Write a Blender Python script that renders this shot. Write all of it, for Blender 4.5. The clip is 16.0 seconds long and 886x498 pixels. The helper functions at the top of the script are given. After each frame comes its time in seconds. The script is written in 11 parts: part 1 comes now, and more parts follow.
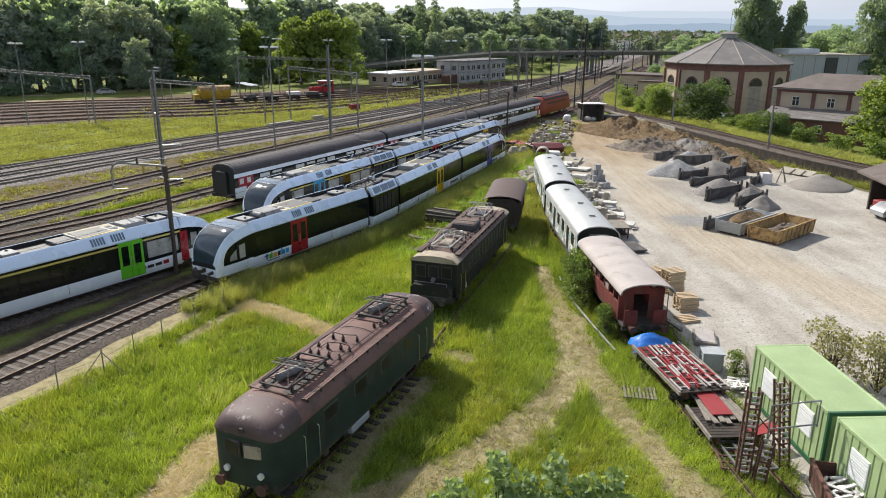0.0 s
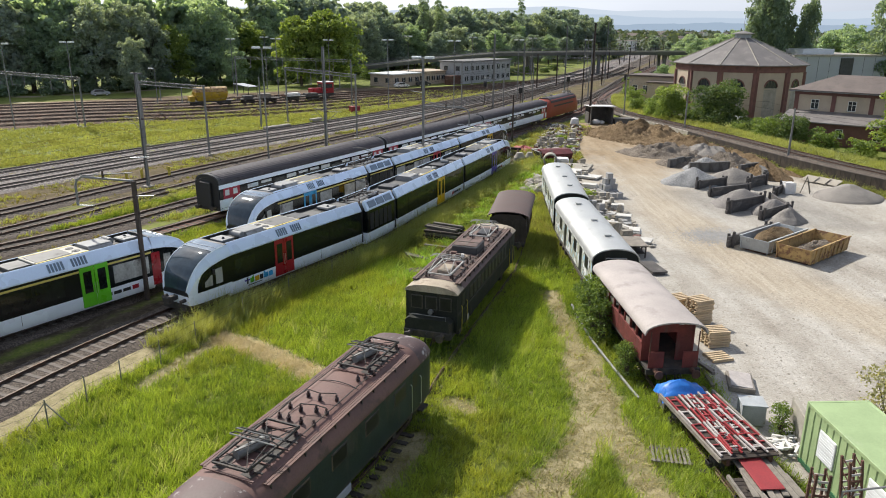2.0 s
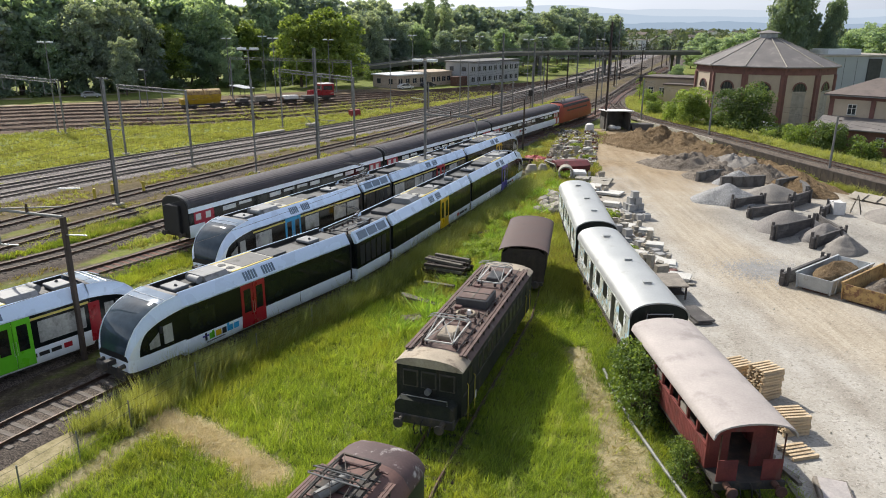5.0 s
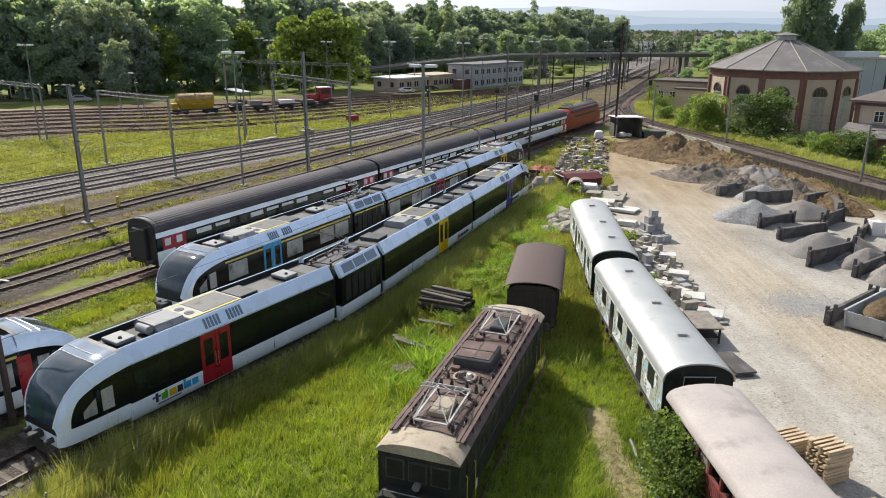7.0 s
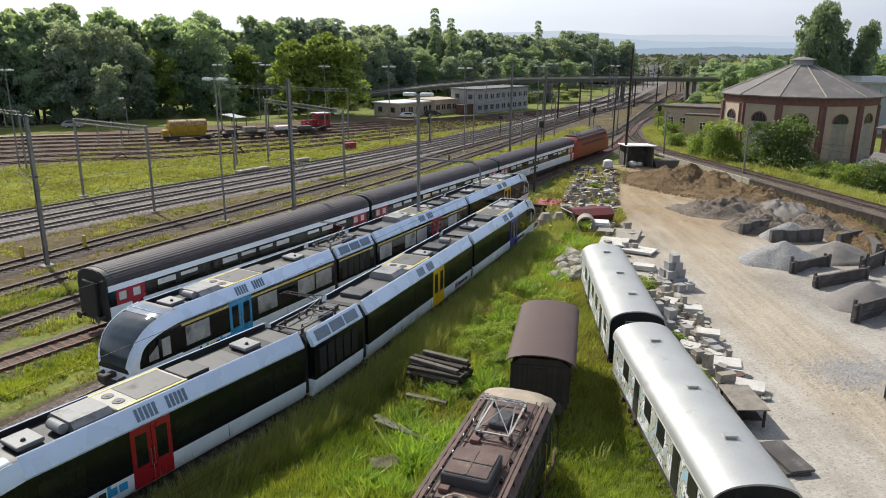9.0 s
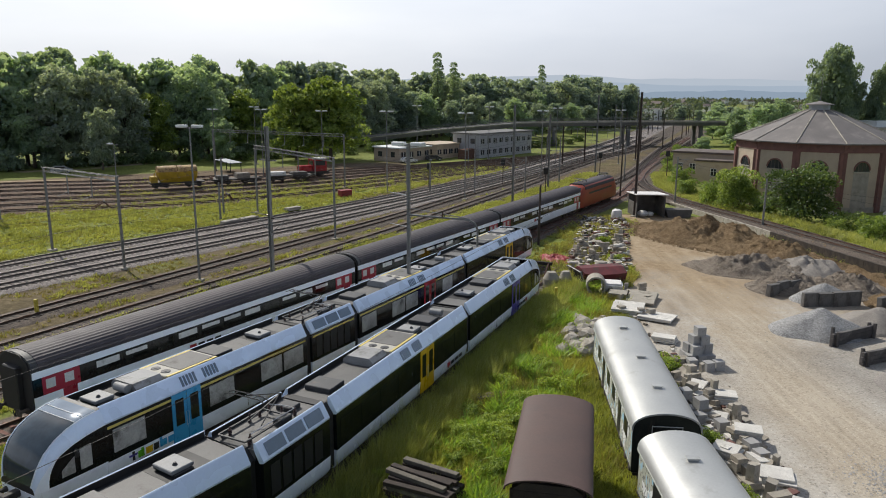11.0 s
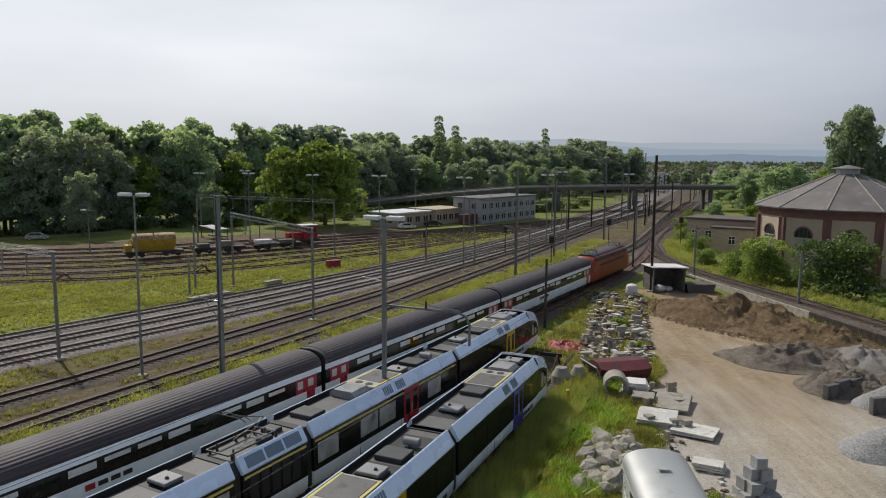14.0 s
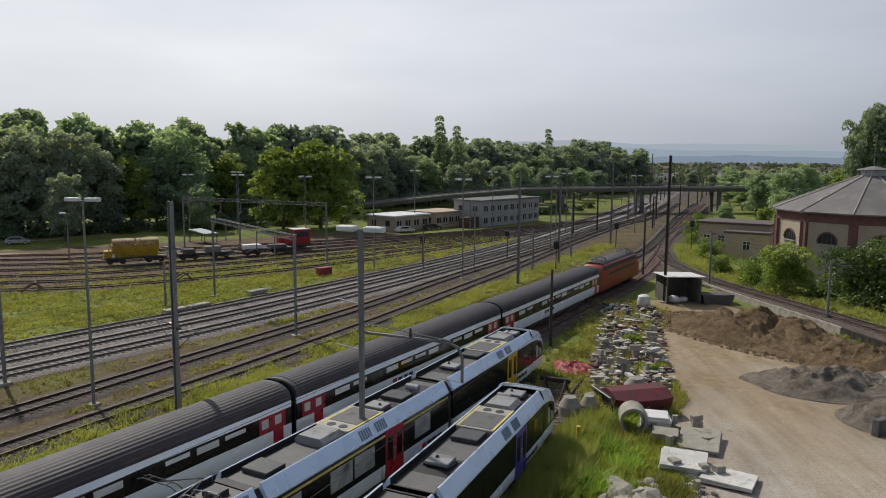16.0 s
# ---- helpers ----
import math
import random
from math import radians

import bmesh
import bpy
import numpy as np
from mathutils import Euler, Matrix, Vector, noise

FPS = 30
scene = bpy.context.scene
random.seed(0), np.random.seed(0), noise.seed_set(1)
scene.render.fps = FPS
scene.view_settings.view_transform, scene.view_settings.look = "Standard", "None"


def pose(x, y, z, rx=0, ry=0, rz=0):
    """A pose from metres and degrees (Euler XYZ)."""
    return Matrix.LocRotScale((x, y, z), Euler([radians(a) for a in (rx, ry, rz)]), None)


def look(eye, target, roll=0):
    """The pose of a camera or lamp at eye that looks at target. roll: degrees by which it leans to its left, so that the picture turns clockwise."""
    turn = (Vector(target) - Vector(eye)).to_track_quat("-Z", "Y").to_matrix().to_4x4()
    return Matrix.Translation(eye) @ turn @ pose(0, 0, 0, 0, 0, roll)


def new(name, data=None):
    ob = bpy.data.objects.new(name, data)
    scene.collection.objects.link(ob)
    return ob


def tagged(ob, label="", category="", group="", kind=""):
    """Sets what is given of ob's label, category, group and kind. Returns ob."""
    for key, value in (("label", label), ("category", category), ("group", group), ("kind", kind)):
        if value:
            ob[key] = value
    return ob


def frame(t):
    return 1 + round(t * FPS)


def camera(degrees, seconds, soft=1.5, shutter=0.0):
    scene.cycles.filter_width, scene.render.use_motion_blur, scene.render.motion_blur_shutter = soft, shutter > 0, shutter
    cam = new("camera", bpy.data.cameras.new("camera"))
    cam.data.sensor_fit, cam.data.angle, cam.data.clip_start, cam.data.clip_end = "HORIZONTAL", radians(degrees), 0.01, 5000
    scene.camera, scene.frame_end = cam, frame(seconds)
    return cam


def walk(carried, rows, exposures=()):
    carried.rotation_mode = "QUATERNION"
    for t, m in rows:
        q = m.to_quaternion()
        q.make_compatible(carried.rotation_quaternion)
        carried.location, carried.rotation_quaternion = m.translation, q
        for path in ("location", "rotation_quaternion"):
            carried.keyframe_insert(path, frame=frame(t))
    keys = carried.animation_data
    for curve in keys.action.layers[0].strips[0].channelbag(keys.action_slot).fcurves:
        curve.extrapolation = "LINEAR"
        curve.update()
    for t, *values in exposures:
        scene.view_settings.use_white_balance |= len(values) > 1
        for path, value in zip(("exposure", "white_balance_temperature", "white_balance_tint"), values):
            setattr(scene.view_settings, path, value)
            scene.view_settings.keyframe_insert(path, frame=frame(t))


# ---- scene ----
cam = camera(63.7, 16.0, 1.0)
PATH = [
    (0, (-0.418, -5.060, 16.483), (-0.406, -3.341, 15.950), 0.4),
    (0.5, (-0.321, -3.825, 16.481), (-0.312, -2.106, 15.947), 0.4),
    (1, (-0.248, -2.563, 16.480), (-0.242, -0.844, 15.946), 0.4),
    (1.5, (-0.173, -1.274, 16.476), (-0.168, 0.445, 15.943), 0.4),
    (2, (-0.118, 0.042, 16.478), (-0.116, 1.761, 15.944), 0.4),
    (2.5, (-0.080, 1.390, 16.487), (-0.081, 3.109, 15.953), 0.4),
    (3, (-0.045, 2.788, 16.503), (-0.047, 4.507, 15.968), 0.4),
    (3.5, (-0.026, 4.249, 16.515), (-0.031, 5.967, 15.979), 0.4),
    (4, (-0.011, 5.724, 16.519), (-0.018, 7.442, 15.982), 0.4),
    (6.5, (0.273, 13.277, 16.563), (0.252, 14.995, 16.027), 0.4),
    (7, (0.358, 14.844, 16.595), (0.336, 16.563, 16.061), 0.4),
    (7.5, (0.470, 16.439, 16.615), (0.444, 18.158, 16.085), 0.4),
    (8, (0.592, 18.030, 16.641), (0.563, 19.752, 16.120), 0.4),
    (8.5, (0.726, 19.634, 16.664), (0.695, 21.362, 16.160), 0.4),
    (9, (0.876, 21.263, 16.676), (0.842, 22.998, 16.195), 0.4),
    (11.5, (1.745, 29.715, 16.833), (1.696, 31.479, 16.479), 0.4),
    (12, (1.908, 31.418, 16.834), (1.857, 33.188, 16.507), 0.4),
    (12.5, (2.064, 33.133, 16.834), (2.010, 34.907, 16.535), 0.4),
    (13, (2.213, 34.834, 16.835), (2.157, 36.612, 16.562), 0.4),
    (13.5, (2.363, 36.527, 16.829), (2.306, 38.309, 16.582), 0.4),
    (14, (2.481, 38.229, 16.812), (2.421, 40.014, 16.585), 0.4),
    (14.5, (2.582, 39.960, 16.795), (2.521, 41.745, 16.568), 0.4),
    (15, (2.675, 41.680, 16.775), (2.612, 43.465, 16.547), 0.4),
    (15.5, (2.814, 43.351, 16.761), (2.750, 45.136, 16.534), 0.4),
    (16, (2.960, 44.914, 16.733), (2.893, 46.698, 16.509), 0.4),
]
walk(cam, [(t, look(e, g, r)) for t, e, g, r in PATH],
     exposures=[(0, 0.55), (7, 0.55), (9, 0.42), (12, -0.08), (13.5, -0.20), (16, -0.28)])

# ---------------------------------------------------------------- sky and sun
SUN_WAY = Vector((-0.66, 0.82, 1.00)).normalized()
world = bpy.data.worlds.new("world")
scene.world = world
world.use_nodes = True
wn, wl = world.node_tree.nodes, world.node_tree.links
wn.clear()
w_out = wn.new("ShaderNodeOutputWorld")
w_bg = wn.new("ShaderNodeBackground")
w_sky = wn.new("ShaderNodeTexSky")
w_sky.sky_type = "NISHITA"
w_sky.sun_disc = False
w_sky.sun_elevation = math.asin(SUN_WAY.z)
w_sky.sun_rotation = math.atan2(SUN_WAY.x, SUN_WAY.y)
w_sky.air_density, w_sky.dust_density, w_sky.ozone_density = 1.0, 1.5, 1.5
# thin even veil of high cloud with soft unevenness
w_tc = wn.new("ShaderNodeTexCoord")
w_map = wn.new("ShaderNodeMapping")
w_map.inputs["Scale"].default_value = (1.2, 1.2, 5.0)
w_noise = wn.new("ShaderNodeTexNoise")
w_noise.inputs["Scale"].default_value = 1.6
w_noise.inputs["Detail"].default_value = 5
w_ramp = wn.new("ShaderNodeValToRGB")
w_ramp.color_ramp.elements[0].position, w_ramp.color_ramp.elements[0].color = 0.30, (10.4, 10.9, 11.95, 1)
w_ramp.color_ramp.elements[1].position, w_ramp.color_ramp.elements[1].color = 0.75, (13.2, 13.4, 14.0, 1)
w_mix = wn.new("ShaderNodeMix")
w_mix.data_type = "RGBA"
# the veil is thickest towards the horizon and thins out to clear sky overhead
w_sep = wn.new("ShaderNodeSeparateXYZ")
w_thick = wn.new("ShaderNodeMapRange")
w_thick.interpolation_type = "SMOOTHSTEP"
w_thick.inputs["From Min"].default_value, w_thick.inputs["From Max"].default_value = 0.19, 0.42
w_thick.inputs["To Min"].default_value, w_thick.inputs["To Max"].default_value = 0.92, 0.24
wl.new(w_tc.outputs["Generated"], w_sep.inputs[0])
wl.new(w_sep.outputs[2], w_thick.inputs["Value"])
wl.new(w_thick.outputs[0], w_mix.inputs[0])
wl.new(w_tc.outputs["Generated"], w_map.inputs["Vector"])
wl.new(w_map.outputs[0], w_noise.inputs["Vector"])
wl.new(w_noise.outputs[0], w_ramp.inputs[0])
wl.new(w_sky.outputs[0], w_mix.inputs[6])
# the veil glows towards the sun and greys away from it
w_dot = wn.new("ShaderNodeVectorMath")
w_dot.operation = "DOT_PRODUCT"
w_dot.inputs[1].default_value = SUN_WAY
w_glow = wn.new("ShaderNodeValToRGB")
w_glow.color_ramp.elements[0].position, w_glow.color_ramp.elements[0].color = 0.25, (0.54, 0.575, 0.63, 1)
w_glow.color_ramp.elements[1].position, w_glow.color_ramp.elements[1].color = 0.85, (1.08, 1.08, 1.06, 1)
w_mid = w_glow.color_ramp.elements.new(0.58)
w_mid.color = (0.90, 0.915, 0.935, 1)
w_mul = wn.new("ShaderNodeMix")
w_mul.data_type, w_mul.blend_type = "RGBA", "MULTIPLY"
w_mul.inputs[0].default_value = 1.0
wl.new(w_tc.outputs["Generated"], w_dot.inputs[0])
wl.new(w_dot.outputs["Value"], w_glow.inputs[0])
wl.new(w_ramp.outputs[0], w_mul.inputs[6])
wl.new(w_glow.outputs[0], w_mul.inputs[7])
w_low = wn.new("ShaderNodeMapRange")
w_low.inputs["From Min"].default_value, w_low.inputs["From Max"].default_value = 0.0, 0.13
w_low.inputs["To Min"].default_value, w_low.inputs["To Max"].default_value = 0.81, 1.0
w_dim = wn.new("ShaderNodeVectorMath")
w_dim.operation = "SCALE"
wl.new(w_sep.outputs[2], w_low.inputs["Value"])
wl.new(w_mul.outputs[2], w_dim.inputs[0])
wl.new(w_low.outputs[0], w_dim.inputs["Scale"])
wl.new(w_dim.outputs[0], w_mix.inputs[7])
wl.new(w_mix.outputs[2], w_bg.inputs["Color"])
w_bg.inputs["Strength"].default_value = 0.080
wl.new(w_bg.outputs[0], w_out.inputs["Surface"])

sun = new("sun", bpy.data.lights.new("sun", "SUN"))
sun.data.energy = 3.9
sun.data.angle = radians(0.9)
sun.data.color = (1.0, 0.95, 0.86)
sun.rotation_euler = SUN_WAY.to_track_quat("Z", "Y").to_euler()


# ---------------------------------------------------------------- mesh building
class MB:
    """Gathers vertices and faces of one mesh."""

    def __init__(self):
        self.v, self.f = [], []

    def add(self, vs, fs):
        k = len(self.v)
        self.v += [tuple(p) for p in vs]
        self.f += [tuple(i + k for i in q) for q in fs]
        return self

    def bx(self, x0, x1, y0, y1, z0, z1, c=0.0, m=None):
        if c <= 0:
            vs = [(x, y, z) for z in (z0, z1) for y in (y0, y1) for x in (x0, x1)]
            fs = [(0, 2, 3, 1), (4, 5, 7, 6), (0, 1, 5, 4), (2, 6, 7, 3), (0, 4, 6, 2), (1, 3, 7, 5)]
        else:
            vs, idx = [], {}
            for i, x in enumerate((x0, x1)):
                for j, y in enumerate((y0, y1)):
                    for k, z in enumerate((z0, z1)):
                        dx, dy, dz = (c if i == 0 else -c), (c if j == 0 else -c), (c if k == 0 else -c)
                        idx[i, j, k] = len(vs)
                        vs += [(x, y + dy, z + dz), (x + dx, y, z + dz), (x + dx, y + dy, z)]
            fs = []
            for i in (0, 1):
                q = [idx[i, j, k] for j, k in ((0, 0), (1, 0), (1, 1), (0, 1))]
                fs.append(q if i else q[::-1])
                q = [idx[j, i, k] + 1 for j, k in ((0, 0), (1, 0), (1, 1), (0, 1))]
                fs.append(q[::-1] if i else q)
                q = [idx[j, k, i] + 2 for j, k in ((0, 0), (1, 0), (1, 1), (0, 1))]
                fs.append(q if i else q[::-1])
            for a in (0, 1):
                for b in (0, 1):
                    p, q = idx[a, b, 0], idx[a, b, 1]
                    fs.append((p, p + 1, q + 1, q))
                    p, q = idx[a, 0, b], idx[a, 1, b]
                    fs.append((p, q, q + 2, p + 2))
                    p, q = idx[0, a, b], idx[1, a, b]
                    fs.append((p + 1, p + 2, q + 2, q + 1))
                    for d in (0, 1):
                        p = idx[a, b, d]
                        fs.append((p, p + 1, p + 2))
        if m is not None:
            vs = [m @ Vector(p) for p in vs]
        return self.add(vs, fs)

    def box(self, cx, cy, cz, sx, sy, sz, c=0.0, rz=0.0, rx=0.0, ry=0.0):
        return self.bx(-sx / 2, sx / 2, -sy / 2, sy / 2, -sz / 2, sz / 2, c, pose(cx, cy, cz, rx, ry, rz))

    def cyl(self, p0, p1, r0, r1=None, n=8):
        r1 = r0 if r1 is None else r1
        a, b = Vector(p0), Vector(p1)
        d = (b - a).normalized()
        u = d.orthogonal().normalized()
        w = d.cross(u)
        vs = [a + (u * math.cos(t) + w * math.sin(t)) * r0 for t in np.arange(n) * 2 * math.pi / n]
        vs += [b + (u * math.cos(t) + w * math.sin(t)) * r1 for t in np.arange(n) * 2 * math.pi / n]
        fs = [(i, (i + 1) % n, n + (i + 1) % n, n + i) for i in range(n)]
        fs += [tuple(range(n))[::-1], tuple(range(n, 2 * n))]
        return self.add(vs, fs)

    def tube(self, pts, r, n=6):
        """A bent round bar through the points, as one connected piece."""
        P = [Vector(p) for p in pts]
        rings, u = [], None
        for i, p in enumerate(P):
            d = (P[min(i + 1, len(P) - 1)] - P[max(i - 1, 0)]).normalized()
            u = d.orthogonal().normalized() if u is None else (u - d * u.dot(d)).normalized()
            w = d.cross(u)
            rings.append([p + (u * math.cos(t) + w * math.sin(t)) * r for t in np.arange(n) * 2 * math.pi / n])
        return self.loft(rings)

    def loft(self, rings, cap=True, closed=True):
        n = len(rings[0])
        vs = [p for ring in rings for p in ring]
        fs = []
        for k in range(len(rings) - 1):
            for i in range(n if closed else n - 1):
                j = (i + 1) % n
                fs.append((k * n + i, k * n + j, (k + 1) * n + j, (k + 1) * n + i))
        if cap and closed:
            fs += [tuple(range(n))[::-1], tuple(range((len(rings) - 1) * n, len(rings) * n))]
        return self.add(vs, fs)

    def prism(self, prof, y0, y1, cap=True, closed=True):
        """A section in x and z, drawn along y."""
        return self.loft([[(x, y0, z) for x, z in prof], [(x, y1, z) for x, z in prof]], cap, closed)

    def ball(self, c, r, n=8, k=5, sz=1.0):
        rings = []
        for i in range(1, k):
            a = math.pi * i / k
            rings.append([(c[0] + r * math.sin(a) * math.cos(t), c[1] + r * math.sin(a) * math.sin(t), c[2] - r * sz * math.cos(a))
                          for t in np.arange(n) * 2 * math.pi / n])
        return self.loft(rings)

    def mesh(self, name, smooth=True, angle=35):
        me = bpy.data.meshes.new(name)
        me.from_pydata(self.v, [], self.f)
        bm = bmesh.new()
        bm.from_mesh(me)
        bmesh.ops.recalc_face_normals(bm, faces=bm.faces)
        bm.to_mesh(me)
        bm.free()
        if smooth:
            me.polygons.foreach_set("use_smooth", [True] * len(me.polygons))
            me.set_sharp_from_angle(angle=radians(angle))
        return me


def raw_mesh(name, verts, faces, smooth=False):
    """A large mesh from arrays; all faces with the same number of corners."""
    verts, faces = np.asarray(verts, np.float32), np.asarray(faces, np.int32)
    me = bpy.data.meshes.new(name)
    me.vertices.add(len(verts))
    me.vertices.foreach_set("co", verts.ravel())
    k = faces.shape[1]
    me.loops.add(faces.size)
    me.loops.foreach_set("vertex_index", faces.ravel())
    me.polygons.add(len(faces))
    me.polygons.foreach_set("loop_start", np.arange(len(faces), dtype=np.int32) * k)
    me.polygons.foreach_set("loop_total", np.full(len(faces), k, np.int32))
    me.update(calc_edges=True)
    if smooth:
        me.polygons.foreach_set("use_smooth", np.ones(len(faces), bool))
    return me


def thing(name, x, y, z, h=0.0, label="", category="", group="", kind=""):
    """An Empty at the base of a thing; h: degrees that its y axis turns clockwise, seen from above."""
    ob = new(name)
    ob.empty_display_size = 0.2
    ob.matrix_basis = pose(x, y, z, 0, 0, -h)
    return tagged(ob, label, category, group, kind)


def part(name, mb, mat, parent, label="", m=None, smooth=True, angle=35):
    me = mb.mesh(name, smooth, angle) if isinstance(mb, MB) else mb
    if mat is not None and not me.materials:
        me.materials.append(mat)
    ob = new(name, me)
    ob.parent = parent
    if m is not None:
        ob.matrix_basis = m
    return tagged(ob, label)


def again(ob, m, parent=None):
    """The same piece once more, on the same mesh."""
    o = new(ob.name.split(".")[0], ob.data)
    o.parent = parent or ob.parent
    o.matrix_basis = m
    return o


def solo(name, mb, mat, m, label="", category="", group="", kind="", smooth=True):
    """A thing that is one mesh."""
    ob = part(name, mb, mat, None, label, m, smooth)
    return tagged(ob, label, category, group, kind)


# ---------------------------------------------------------------- materials
def rgb(c):
    return (c[0], c[1], c[2], 1.0)


class Nodes:
    def __init__(self, name):
        self.mat = bpy.data.materials.new(name)
        self.mat.use_nodes = True
        self.n, self.l = self.mat.node_tree.nodes, self.mat.node_tree.links
        self.n.clear()
        self.out = self.n.new("ShaderNodeOutputMaterial")

    def node(self, kind, **inputs):
        nd = self.n.new(kind)
        for k, v in inputs.items():
            self.put(nd, k, v)
        return nd

    def put(self, nd, key, v):
        sock = nd.inputs[int(key[1:])] if key[0] == "i" and key[1:].isdigit() else nd.inputs[key.replace("_", " ")]
        if isinstance(v, bpy.types.NodeSocket):
            self.l.new(v, sock)
        else:
            sock.default_value = v

    def coords(self, scale=(1, 1, 1), kind="Object"):
        tc = self.n.new("ShaderNodeTexCoord")
        mp = self.node("ShaderNodeMapping", Vector=tc.outputs[kind], Scale=scale)
        return mp.outputs[0]

    def noise(self, vec, scale, detail=4.0, rough=0.55):
        return self.node("ShaderNodeTexNoise", Vector=vec, Scale=scale, Detail=detail, Roughness=rough).outputs[0]

    def ramp(self, fac, stops):
        nd = self.n.new("ShaderNodeValToRGB")
        e = nd.color_ramp.elements
        while len(e) < len(stops):
            e.new(0.5)
        for k, (p, c) in zip(e, stops):
            k.position, k.color = p, (rgb(c) if not isinstance(c, (int, float)) else (c, c, c, 1))
        self.l.new(fac, nd.inputs[0])
        return nd.outputs[0]

    def mix(self, fac, a, b, mode="MIX"):
        nd = self.n.new("ShaderNodeMix")
        nd.data_type, nd.blend_type = "RGBA", mode
        for i, v in ((0, fac), (6, a), (7, b)):
            if isinstance(v, bpy.types.NodeSocket):
                self.l.new(v, nd.inputs[i])
            else:
                nd.inputs[i].default_value = v if i == 0 else rgb(v)
        return nd.outputs[2]

    def math(self, op, a, b=0.0):
        nd = self.n.new("ShaderNodeMath")
        nd.operation = op
        for i, v in ((0, a), (1, b)):
            if isinstance(v, bpy.types.NodeSocket):
                self.l.new(v, nd.inputs[i])
            else:
                nd.inputs[i].default_value = v
        return nd.outputs[0]

    def finish(self, color, rough=0.7, metal=0.0, bump=None, depth=0.02, strength=0.6, **more):
        sh = self.n.new("ShaderNodeBsdfPrincipled")
        for key, v in (("Base Color", color), ("Roughness", rough), ("Metallic", metal)):
            if isinstance(v, bpy.types.NodeSocket):
                self.l.new(v, sh.inputs[key])
            else:
                sh.inputs[key].default_value = rgb(v) if key == "Base Color" else v
        for key, v in more.items():
            sh.inputs[key.replace("_", " ")].default_value = v
        if bump is not None:
            b = self.node("ShaderNodeBump", Height=bump, Distance=depth, Strength=strength)
            self.l.new(b.outputs[0], sh.inputs["Normal"])
        self.l.new(sh.outputs[0], self.out.inputs["Surface"])
        self.shader = sh
        return self.mat


def surface(name, base, rough=0.6, metal=0.0, var=0.18, scale=1.5, fine=18.0, grime=None, grime_at=0.55, grime_scale=0.9,
            streak=1.0, bump=0.3, depth=0.01, **more):
    """Painted, rusted or weathered surface: broad and fine variation, and grime in patches with their own shape."""
    nd = Nodes(name)
    v = nd.coords()
    info = nd.n.new("ShaderNodeObjectInfo")
    broad = nd.noise(v, scale, 3)
    small = nd.noise(v, fine, 5, 0.65)
    k = nd.math("ADD", nd.math("MULTIPLY", broad, 0.6), nd.math("MULTIPLY", small, 0.4))
    lo, hi = [c * (1 - var) for c in base], [min(1, c * (1 + var)) for c in base]
    col = nd.ramp(k, [(0.36, lo), (0.64, hi)])
    jitter = nd.math("ADD", nd.math("MULTIPLY", info.outputs["Random"], 0.16), 0.92)
    comb = nd.n.new("ShaderNodeCombineColor")
    for i in range(3):
        nd.l.new(jitter, comb.inputs[i])
    col = nd.mix(1.0, col, comb.outputs[0], "MULTIPLY")
    rg = nd.math("ADD", nd.math("MULTIPLY", broad, 0.25), rough - 0.12)
    if grime:
        gv = nd.coords((1, 1, 1.0 / streak))
        g = nd.noise(gv, grime_scale, 7, 0.68)
        gm = nd.ramp(g, [(grime_at, 0.0), (min(0.99, grime_at + 0.12), 1.0)])
        col = nd.mix(gm, col, grime)
        if metal < 0.5:
            rg = nd.math("MAXIMUM", rg, nd.math("MULTIPLY", gm, 0.75))
    return nd.finish(col, rg, metal, small, depth, bump, **more)


def leafy(name, dark, light, back=0.35, sere=None):
    nd = Nodes(name)
    geo = nd.n.new("ShaderNodeNewGeometry")
    info = nd.n.new("ShaderNodeObjectInfo")
    v = nd.coords()
    broad = nd.noise(v, 0.5, 2)
    k = nd.math("ADD", nd.math("MULTIPLY", geo.outputs["Random Per Island"], 0.55), nd.math("MULTIPLY", broad, 0.35))
    k = nd.math("ADD", k, nd.math("MULTIPLY", info.outputs["Random"], 0.25))
    k = nd.math("ADD", k, nd.math("MULTIPLY", nd.math("SUBTRACT", nd.noise(v, 0.16, 3), 0.5), 1.2))
    col = nd.ramp(k, [(0.25, dark), (0.85, light)])
    if sere:
        drift = nd.math("ADD", nd.noise(nd.coords((1, 0.6, 1)), 0.10, 3), nd.math("MULTIPLY", nd.math("SUBTRACT", nd.noise(v, 0.7, 4), 0.5), 0.35))
        col = nd.mix(nd.ramp(drift, [(0.46, 0.0), (0.64, 0.5)]), col, nd.mix(geo.outputs["Random Per Island"], [q * 0.7 for q in sere], sere))
    sh = nd.node("ShaderNodeBsdfPrincipled", Roughness=0.55)
    nd.l.new(col, sh.inputs["Base Color"])
    tr = nd.n.new("ShaderNodeBsdfTranslucent")
    nd.l.new(nd.mix(1.0, col, (1.5, 1.35, 0.6), "MULTIPLY"), tr.inputs["Color"])
    mx = nd.node("ShaderNodeMixShader", Fac=back)
    nd.l.new(sh.outputs[0], mx.inputs[1])
    nd.l.new(tr.outputs[0], mx.inputs[2])
    nd.l.new(mx.outputs[0], nd.out.inputs["Surface"])
    return nd.mat


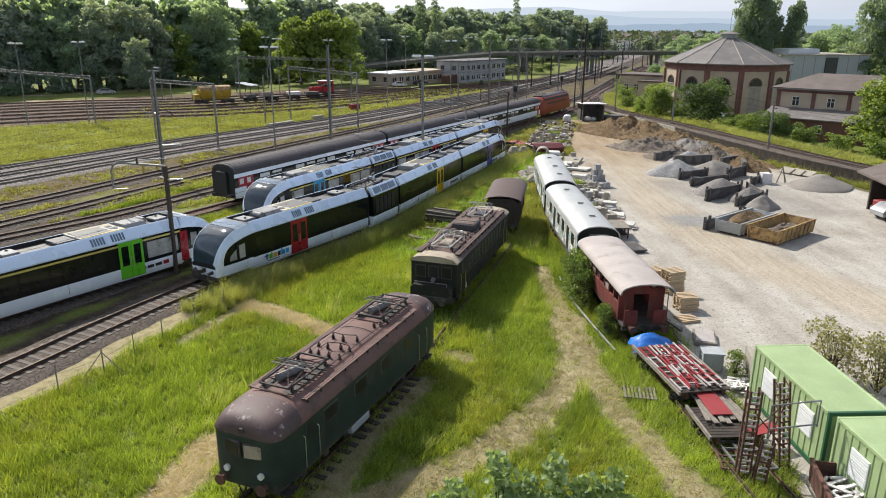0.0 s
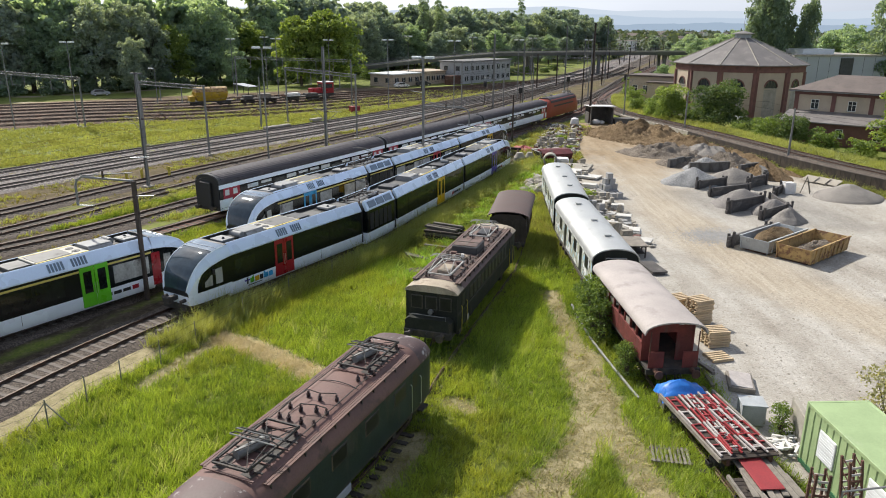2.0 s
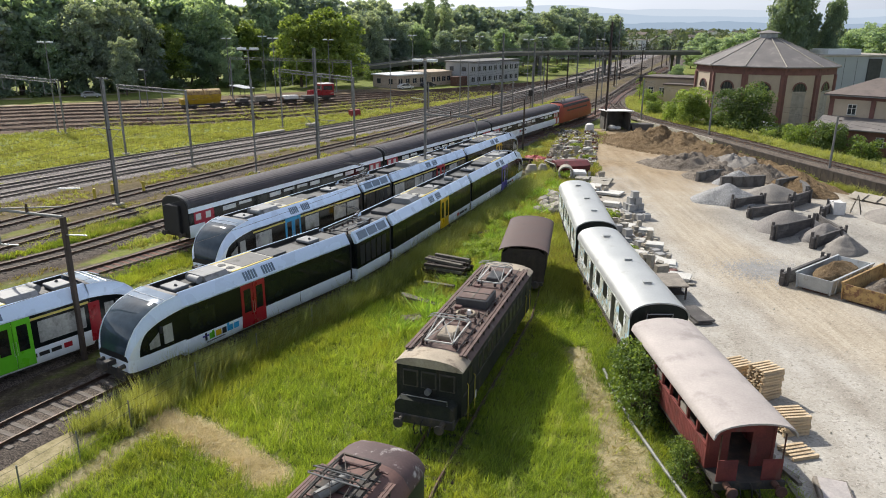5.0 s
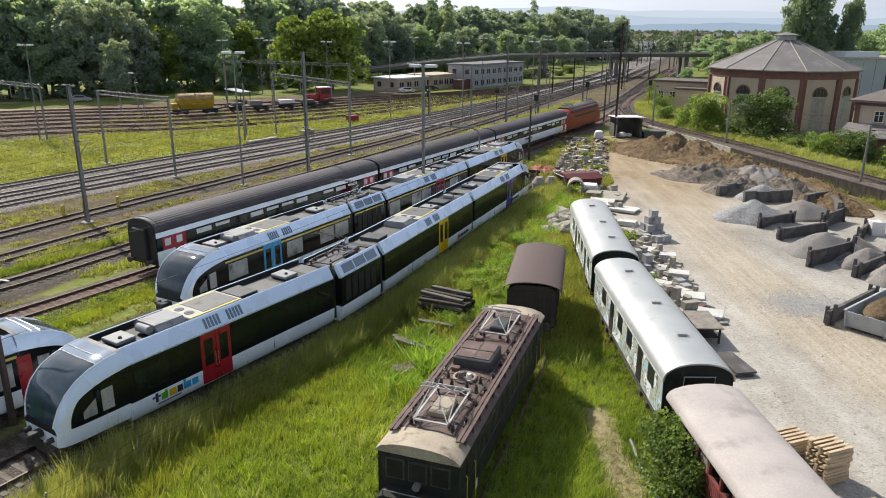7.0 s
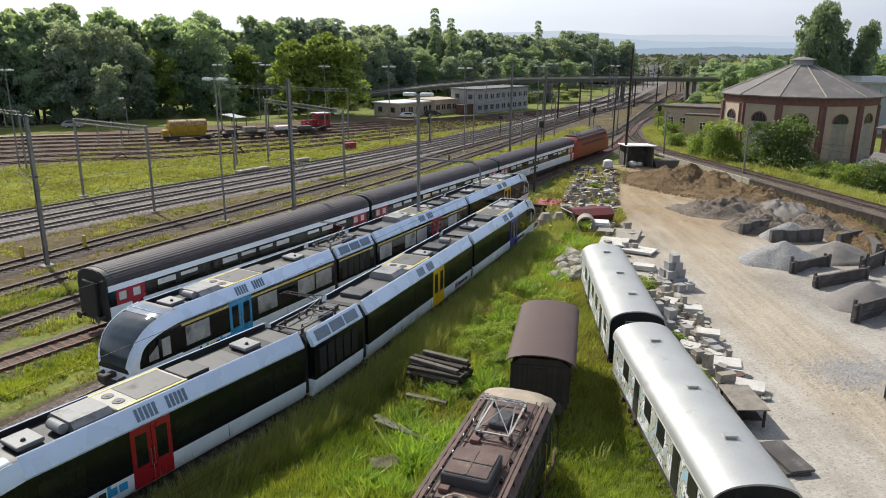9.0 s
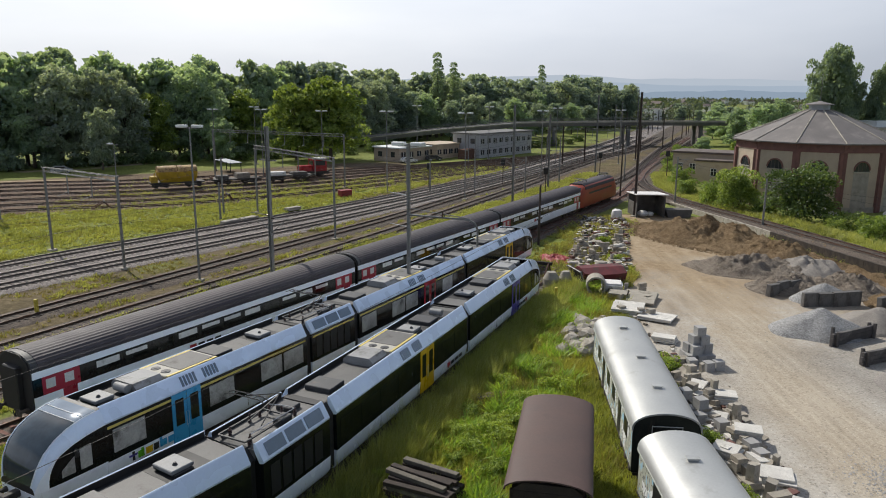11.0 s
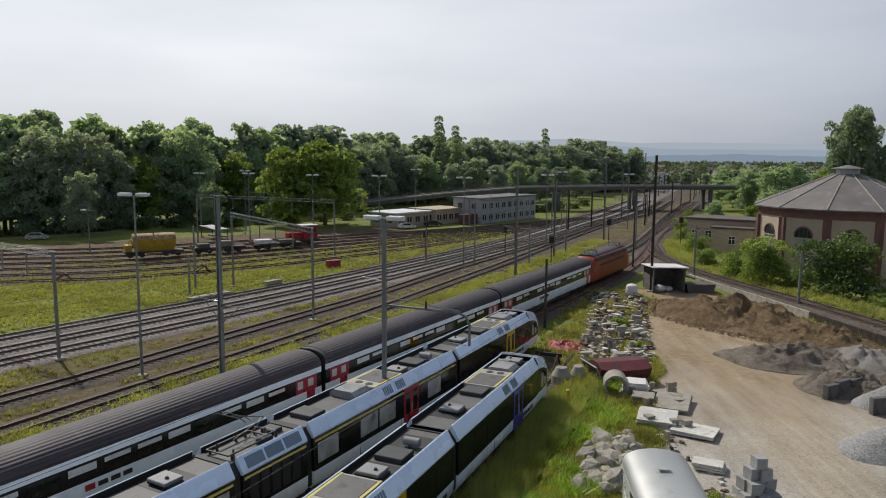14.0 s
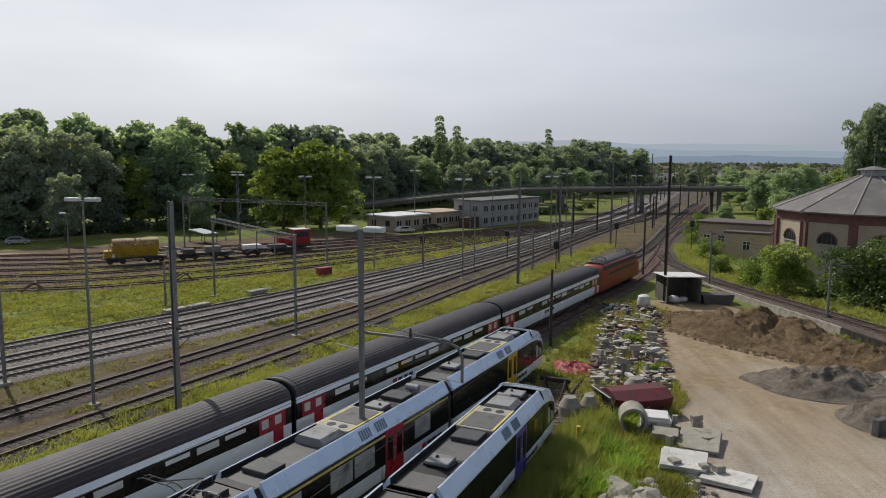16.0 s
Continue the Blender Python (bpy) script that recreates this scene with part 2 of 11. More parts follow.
def loose(name, cols, scale=6.0, bump=0.9, depth=0.05, big=0.4):
    """Broken stone, gravel and earth: cells of several tones over a broad drift of colour."""
    nd = Nodes(name)
    v = nd.coords()
    vor = nd.node("ShaderNodeTexVoronoi", Vector=v, Scale=scale)
    sep = nd.node("ShaderNodeSeparateColor")
    nd.l.new(vor.outputs["Color"], sep.inputs[0])
    broad = nd.noise(v, big, 5)
    k = nd.math("ADD", nd.math("MULTIPLY", sep.outputs[0], 0.65), nd.math("MULTIPLY", broad, 0.5))
    col = nd.ramp(k, [(0.22 + 0.62 * i / max(1, len(cols) - 1), [q * (0.72 + 0.28 * i) for q in c]) for i, c in enumerate(cols)])
    h = nd.math("SUBTRACT", nd.noise(v, scale * 1.7, 5), vor.outputs["Distance"])
    return nd.finish(col, 0.92, 0.0, h, depth, bump)



def earthy(name, cols):
    """Dug earth: soft clods of several sizes, with no even grain."""
    nd = Nodes(name)
    v = nd.coords()
    big, mid, fine = nd.noise(v, 0.5, 5), nd.noise(v, 2.4, 7, 0.7), nd.noise(v, 11.0, 6, 0.7)
    k = nd.math("ADD", nd.math("MULTIPLY", big, 0.35), nd.math("ADD", nd.math("MULTIPLY", mid, 0.4), nd.math("MULTIPLY", fine, 0.25)))
    col = nd.ramp(k, [(0.38, [q * 0.75 for q in cols[0]]), (0.5, cols[1]), (0.62, cols[2])])
    return nd.finish(col, 0.95, 0.0, nd.math("ADD", nd.math("MULTIPLY", mid, 1.4), fine), 0.22, 1.0, Specular_IOR_Level=0.15)


M_white = surface("white_train_paint", (0.84, 0.90, 0.98), 0.25, 0, 0.04, 0.6, 9, (0.5, 0.5, 0.48), 0.66, 1.4, 3.0, bump=0.02)
M_silver = surface("silver_train_paint", (0.66, 0.77, 0.92), 0.28, 0.06, 0.05, 0.5, 9, (0.42, 0.49, 0.59), 0.66, 1.2, bump=0.02)
M_band = surface("dark_window_band", (0.008, 0.010, 0.010), 0.14, 0, 0.2, 0.8, 6, bump=0.0, Specular_IOR_Level=0.28)
M_pane = surface("train_window_glass", (0.009, 0.012, 0.011), 0.08, 0, 0.4, 0.9, 3, (0.035, 0.040, 0.028), 0.62, 1.4, bump=0.0, Specular_IOR_Level=0.35)
M_screen = surface("windscreen_glass", (0.035, 0.052, 0.068), 0.05, 0.1, 0.25, 0.6, 3, bump=0.0)
M_skylight = surface("tinted_cab_roof_glass", (0.16, 0.21, 0.27), 0.10, 0.1, 0.1, 0.6, 5, bump=0.0)
# pale panes: sky reflected in the glass is put into the colour, blinds too
M_palepane = surface("pale_window_blind", (0.36, 0.36, 0.34), 0.2, 0, 0.3, 1.2, 8, (0.10, 0.095, 0.085), 0.52, 0.9, bump=0.0)
M_icpane = surface("bright_coach_window", (0.62, 0.63, 0.62), 0.15, 0, 0.15, 1.2, 8, (0.34, 0.34, 0.32), 0.56, 1.2, bump=0.0)
M_crimson = surface("crimson_coach_paint", (0.34, 0.012, 0.035), 0.3, 0, 0.12, bump=0.02)
M_reddoor = surface("red_door_paint", (0.33, 0.012, 0.022), 0.3, 0, 0.1, bump=0.02)
M_yellowdoor = surface("yellow_door_paint", (0.62, 0.38, 0.01), 0.3, 0, 0.1, bump=0.02)
M_greendoor = surface("green_door_paint", (0.12, 0.48, 0.02), 0.3, 0, 0.1, bump=0.02)
M_bluedoor = surface("blue_door_paint", (0.04, 0.34, 0.62), 0.3, 0, 0.1, bump=0.02)
M_violetdoor = surface("violet_door_paint", (0.07, 0.05, 0.30), 0.3, 0, 0.1, bump=0.02)
# black of the roof wells, also painted shade beside the fairings
M_wellshade = surface("black_roof_well", (0.012, 0.012, 0.013), 0.6, 0, 0.3)
M_roofunit = surface("weathered_grey_roof_unit", (0.245, 0.248, 0.248), 0.6, 0, 0.15, 1.5, 14, (0.115, 0.112, 0.104), 0.56)
M_roofgrey = surface("grey_train_roof", (0.107, 0.105, 0.100), 0.6, 0, 0.2, 0.9, 14, (0.072, 0.069, 0.061), 0.55, 1.6)
M_roofdark = surface("dark_roof_gear", (0.045, 0.046, 0.048), 0.55, 0, 0.3, 1.5, 14, (0.12, 0.1, 0.08), 0.6)
M_roofpale = surface("pale_roof_unit", (0.36, 0.345, 0.30), 0.6, 0, 0.15, 1.5, 14, (0.25, 0.23, 0.19), 0.55)
M_yellowline = surface("yellow_edge_paint", (0.60, 0.48, 0.12), 0.5, 0, 0.15)
M_black = surface("black_rubber", (0.014, 0.014, 0.015), 0.6, 0, 0.3)
M_under = surface("dusty_underframe", (0.045, 0.04, 0.036), 0.75, 0, 0.3, 2, 12, (0.10, 0.075, 0.055), 0.5)
M_alu = surface("aluminium", (0.62, 0.63, 0.64), 0.35, 0.9, 0.1)
M_panbar = surface("weathered_collector_bar", (0.40, 0.39, 0.37), 0.6, 0.1, 0.2, 2, 18, (0.22, 0.19, 0.16), 0.52)
M_steel = surface("galvanised_steel", (0.20, 0.20, 0.195), 0.6, 0.3, 0.2, 1.2, 20, (0.13, 0.118, 0.105), 0.58)
M_darkpole = surface("brown_steel_mast", (0.065, 0.048, 0.04), 0.7, 0.2, 0.25, 2, 15, (0.12, 0.06, 0.035), 0.58)
M_polewood = surface("tarred_wood_pole", (0.055, 0.042, 0.033), 0.85, 0, 0.3, 2, 25)
M_railtop = surface("rusty_rail", (0.075, 0.048, 0.036), 0.55, 0.35, 0.25, 3, 25, (0.12, 0.066, 0.042), 0.5)
M_railshine = surface("worn_rail_head", (0.16, 0.142, 0.132), 0.34, 0.5, 0.15, 2, 20, (0.16, 0.10, 0.07), 0.6)
M_sleeper = surface("weathered_sleeper", (0.056, 0.045, 0.037), 0.9, 0, 0.35, 3, 30, (0.102, 0.089, 0.076), 0.56)
M_sleeperpale = surface("bleached_sleeper", (0.155, 0.132, 0.112), 0.9, 0, 0.35, 3, 30, (0.27, 0.245, 0.215), 0.56)
M_sleeperred = surface("reddish_sleeper", (0.17, 0.075, 0.055), 0.9, 0, 0.35, 3, 30, (0.22, 0.18, 0.15), 0.5)
M_concrete = surface("weathered_concrete", (0.332, 0.305, 0.257), 0.88, 0, 0.22, 1.2, 25, (0.204, 0.182, 0.147), 0.55, bump=0.4)
M_stonepale = surface("pale_cut_stone", (0.32, 0.287, 0.235), 0.85, 0, 0.28, 1.0, 14, (0.20, 0.175, 0.138), 0.55, 1.6, bump=0.5)
M_greycube = surface("blue_grey_stone", (0.320, 0.316, 0.311), 0.85, 0, 0.15, 1.0, 14, (0.237, 0.230, 0.224), 0.58, 1.6, bump=0.3)
M_rock = surface("grey_field_rock", (0.36, 0.33, 0.28), 0.9, 0, 0.35, 1.5, 9, (0.19, 0.165, 0.13), 0.52, 1.3, bump=0.8, depth=0.04)
M_ballast = loose("track_ballast", [(0.041, 0.030, 0.023), (0.074, 0.057, 0.044), (0.125, 0.098, 0.078)], 20.0, 0.8, 0.03)
M_roofrib = surface("ribbed_dark_coach_roof", (0.049, 0.041, 0.046), 0.68, 0, 0.2, 0.7, 14, (0.078, 0.066, 0.068), 0.56, 0.8)
M_maroon = surface("dark_red_hopper_paint", (0.115, 0.02, 0.024), 0.7, 0, 0.3, 1.4, 15, (0.07, 0.035, 0.03), 0.52)
M_ballastpale = loose("pale_track_ballast", [(0.112, 0.095, 0.085), (0.178, 0.153, 0.140), (0.272, 0.241, 0.221)], 20.0, 0.8, 0.03)
M_rustbed = loose("rust_stained_ballast", [(0.07, 0.045, 0.032), (0.135, 0.085, 0.058), (0.19, 0.135, 0.095)], 18.0, 0.8, 0.03)
M_gravelblue = loose("blue_grey_gravel", [(0.175, 0.174, 0.172), (0.235, 0.234, 0.232), (0.31, 0.308, 0.305)], 22.0, 0.8, 0.03)
M_gravelgrey = loose("grey_gravel", [(0.199, 0.180, 0.162), (0.217, 0.198, 0.176), (0.223, 0.204, 0.183)], 30.0, 0.5, 0.02)
M_sand = loose("dark_grit", [(0.167, 0.151, 0.140), (0.184, 0.169, 0.157), (0.194, 0.178, 0.166)], 36.0, 0.4, 0.02)
M_soil = earthy("brown_earth", [(0.125, 0.082, 0.044), (0.215, 0.150, 0.086), (0.33, 0.24, 0.145)])
M_stonewhite = surface("white_cut_stone", (0.540, 0.524, 0.486), 0.85, 0, 0.2, 1.0, 14, (0.346, 0.335, 0.302), 0.56, 1.6, bump=0.4)
# bin concrete darkened to carry the shade on faces turned from the sun
M_bincrete = surface("grimy_bin_concrete", (0.125, 0.12, 0.115), 0.9, 0, 0.25, 1.2, 16, (0.075, 0.07, 0.064), 0.5, 1.2, 2.0, bump=0.4)
M_oldbank = surface("earth_stained_wall", (0.044, 0.033, 0.024), 0.92, 0, 0.4, 1.0, 14, (0.022, 0.017, 0.013), 0.5, 1.0, 2.0, bump=0.5)
M_soilgrey = earthy("grey_earth", [(0.175, 0.143, 0.114), (0.258, 0.218, 0.177), (0.337, 0.292, 0.242)])
M_locogreen = surface("faded_green_loco_paint", (0.030, 0.044, 0.038), 0.5, 0, 0.3, 0.8, 12, (0.058, 0.058, 0.048), 0.56, 1.1, 3.0, bump=0.08, Specular_IOR_Level=0.2)
M_oldgreen = surface("grimy_dark_green_paint", (0.024, 0.027, 0.022), 0.7, 0, 0.35, 0.9, 14, (0.055, 0.047, 0.036), 0.52, 1.4, 3.0, bump=0.15, Specular_IOR_Level=0.2)
M_rustroof = surface("rusty_brown_roof_paint", (0.135, 0.072, 0.060), 0.7, 0, 0.22, 0.7, 14, (0.085, 0.052, 0.042), 0.54, 0.9, bump=0.1)
M_peel = surface("peeling_nose_paint", (0.082, 0.048, 0.046), 0.62, 0, 0.3, 0.9, 12, (0.50, 0.46, 0.44), 0.575, 1.7, bump=0.12)
M_oldroof = surface("flaking_brown_roof", (0.12, 0.076, 0.064), 0.75, 0, 0.38, 1.1, 16, (0.21, 0.165, 0.135), 0.57, 1.6, bump=0.2)
M_cream = surface("dirty_cream_roof_end", (0.34, 0.285, 0.215), 0.8, 0, 0.25, 1.2, 14, (0.17, 0.13, 0.095), 0.55, bump=0.15)
M_brownroof = surface("brown_wagon_roof", (0.085, 0.052, 0.045), 0.7, 0, 0.16, 0.8, 14, (0.07, 0.045, 0.04), 0.57)
M_darkplank = surface("dark_tarred_boards", (0.040, 0.030, 0.024), 0.85, 0, 0.4, 2.0, 22, (0.075, 0.058, 0.045), 0.56, 1.5, 3.0)
M_silverroof = surface("dull_silver_coach_roof", (0.46, 0.465, 0.45), 0.45, 0.5, 0.08, 0.5, 10, (0.37, 0.365, 0.34), 0.60, 0.7, bump=0.04)
M_coachpaint = surface("weathered_pale_grey_coach_paint", (0.40, 0.42, 0.37), 0.7, 0, 0.2, 1.1, 14, (0.22, 0.22, 0.17), 0.55, 1.3, 2.5, bump=0.1)
M_pinkroof = surface("faded_pink_roof", (0.379, 0.336, 0.313), 0.75, 0, 0.16, 0.5, 12, (0.298, 0.262, 0.244), 0.55, 0.6, 1.0, bump=0.1)
M_redplank = surface("faded_red_boards", (0.145, 0.030, 0.025), 0.8, 0, 0.35, 1.5, 20, (0.12, 0.05, 0.04), 0.55, 1.6, 3.0)
M_barrierwhite = surface("dirty_white_barrier_paint", (0.44, 0.40, 0.38), 0.7, 0, 0.2, 2, 15, (0.24, 0.19, 0.17), 0.56)
M_redpaint = surface("red_paint", (0.29, 0.032, 0.036), 0.6, 0, 0.2, 1.5, 15, (0.28, 0.06, 0.05), 0.58)
M_whitepaint = surface("scuffed_white_paint", (0.66, 0.64, 0.62), 0.65, 0, 0.12, 2, 15, (0.42, 0.36, 0.33), 0.6)
M_oldtimber = surface("grey_lichened_timber", (0.125, 0.112, 0.09), 0.9, 0, 0.35, 2.5, 26, (0.21, 0.2, 0.165), 0.56)
M_greywood = surface("grey_weathered_timber", (0.22, 0.195, 0.165), 0.9, 0, 0.3, 2.5, 26, (0.18, 0.15, 0.12), 0.54)
M_pallet = surface("new_pallet_wood", (0.52, 0.40, 0.26), 0.85, 0, 0.22, 3, 26, (0.36, 0.28, 0.19), 0.58)
M_tarp = surface("blue_tarpaulin", (0.02, 0.16, 0.55), 0.45, 0, 0.15, 2, 10, bump=0.3)
M_contgreen = surface("light_green_container_paint", (0.315, 0.415, 0.205), 0.6, 0, 0.12, 0.8, 14, (0.36, 0.43, 0.26), 0.60, 1.0, 2.0, bump=0.05)
M_contdark = surface("dark_green_frame_paint", (0.02, 0.10, 0.045), 0.5, 0, 0.12)
M_panel = surface("white_shutter", (0.66, 0.68, 0.68), 0.5, 0, 0.06)
M_rust = surface("rusted_steel", (0.110, 0.053, 0.038), 0.85, 0.1, 0.35, 2, 18, (0.085, 0.042, 0.03), 0.52, 1.8, bump=0.4)
M_skipyellow = surface("rusty_yellow_skip_paint", (0.40, 0.27, 0.11), 0.75, 0, 0.25, 1.4, 14, (0.17, 0.085, 0.05), 0.48, 2.0, bump=0.2)
M_skipgrey = surface("grey_skip_paint", (0.36, 0.38, 0.39), 0.65, 0, 0.15, 1.4, 14, (0.24, 0.21, 0.18), 0.57, 1.6)
M_darkwall = surface("dark_timber_wall", (0.10, 0.092, 0.085), 0.9, 0, 0.3, 1.2, 18, (0.17, 0.155, 0.14), 0.56)
M_binwall = surface("old_sleeper_wall", (0.085, 0.078, 0.075), 0.9, 0, 0.3, 1.2, 18, (0.16, 0.15, 0.14), 0.56)
M_brick = surface("red_brickwork", (0.165, 0.080, 0.068), 0.88, 0, 0.2, 1.0, 16, (0.12, 0.062, 0.055), 0.56)
M_plaster = surface("buff_plaster", (0.44, 0.36, 0.275), 0.9, 0, 0.12, 0.5, 14, (0.36, 0.29, 0.22), 0.58, 0.5, 2.0)
M_slate = surface("grey_sheet_roof", (0.165, 0.150, 0.142), 0.7, 0, 0.2, 0.5, 12, (0.235, 0.215, 0.20), 0.56, 0.5)
M_slatedark = surface("brown_tile_roof", (0.12, 0.096, 0.085), 0.85, 0, 0.22, 0.8, 12, (0.09, 0.068, 0.058), 0.55)
M_greybld = surface("grey_cladding", (0.36, 0.38, 0.41), 0.6, 0.1, 0.06, 0.3, 6)
M_yellow = surface("yellow_wagon_paint", (0.396, 0.259, 0.014), 0.6, 0, 0.2, 1, 12, (0.202, 0.130, 0.043), 0.57)
M_orange = surface("faded_red_loco_paint", (0.30, 0.050, 0.028), 0.45, 0, 0.12, 0.6, 10, (0.36, 0.09, 0.05), 0.6)
M_bark = surface("bark", (0.10, 0.078, 0.06), 0.95, 0, 0.3, 3, 20, bump=0.7)
M_dullglass = surface("dusty_dark_glass", (0.022, 0.022, 0.02), 0.35, 0, 0.3, bump=0.0, Specular_IOR_Level=0.2)
M_glass = surface("building_window_glass", (0.035, 0.04, 0.045), 0.08, 0, 0.3)
M_frame = surface("white_window_frame", (0.7, 0.7, 0.67), 0.5, 0, 0.06)
M_cable = surface("black_cable", (0.02, 0.02, 0.022), 0.6, 0.3, 0.2)
M_insul = surface("brown_insulator", (0.055, 0.028, 0.022), 0.25, 0, 0.2)
M_hydrant = surface("yellow_marker_paint", (0.5, 0.4, 0.05), 0.6, 0, 0.2)
M_officewall = surface("pale_grey_office_wall", (0.374, 0.383, 0.391), 0.7, 0, 0.1, 0.6, 10, (0.255, 0.264, 0.272), 0.56)
M_bridge = surface("bridge_concrete", (0.15, 0.148, 0.145), 0.85, 0, 0.15, 0.4, 10, (0.10, 0.1, 0.098), 0.56)
M_car = [surface("car_paint_" + k, c, 0.3, 0.2, 0.05, bump=0.0) for k, c in (("white", (0.7, 0.7, 0.7)), ("dark", (0.03, 0.035, 0.045)), ("silver", (0.4, 0.41, 0.42)))]
# distance haze is put into the woodland, willow and dark leaf colours
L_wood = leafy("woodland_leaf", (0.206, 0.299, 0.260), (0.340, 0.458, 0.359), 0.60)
L_bright = leafy("bright_leaf", (0.115, 0.18, 0.050), (0.305, 0.40, 0.118), 0.52)
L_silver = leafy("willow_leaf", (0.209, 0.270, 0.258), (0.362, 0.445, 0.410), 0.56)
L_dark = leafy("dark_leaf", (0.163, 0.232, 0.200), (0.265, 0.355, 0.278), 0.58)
L_bush = leafy("bush_leaf", (0.078, 0.130, 0.034), (0.225, 0.32, 0.085), 0.48)
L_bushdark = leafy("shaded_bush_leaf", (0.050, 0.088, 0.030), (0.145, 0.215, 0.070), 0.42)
L_farwood = leafy("distant_leaf", (0.055, 0.08, 0.058), (0.125, 0.16, 0.115), 0.4)
# leaf colour of the farthest trees, haze mixed in as pale blue-grey
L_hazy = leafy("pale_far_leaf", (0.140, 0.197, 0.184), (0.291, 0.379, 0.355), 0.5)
L_grass = leafy("meadow_grass", (0.110, 0.185, 0.028), (0.415, 0.530, 0.098), 0.42, (0.46, 0.44, 0.085))
L_verge = leafy("rough_verge_grass", (0.178, 0.205, 0.062), (0.385, 0.425, 0.16), 0.45)
L_weed = leafy("broad_weed_leaf", (0.10, 0.19, 0.030), (0.33, 0.50, 0.10), 0.42)
L_rough = leafy("rough_meadow_grass", (0.115, 0.155, 0.034), (0.375, 0.425, 0.115), 0.42, (0.42, 0.37, 0.13))
L_straw = leafy("cut_straw", (0.44, 0.37, 0.20), (0.72, 0.63, 0.41), 0.3)
L_sap = leafy("sapling_leaf", (0.14, 0.225, 0.10), (0.40, 0.51, 0.25), 0.45)
L_thin = leafy("thin_shrub_leaf", (0.17, 0.18, 0.085), (0.38, 0.38, 0.21), 0.4)
L_cut = leafy("cut_grass_blade", (0.24, 0.215, 0.10), (0.48, 0.43, 0.22), 0.35)
L_seed = leafy("seeding_grass", (0.23, 0.27, 0.11), (0.48, 0.52, 0.27), 0.5)
L_dry = leafy("dry_grass", (0.15, 0.135, 0.045), (0.34, 0.32, 0.10), 0.35)


# ---------------------------------------------------------------- plan helpers
def spline(pts, step=1.5):
    """Points at even steps along a smooth line through pts, with headings in degrees."""
    P = [Vector((p[0], p[1])) for p in pts]
    P = [P[0] * 2 - P[1]] + P + [P[-1] * 2 - P[-2]]
    out = []
    for i in range(1, len(P) - 2):
        a, b, c, d = P[i - 1:i + 3]
        k = max(2, int((c - b).length / 0.4))
        for j in range(k):
            t = j / k
            out.append(0.5 * (2 * b + (c - a) * t + (2 * a - 5 * b + 4 * c - d) * t * t + (3 * b - a - 3 * c + d) * t ** 3))
    out.append(P[-2])
    s = np.concatenate([[0], np.cumsum([(q - p).length for p, q in zip(out[:-1], out[1:])])])
    n = max(2, int(s[-1] / step) + 1)
    w = np.linspace(0, s[-1], n)
    x = np.interp(w, s, [p.x for p in out])
    y = np.interp(w, s, [p.y for p in out])
    h = np.degrees(np.arctan2(np.gradient(x), np.gradient(y)))
    return x, y, h, w


def seg_dist(X, Y, pts):
    """Distance of every place from a broken line."""
    d = np.full(X.shape, 1e9)
    for (ax, ay), (bx, by) in zip(pts[:-1], pts[1:]):
        ux, uy = bx - ax, by - ay
        t = np.clip(((X - ax) * ux + (Y - ay) * uy) / (ux * ux + uy * uy), 0, 1)
        d = np.minimum(d, np.hypot(X - ax - t * ux, Y - ay - t * uy))
    return d


def inside(X, Y, poly):
    """Signed depth inside a polygon: positive within."""
    odd = np.zeros(X.shape, bool)
    for (ax, ay), (bx, by) in zip(poly, poly[1:] + poly[:1]):
        hit = (ay > Y) != (by > Y)
        with np.errstate(divide="ignore", invalid="ignore"):
            xc = ax + (Y - ay) * (bx - ax) / (by - ay if by != ay else 1e-9)
        odd ^= hit & (X < xc)
    d = seg_dist(X, Y, poly + poly[:1])
    return np.where(odd, d, -d)


def wobble(X, Y, s, amp, seed=0.0):
    return amp * (np.sin(X / s + seed) * np.cos(Y / s * 1.3 + 2 * seed) + 0.6 * np.sin((X + Y) / s * 1.9 + seed * 3) * np.cos((X - Y) / s * 1.5))


# centre lines of the tracks
T_SIDING = [(-13, 1), (-7.6, 14.6), (-2.2, 27.5), (-0.5, 33.3), (3.9, 46.5), (4.6, 49.3), (6.0, 56), (7.0, 64)]
T_MUSEUM = [(12.6, 8), (11.6, 20), (10.75, 30), (10.3, 40), (10.12, 52), (10.3, 56.5), (11.0, 69), (11.7, 78)]
T_ONE = [(-34, 3), (-27.5, 15), (-21.5, 27.3), (-19.3, 32.6), (-15.6, 39.8), (-7.4, 52.9), (-5.6, 57.0), (0.3, 71.5), (6.2, 86.0), (10.5, 97), (15.5, 109), (22, 126), (28, 146), (33, 166)]
T_TWO = [(-44, 12), (-34, 23), (-26.1, 33.9), (-21.5, 41.5), (-16.6, 52.5), (-9.9, 65.5), (-4.0, 77.0), (1.0, 87), (6.0, 98), (12, 111), (20, 128), (27, 147), (33, 166)]
T_IC = [(-52, 13), (-36, 37), (-27.5, 50), (-20.9, 60.6), (-6.9, 84.2), (6.2, 107), (19, 131), (28.5, 150), (36, 170), (46, 200), (70, 265), (110, 370), (180, 560)]
T_X = [(-62, 14), (-46, 35), (-36, 49), (-29.2, 58.2), (-24.6, 67.0), (-14, 87), (-4, 105), (8, 127), (22, 152), (33, 172), (44, 200), (67, 265), (107, 370), (177, 560)]
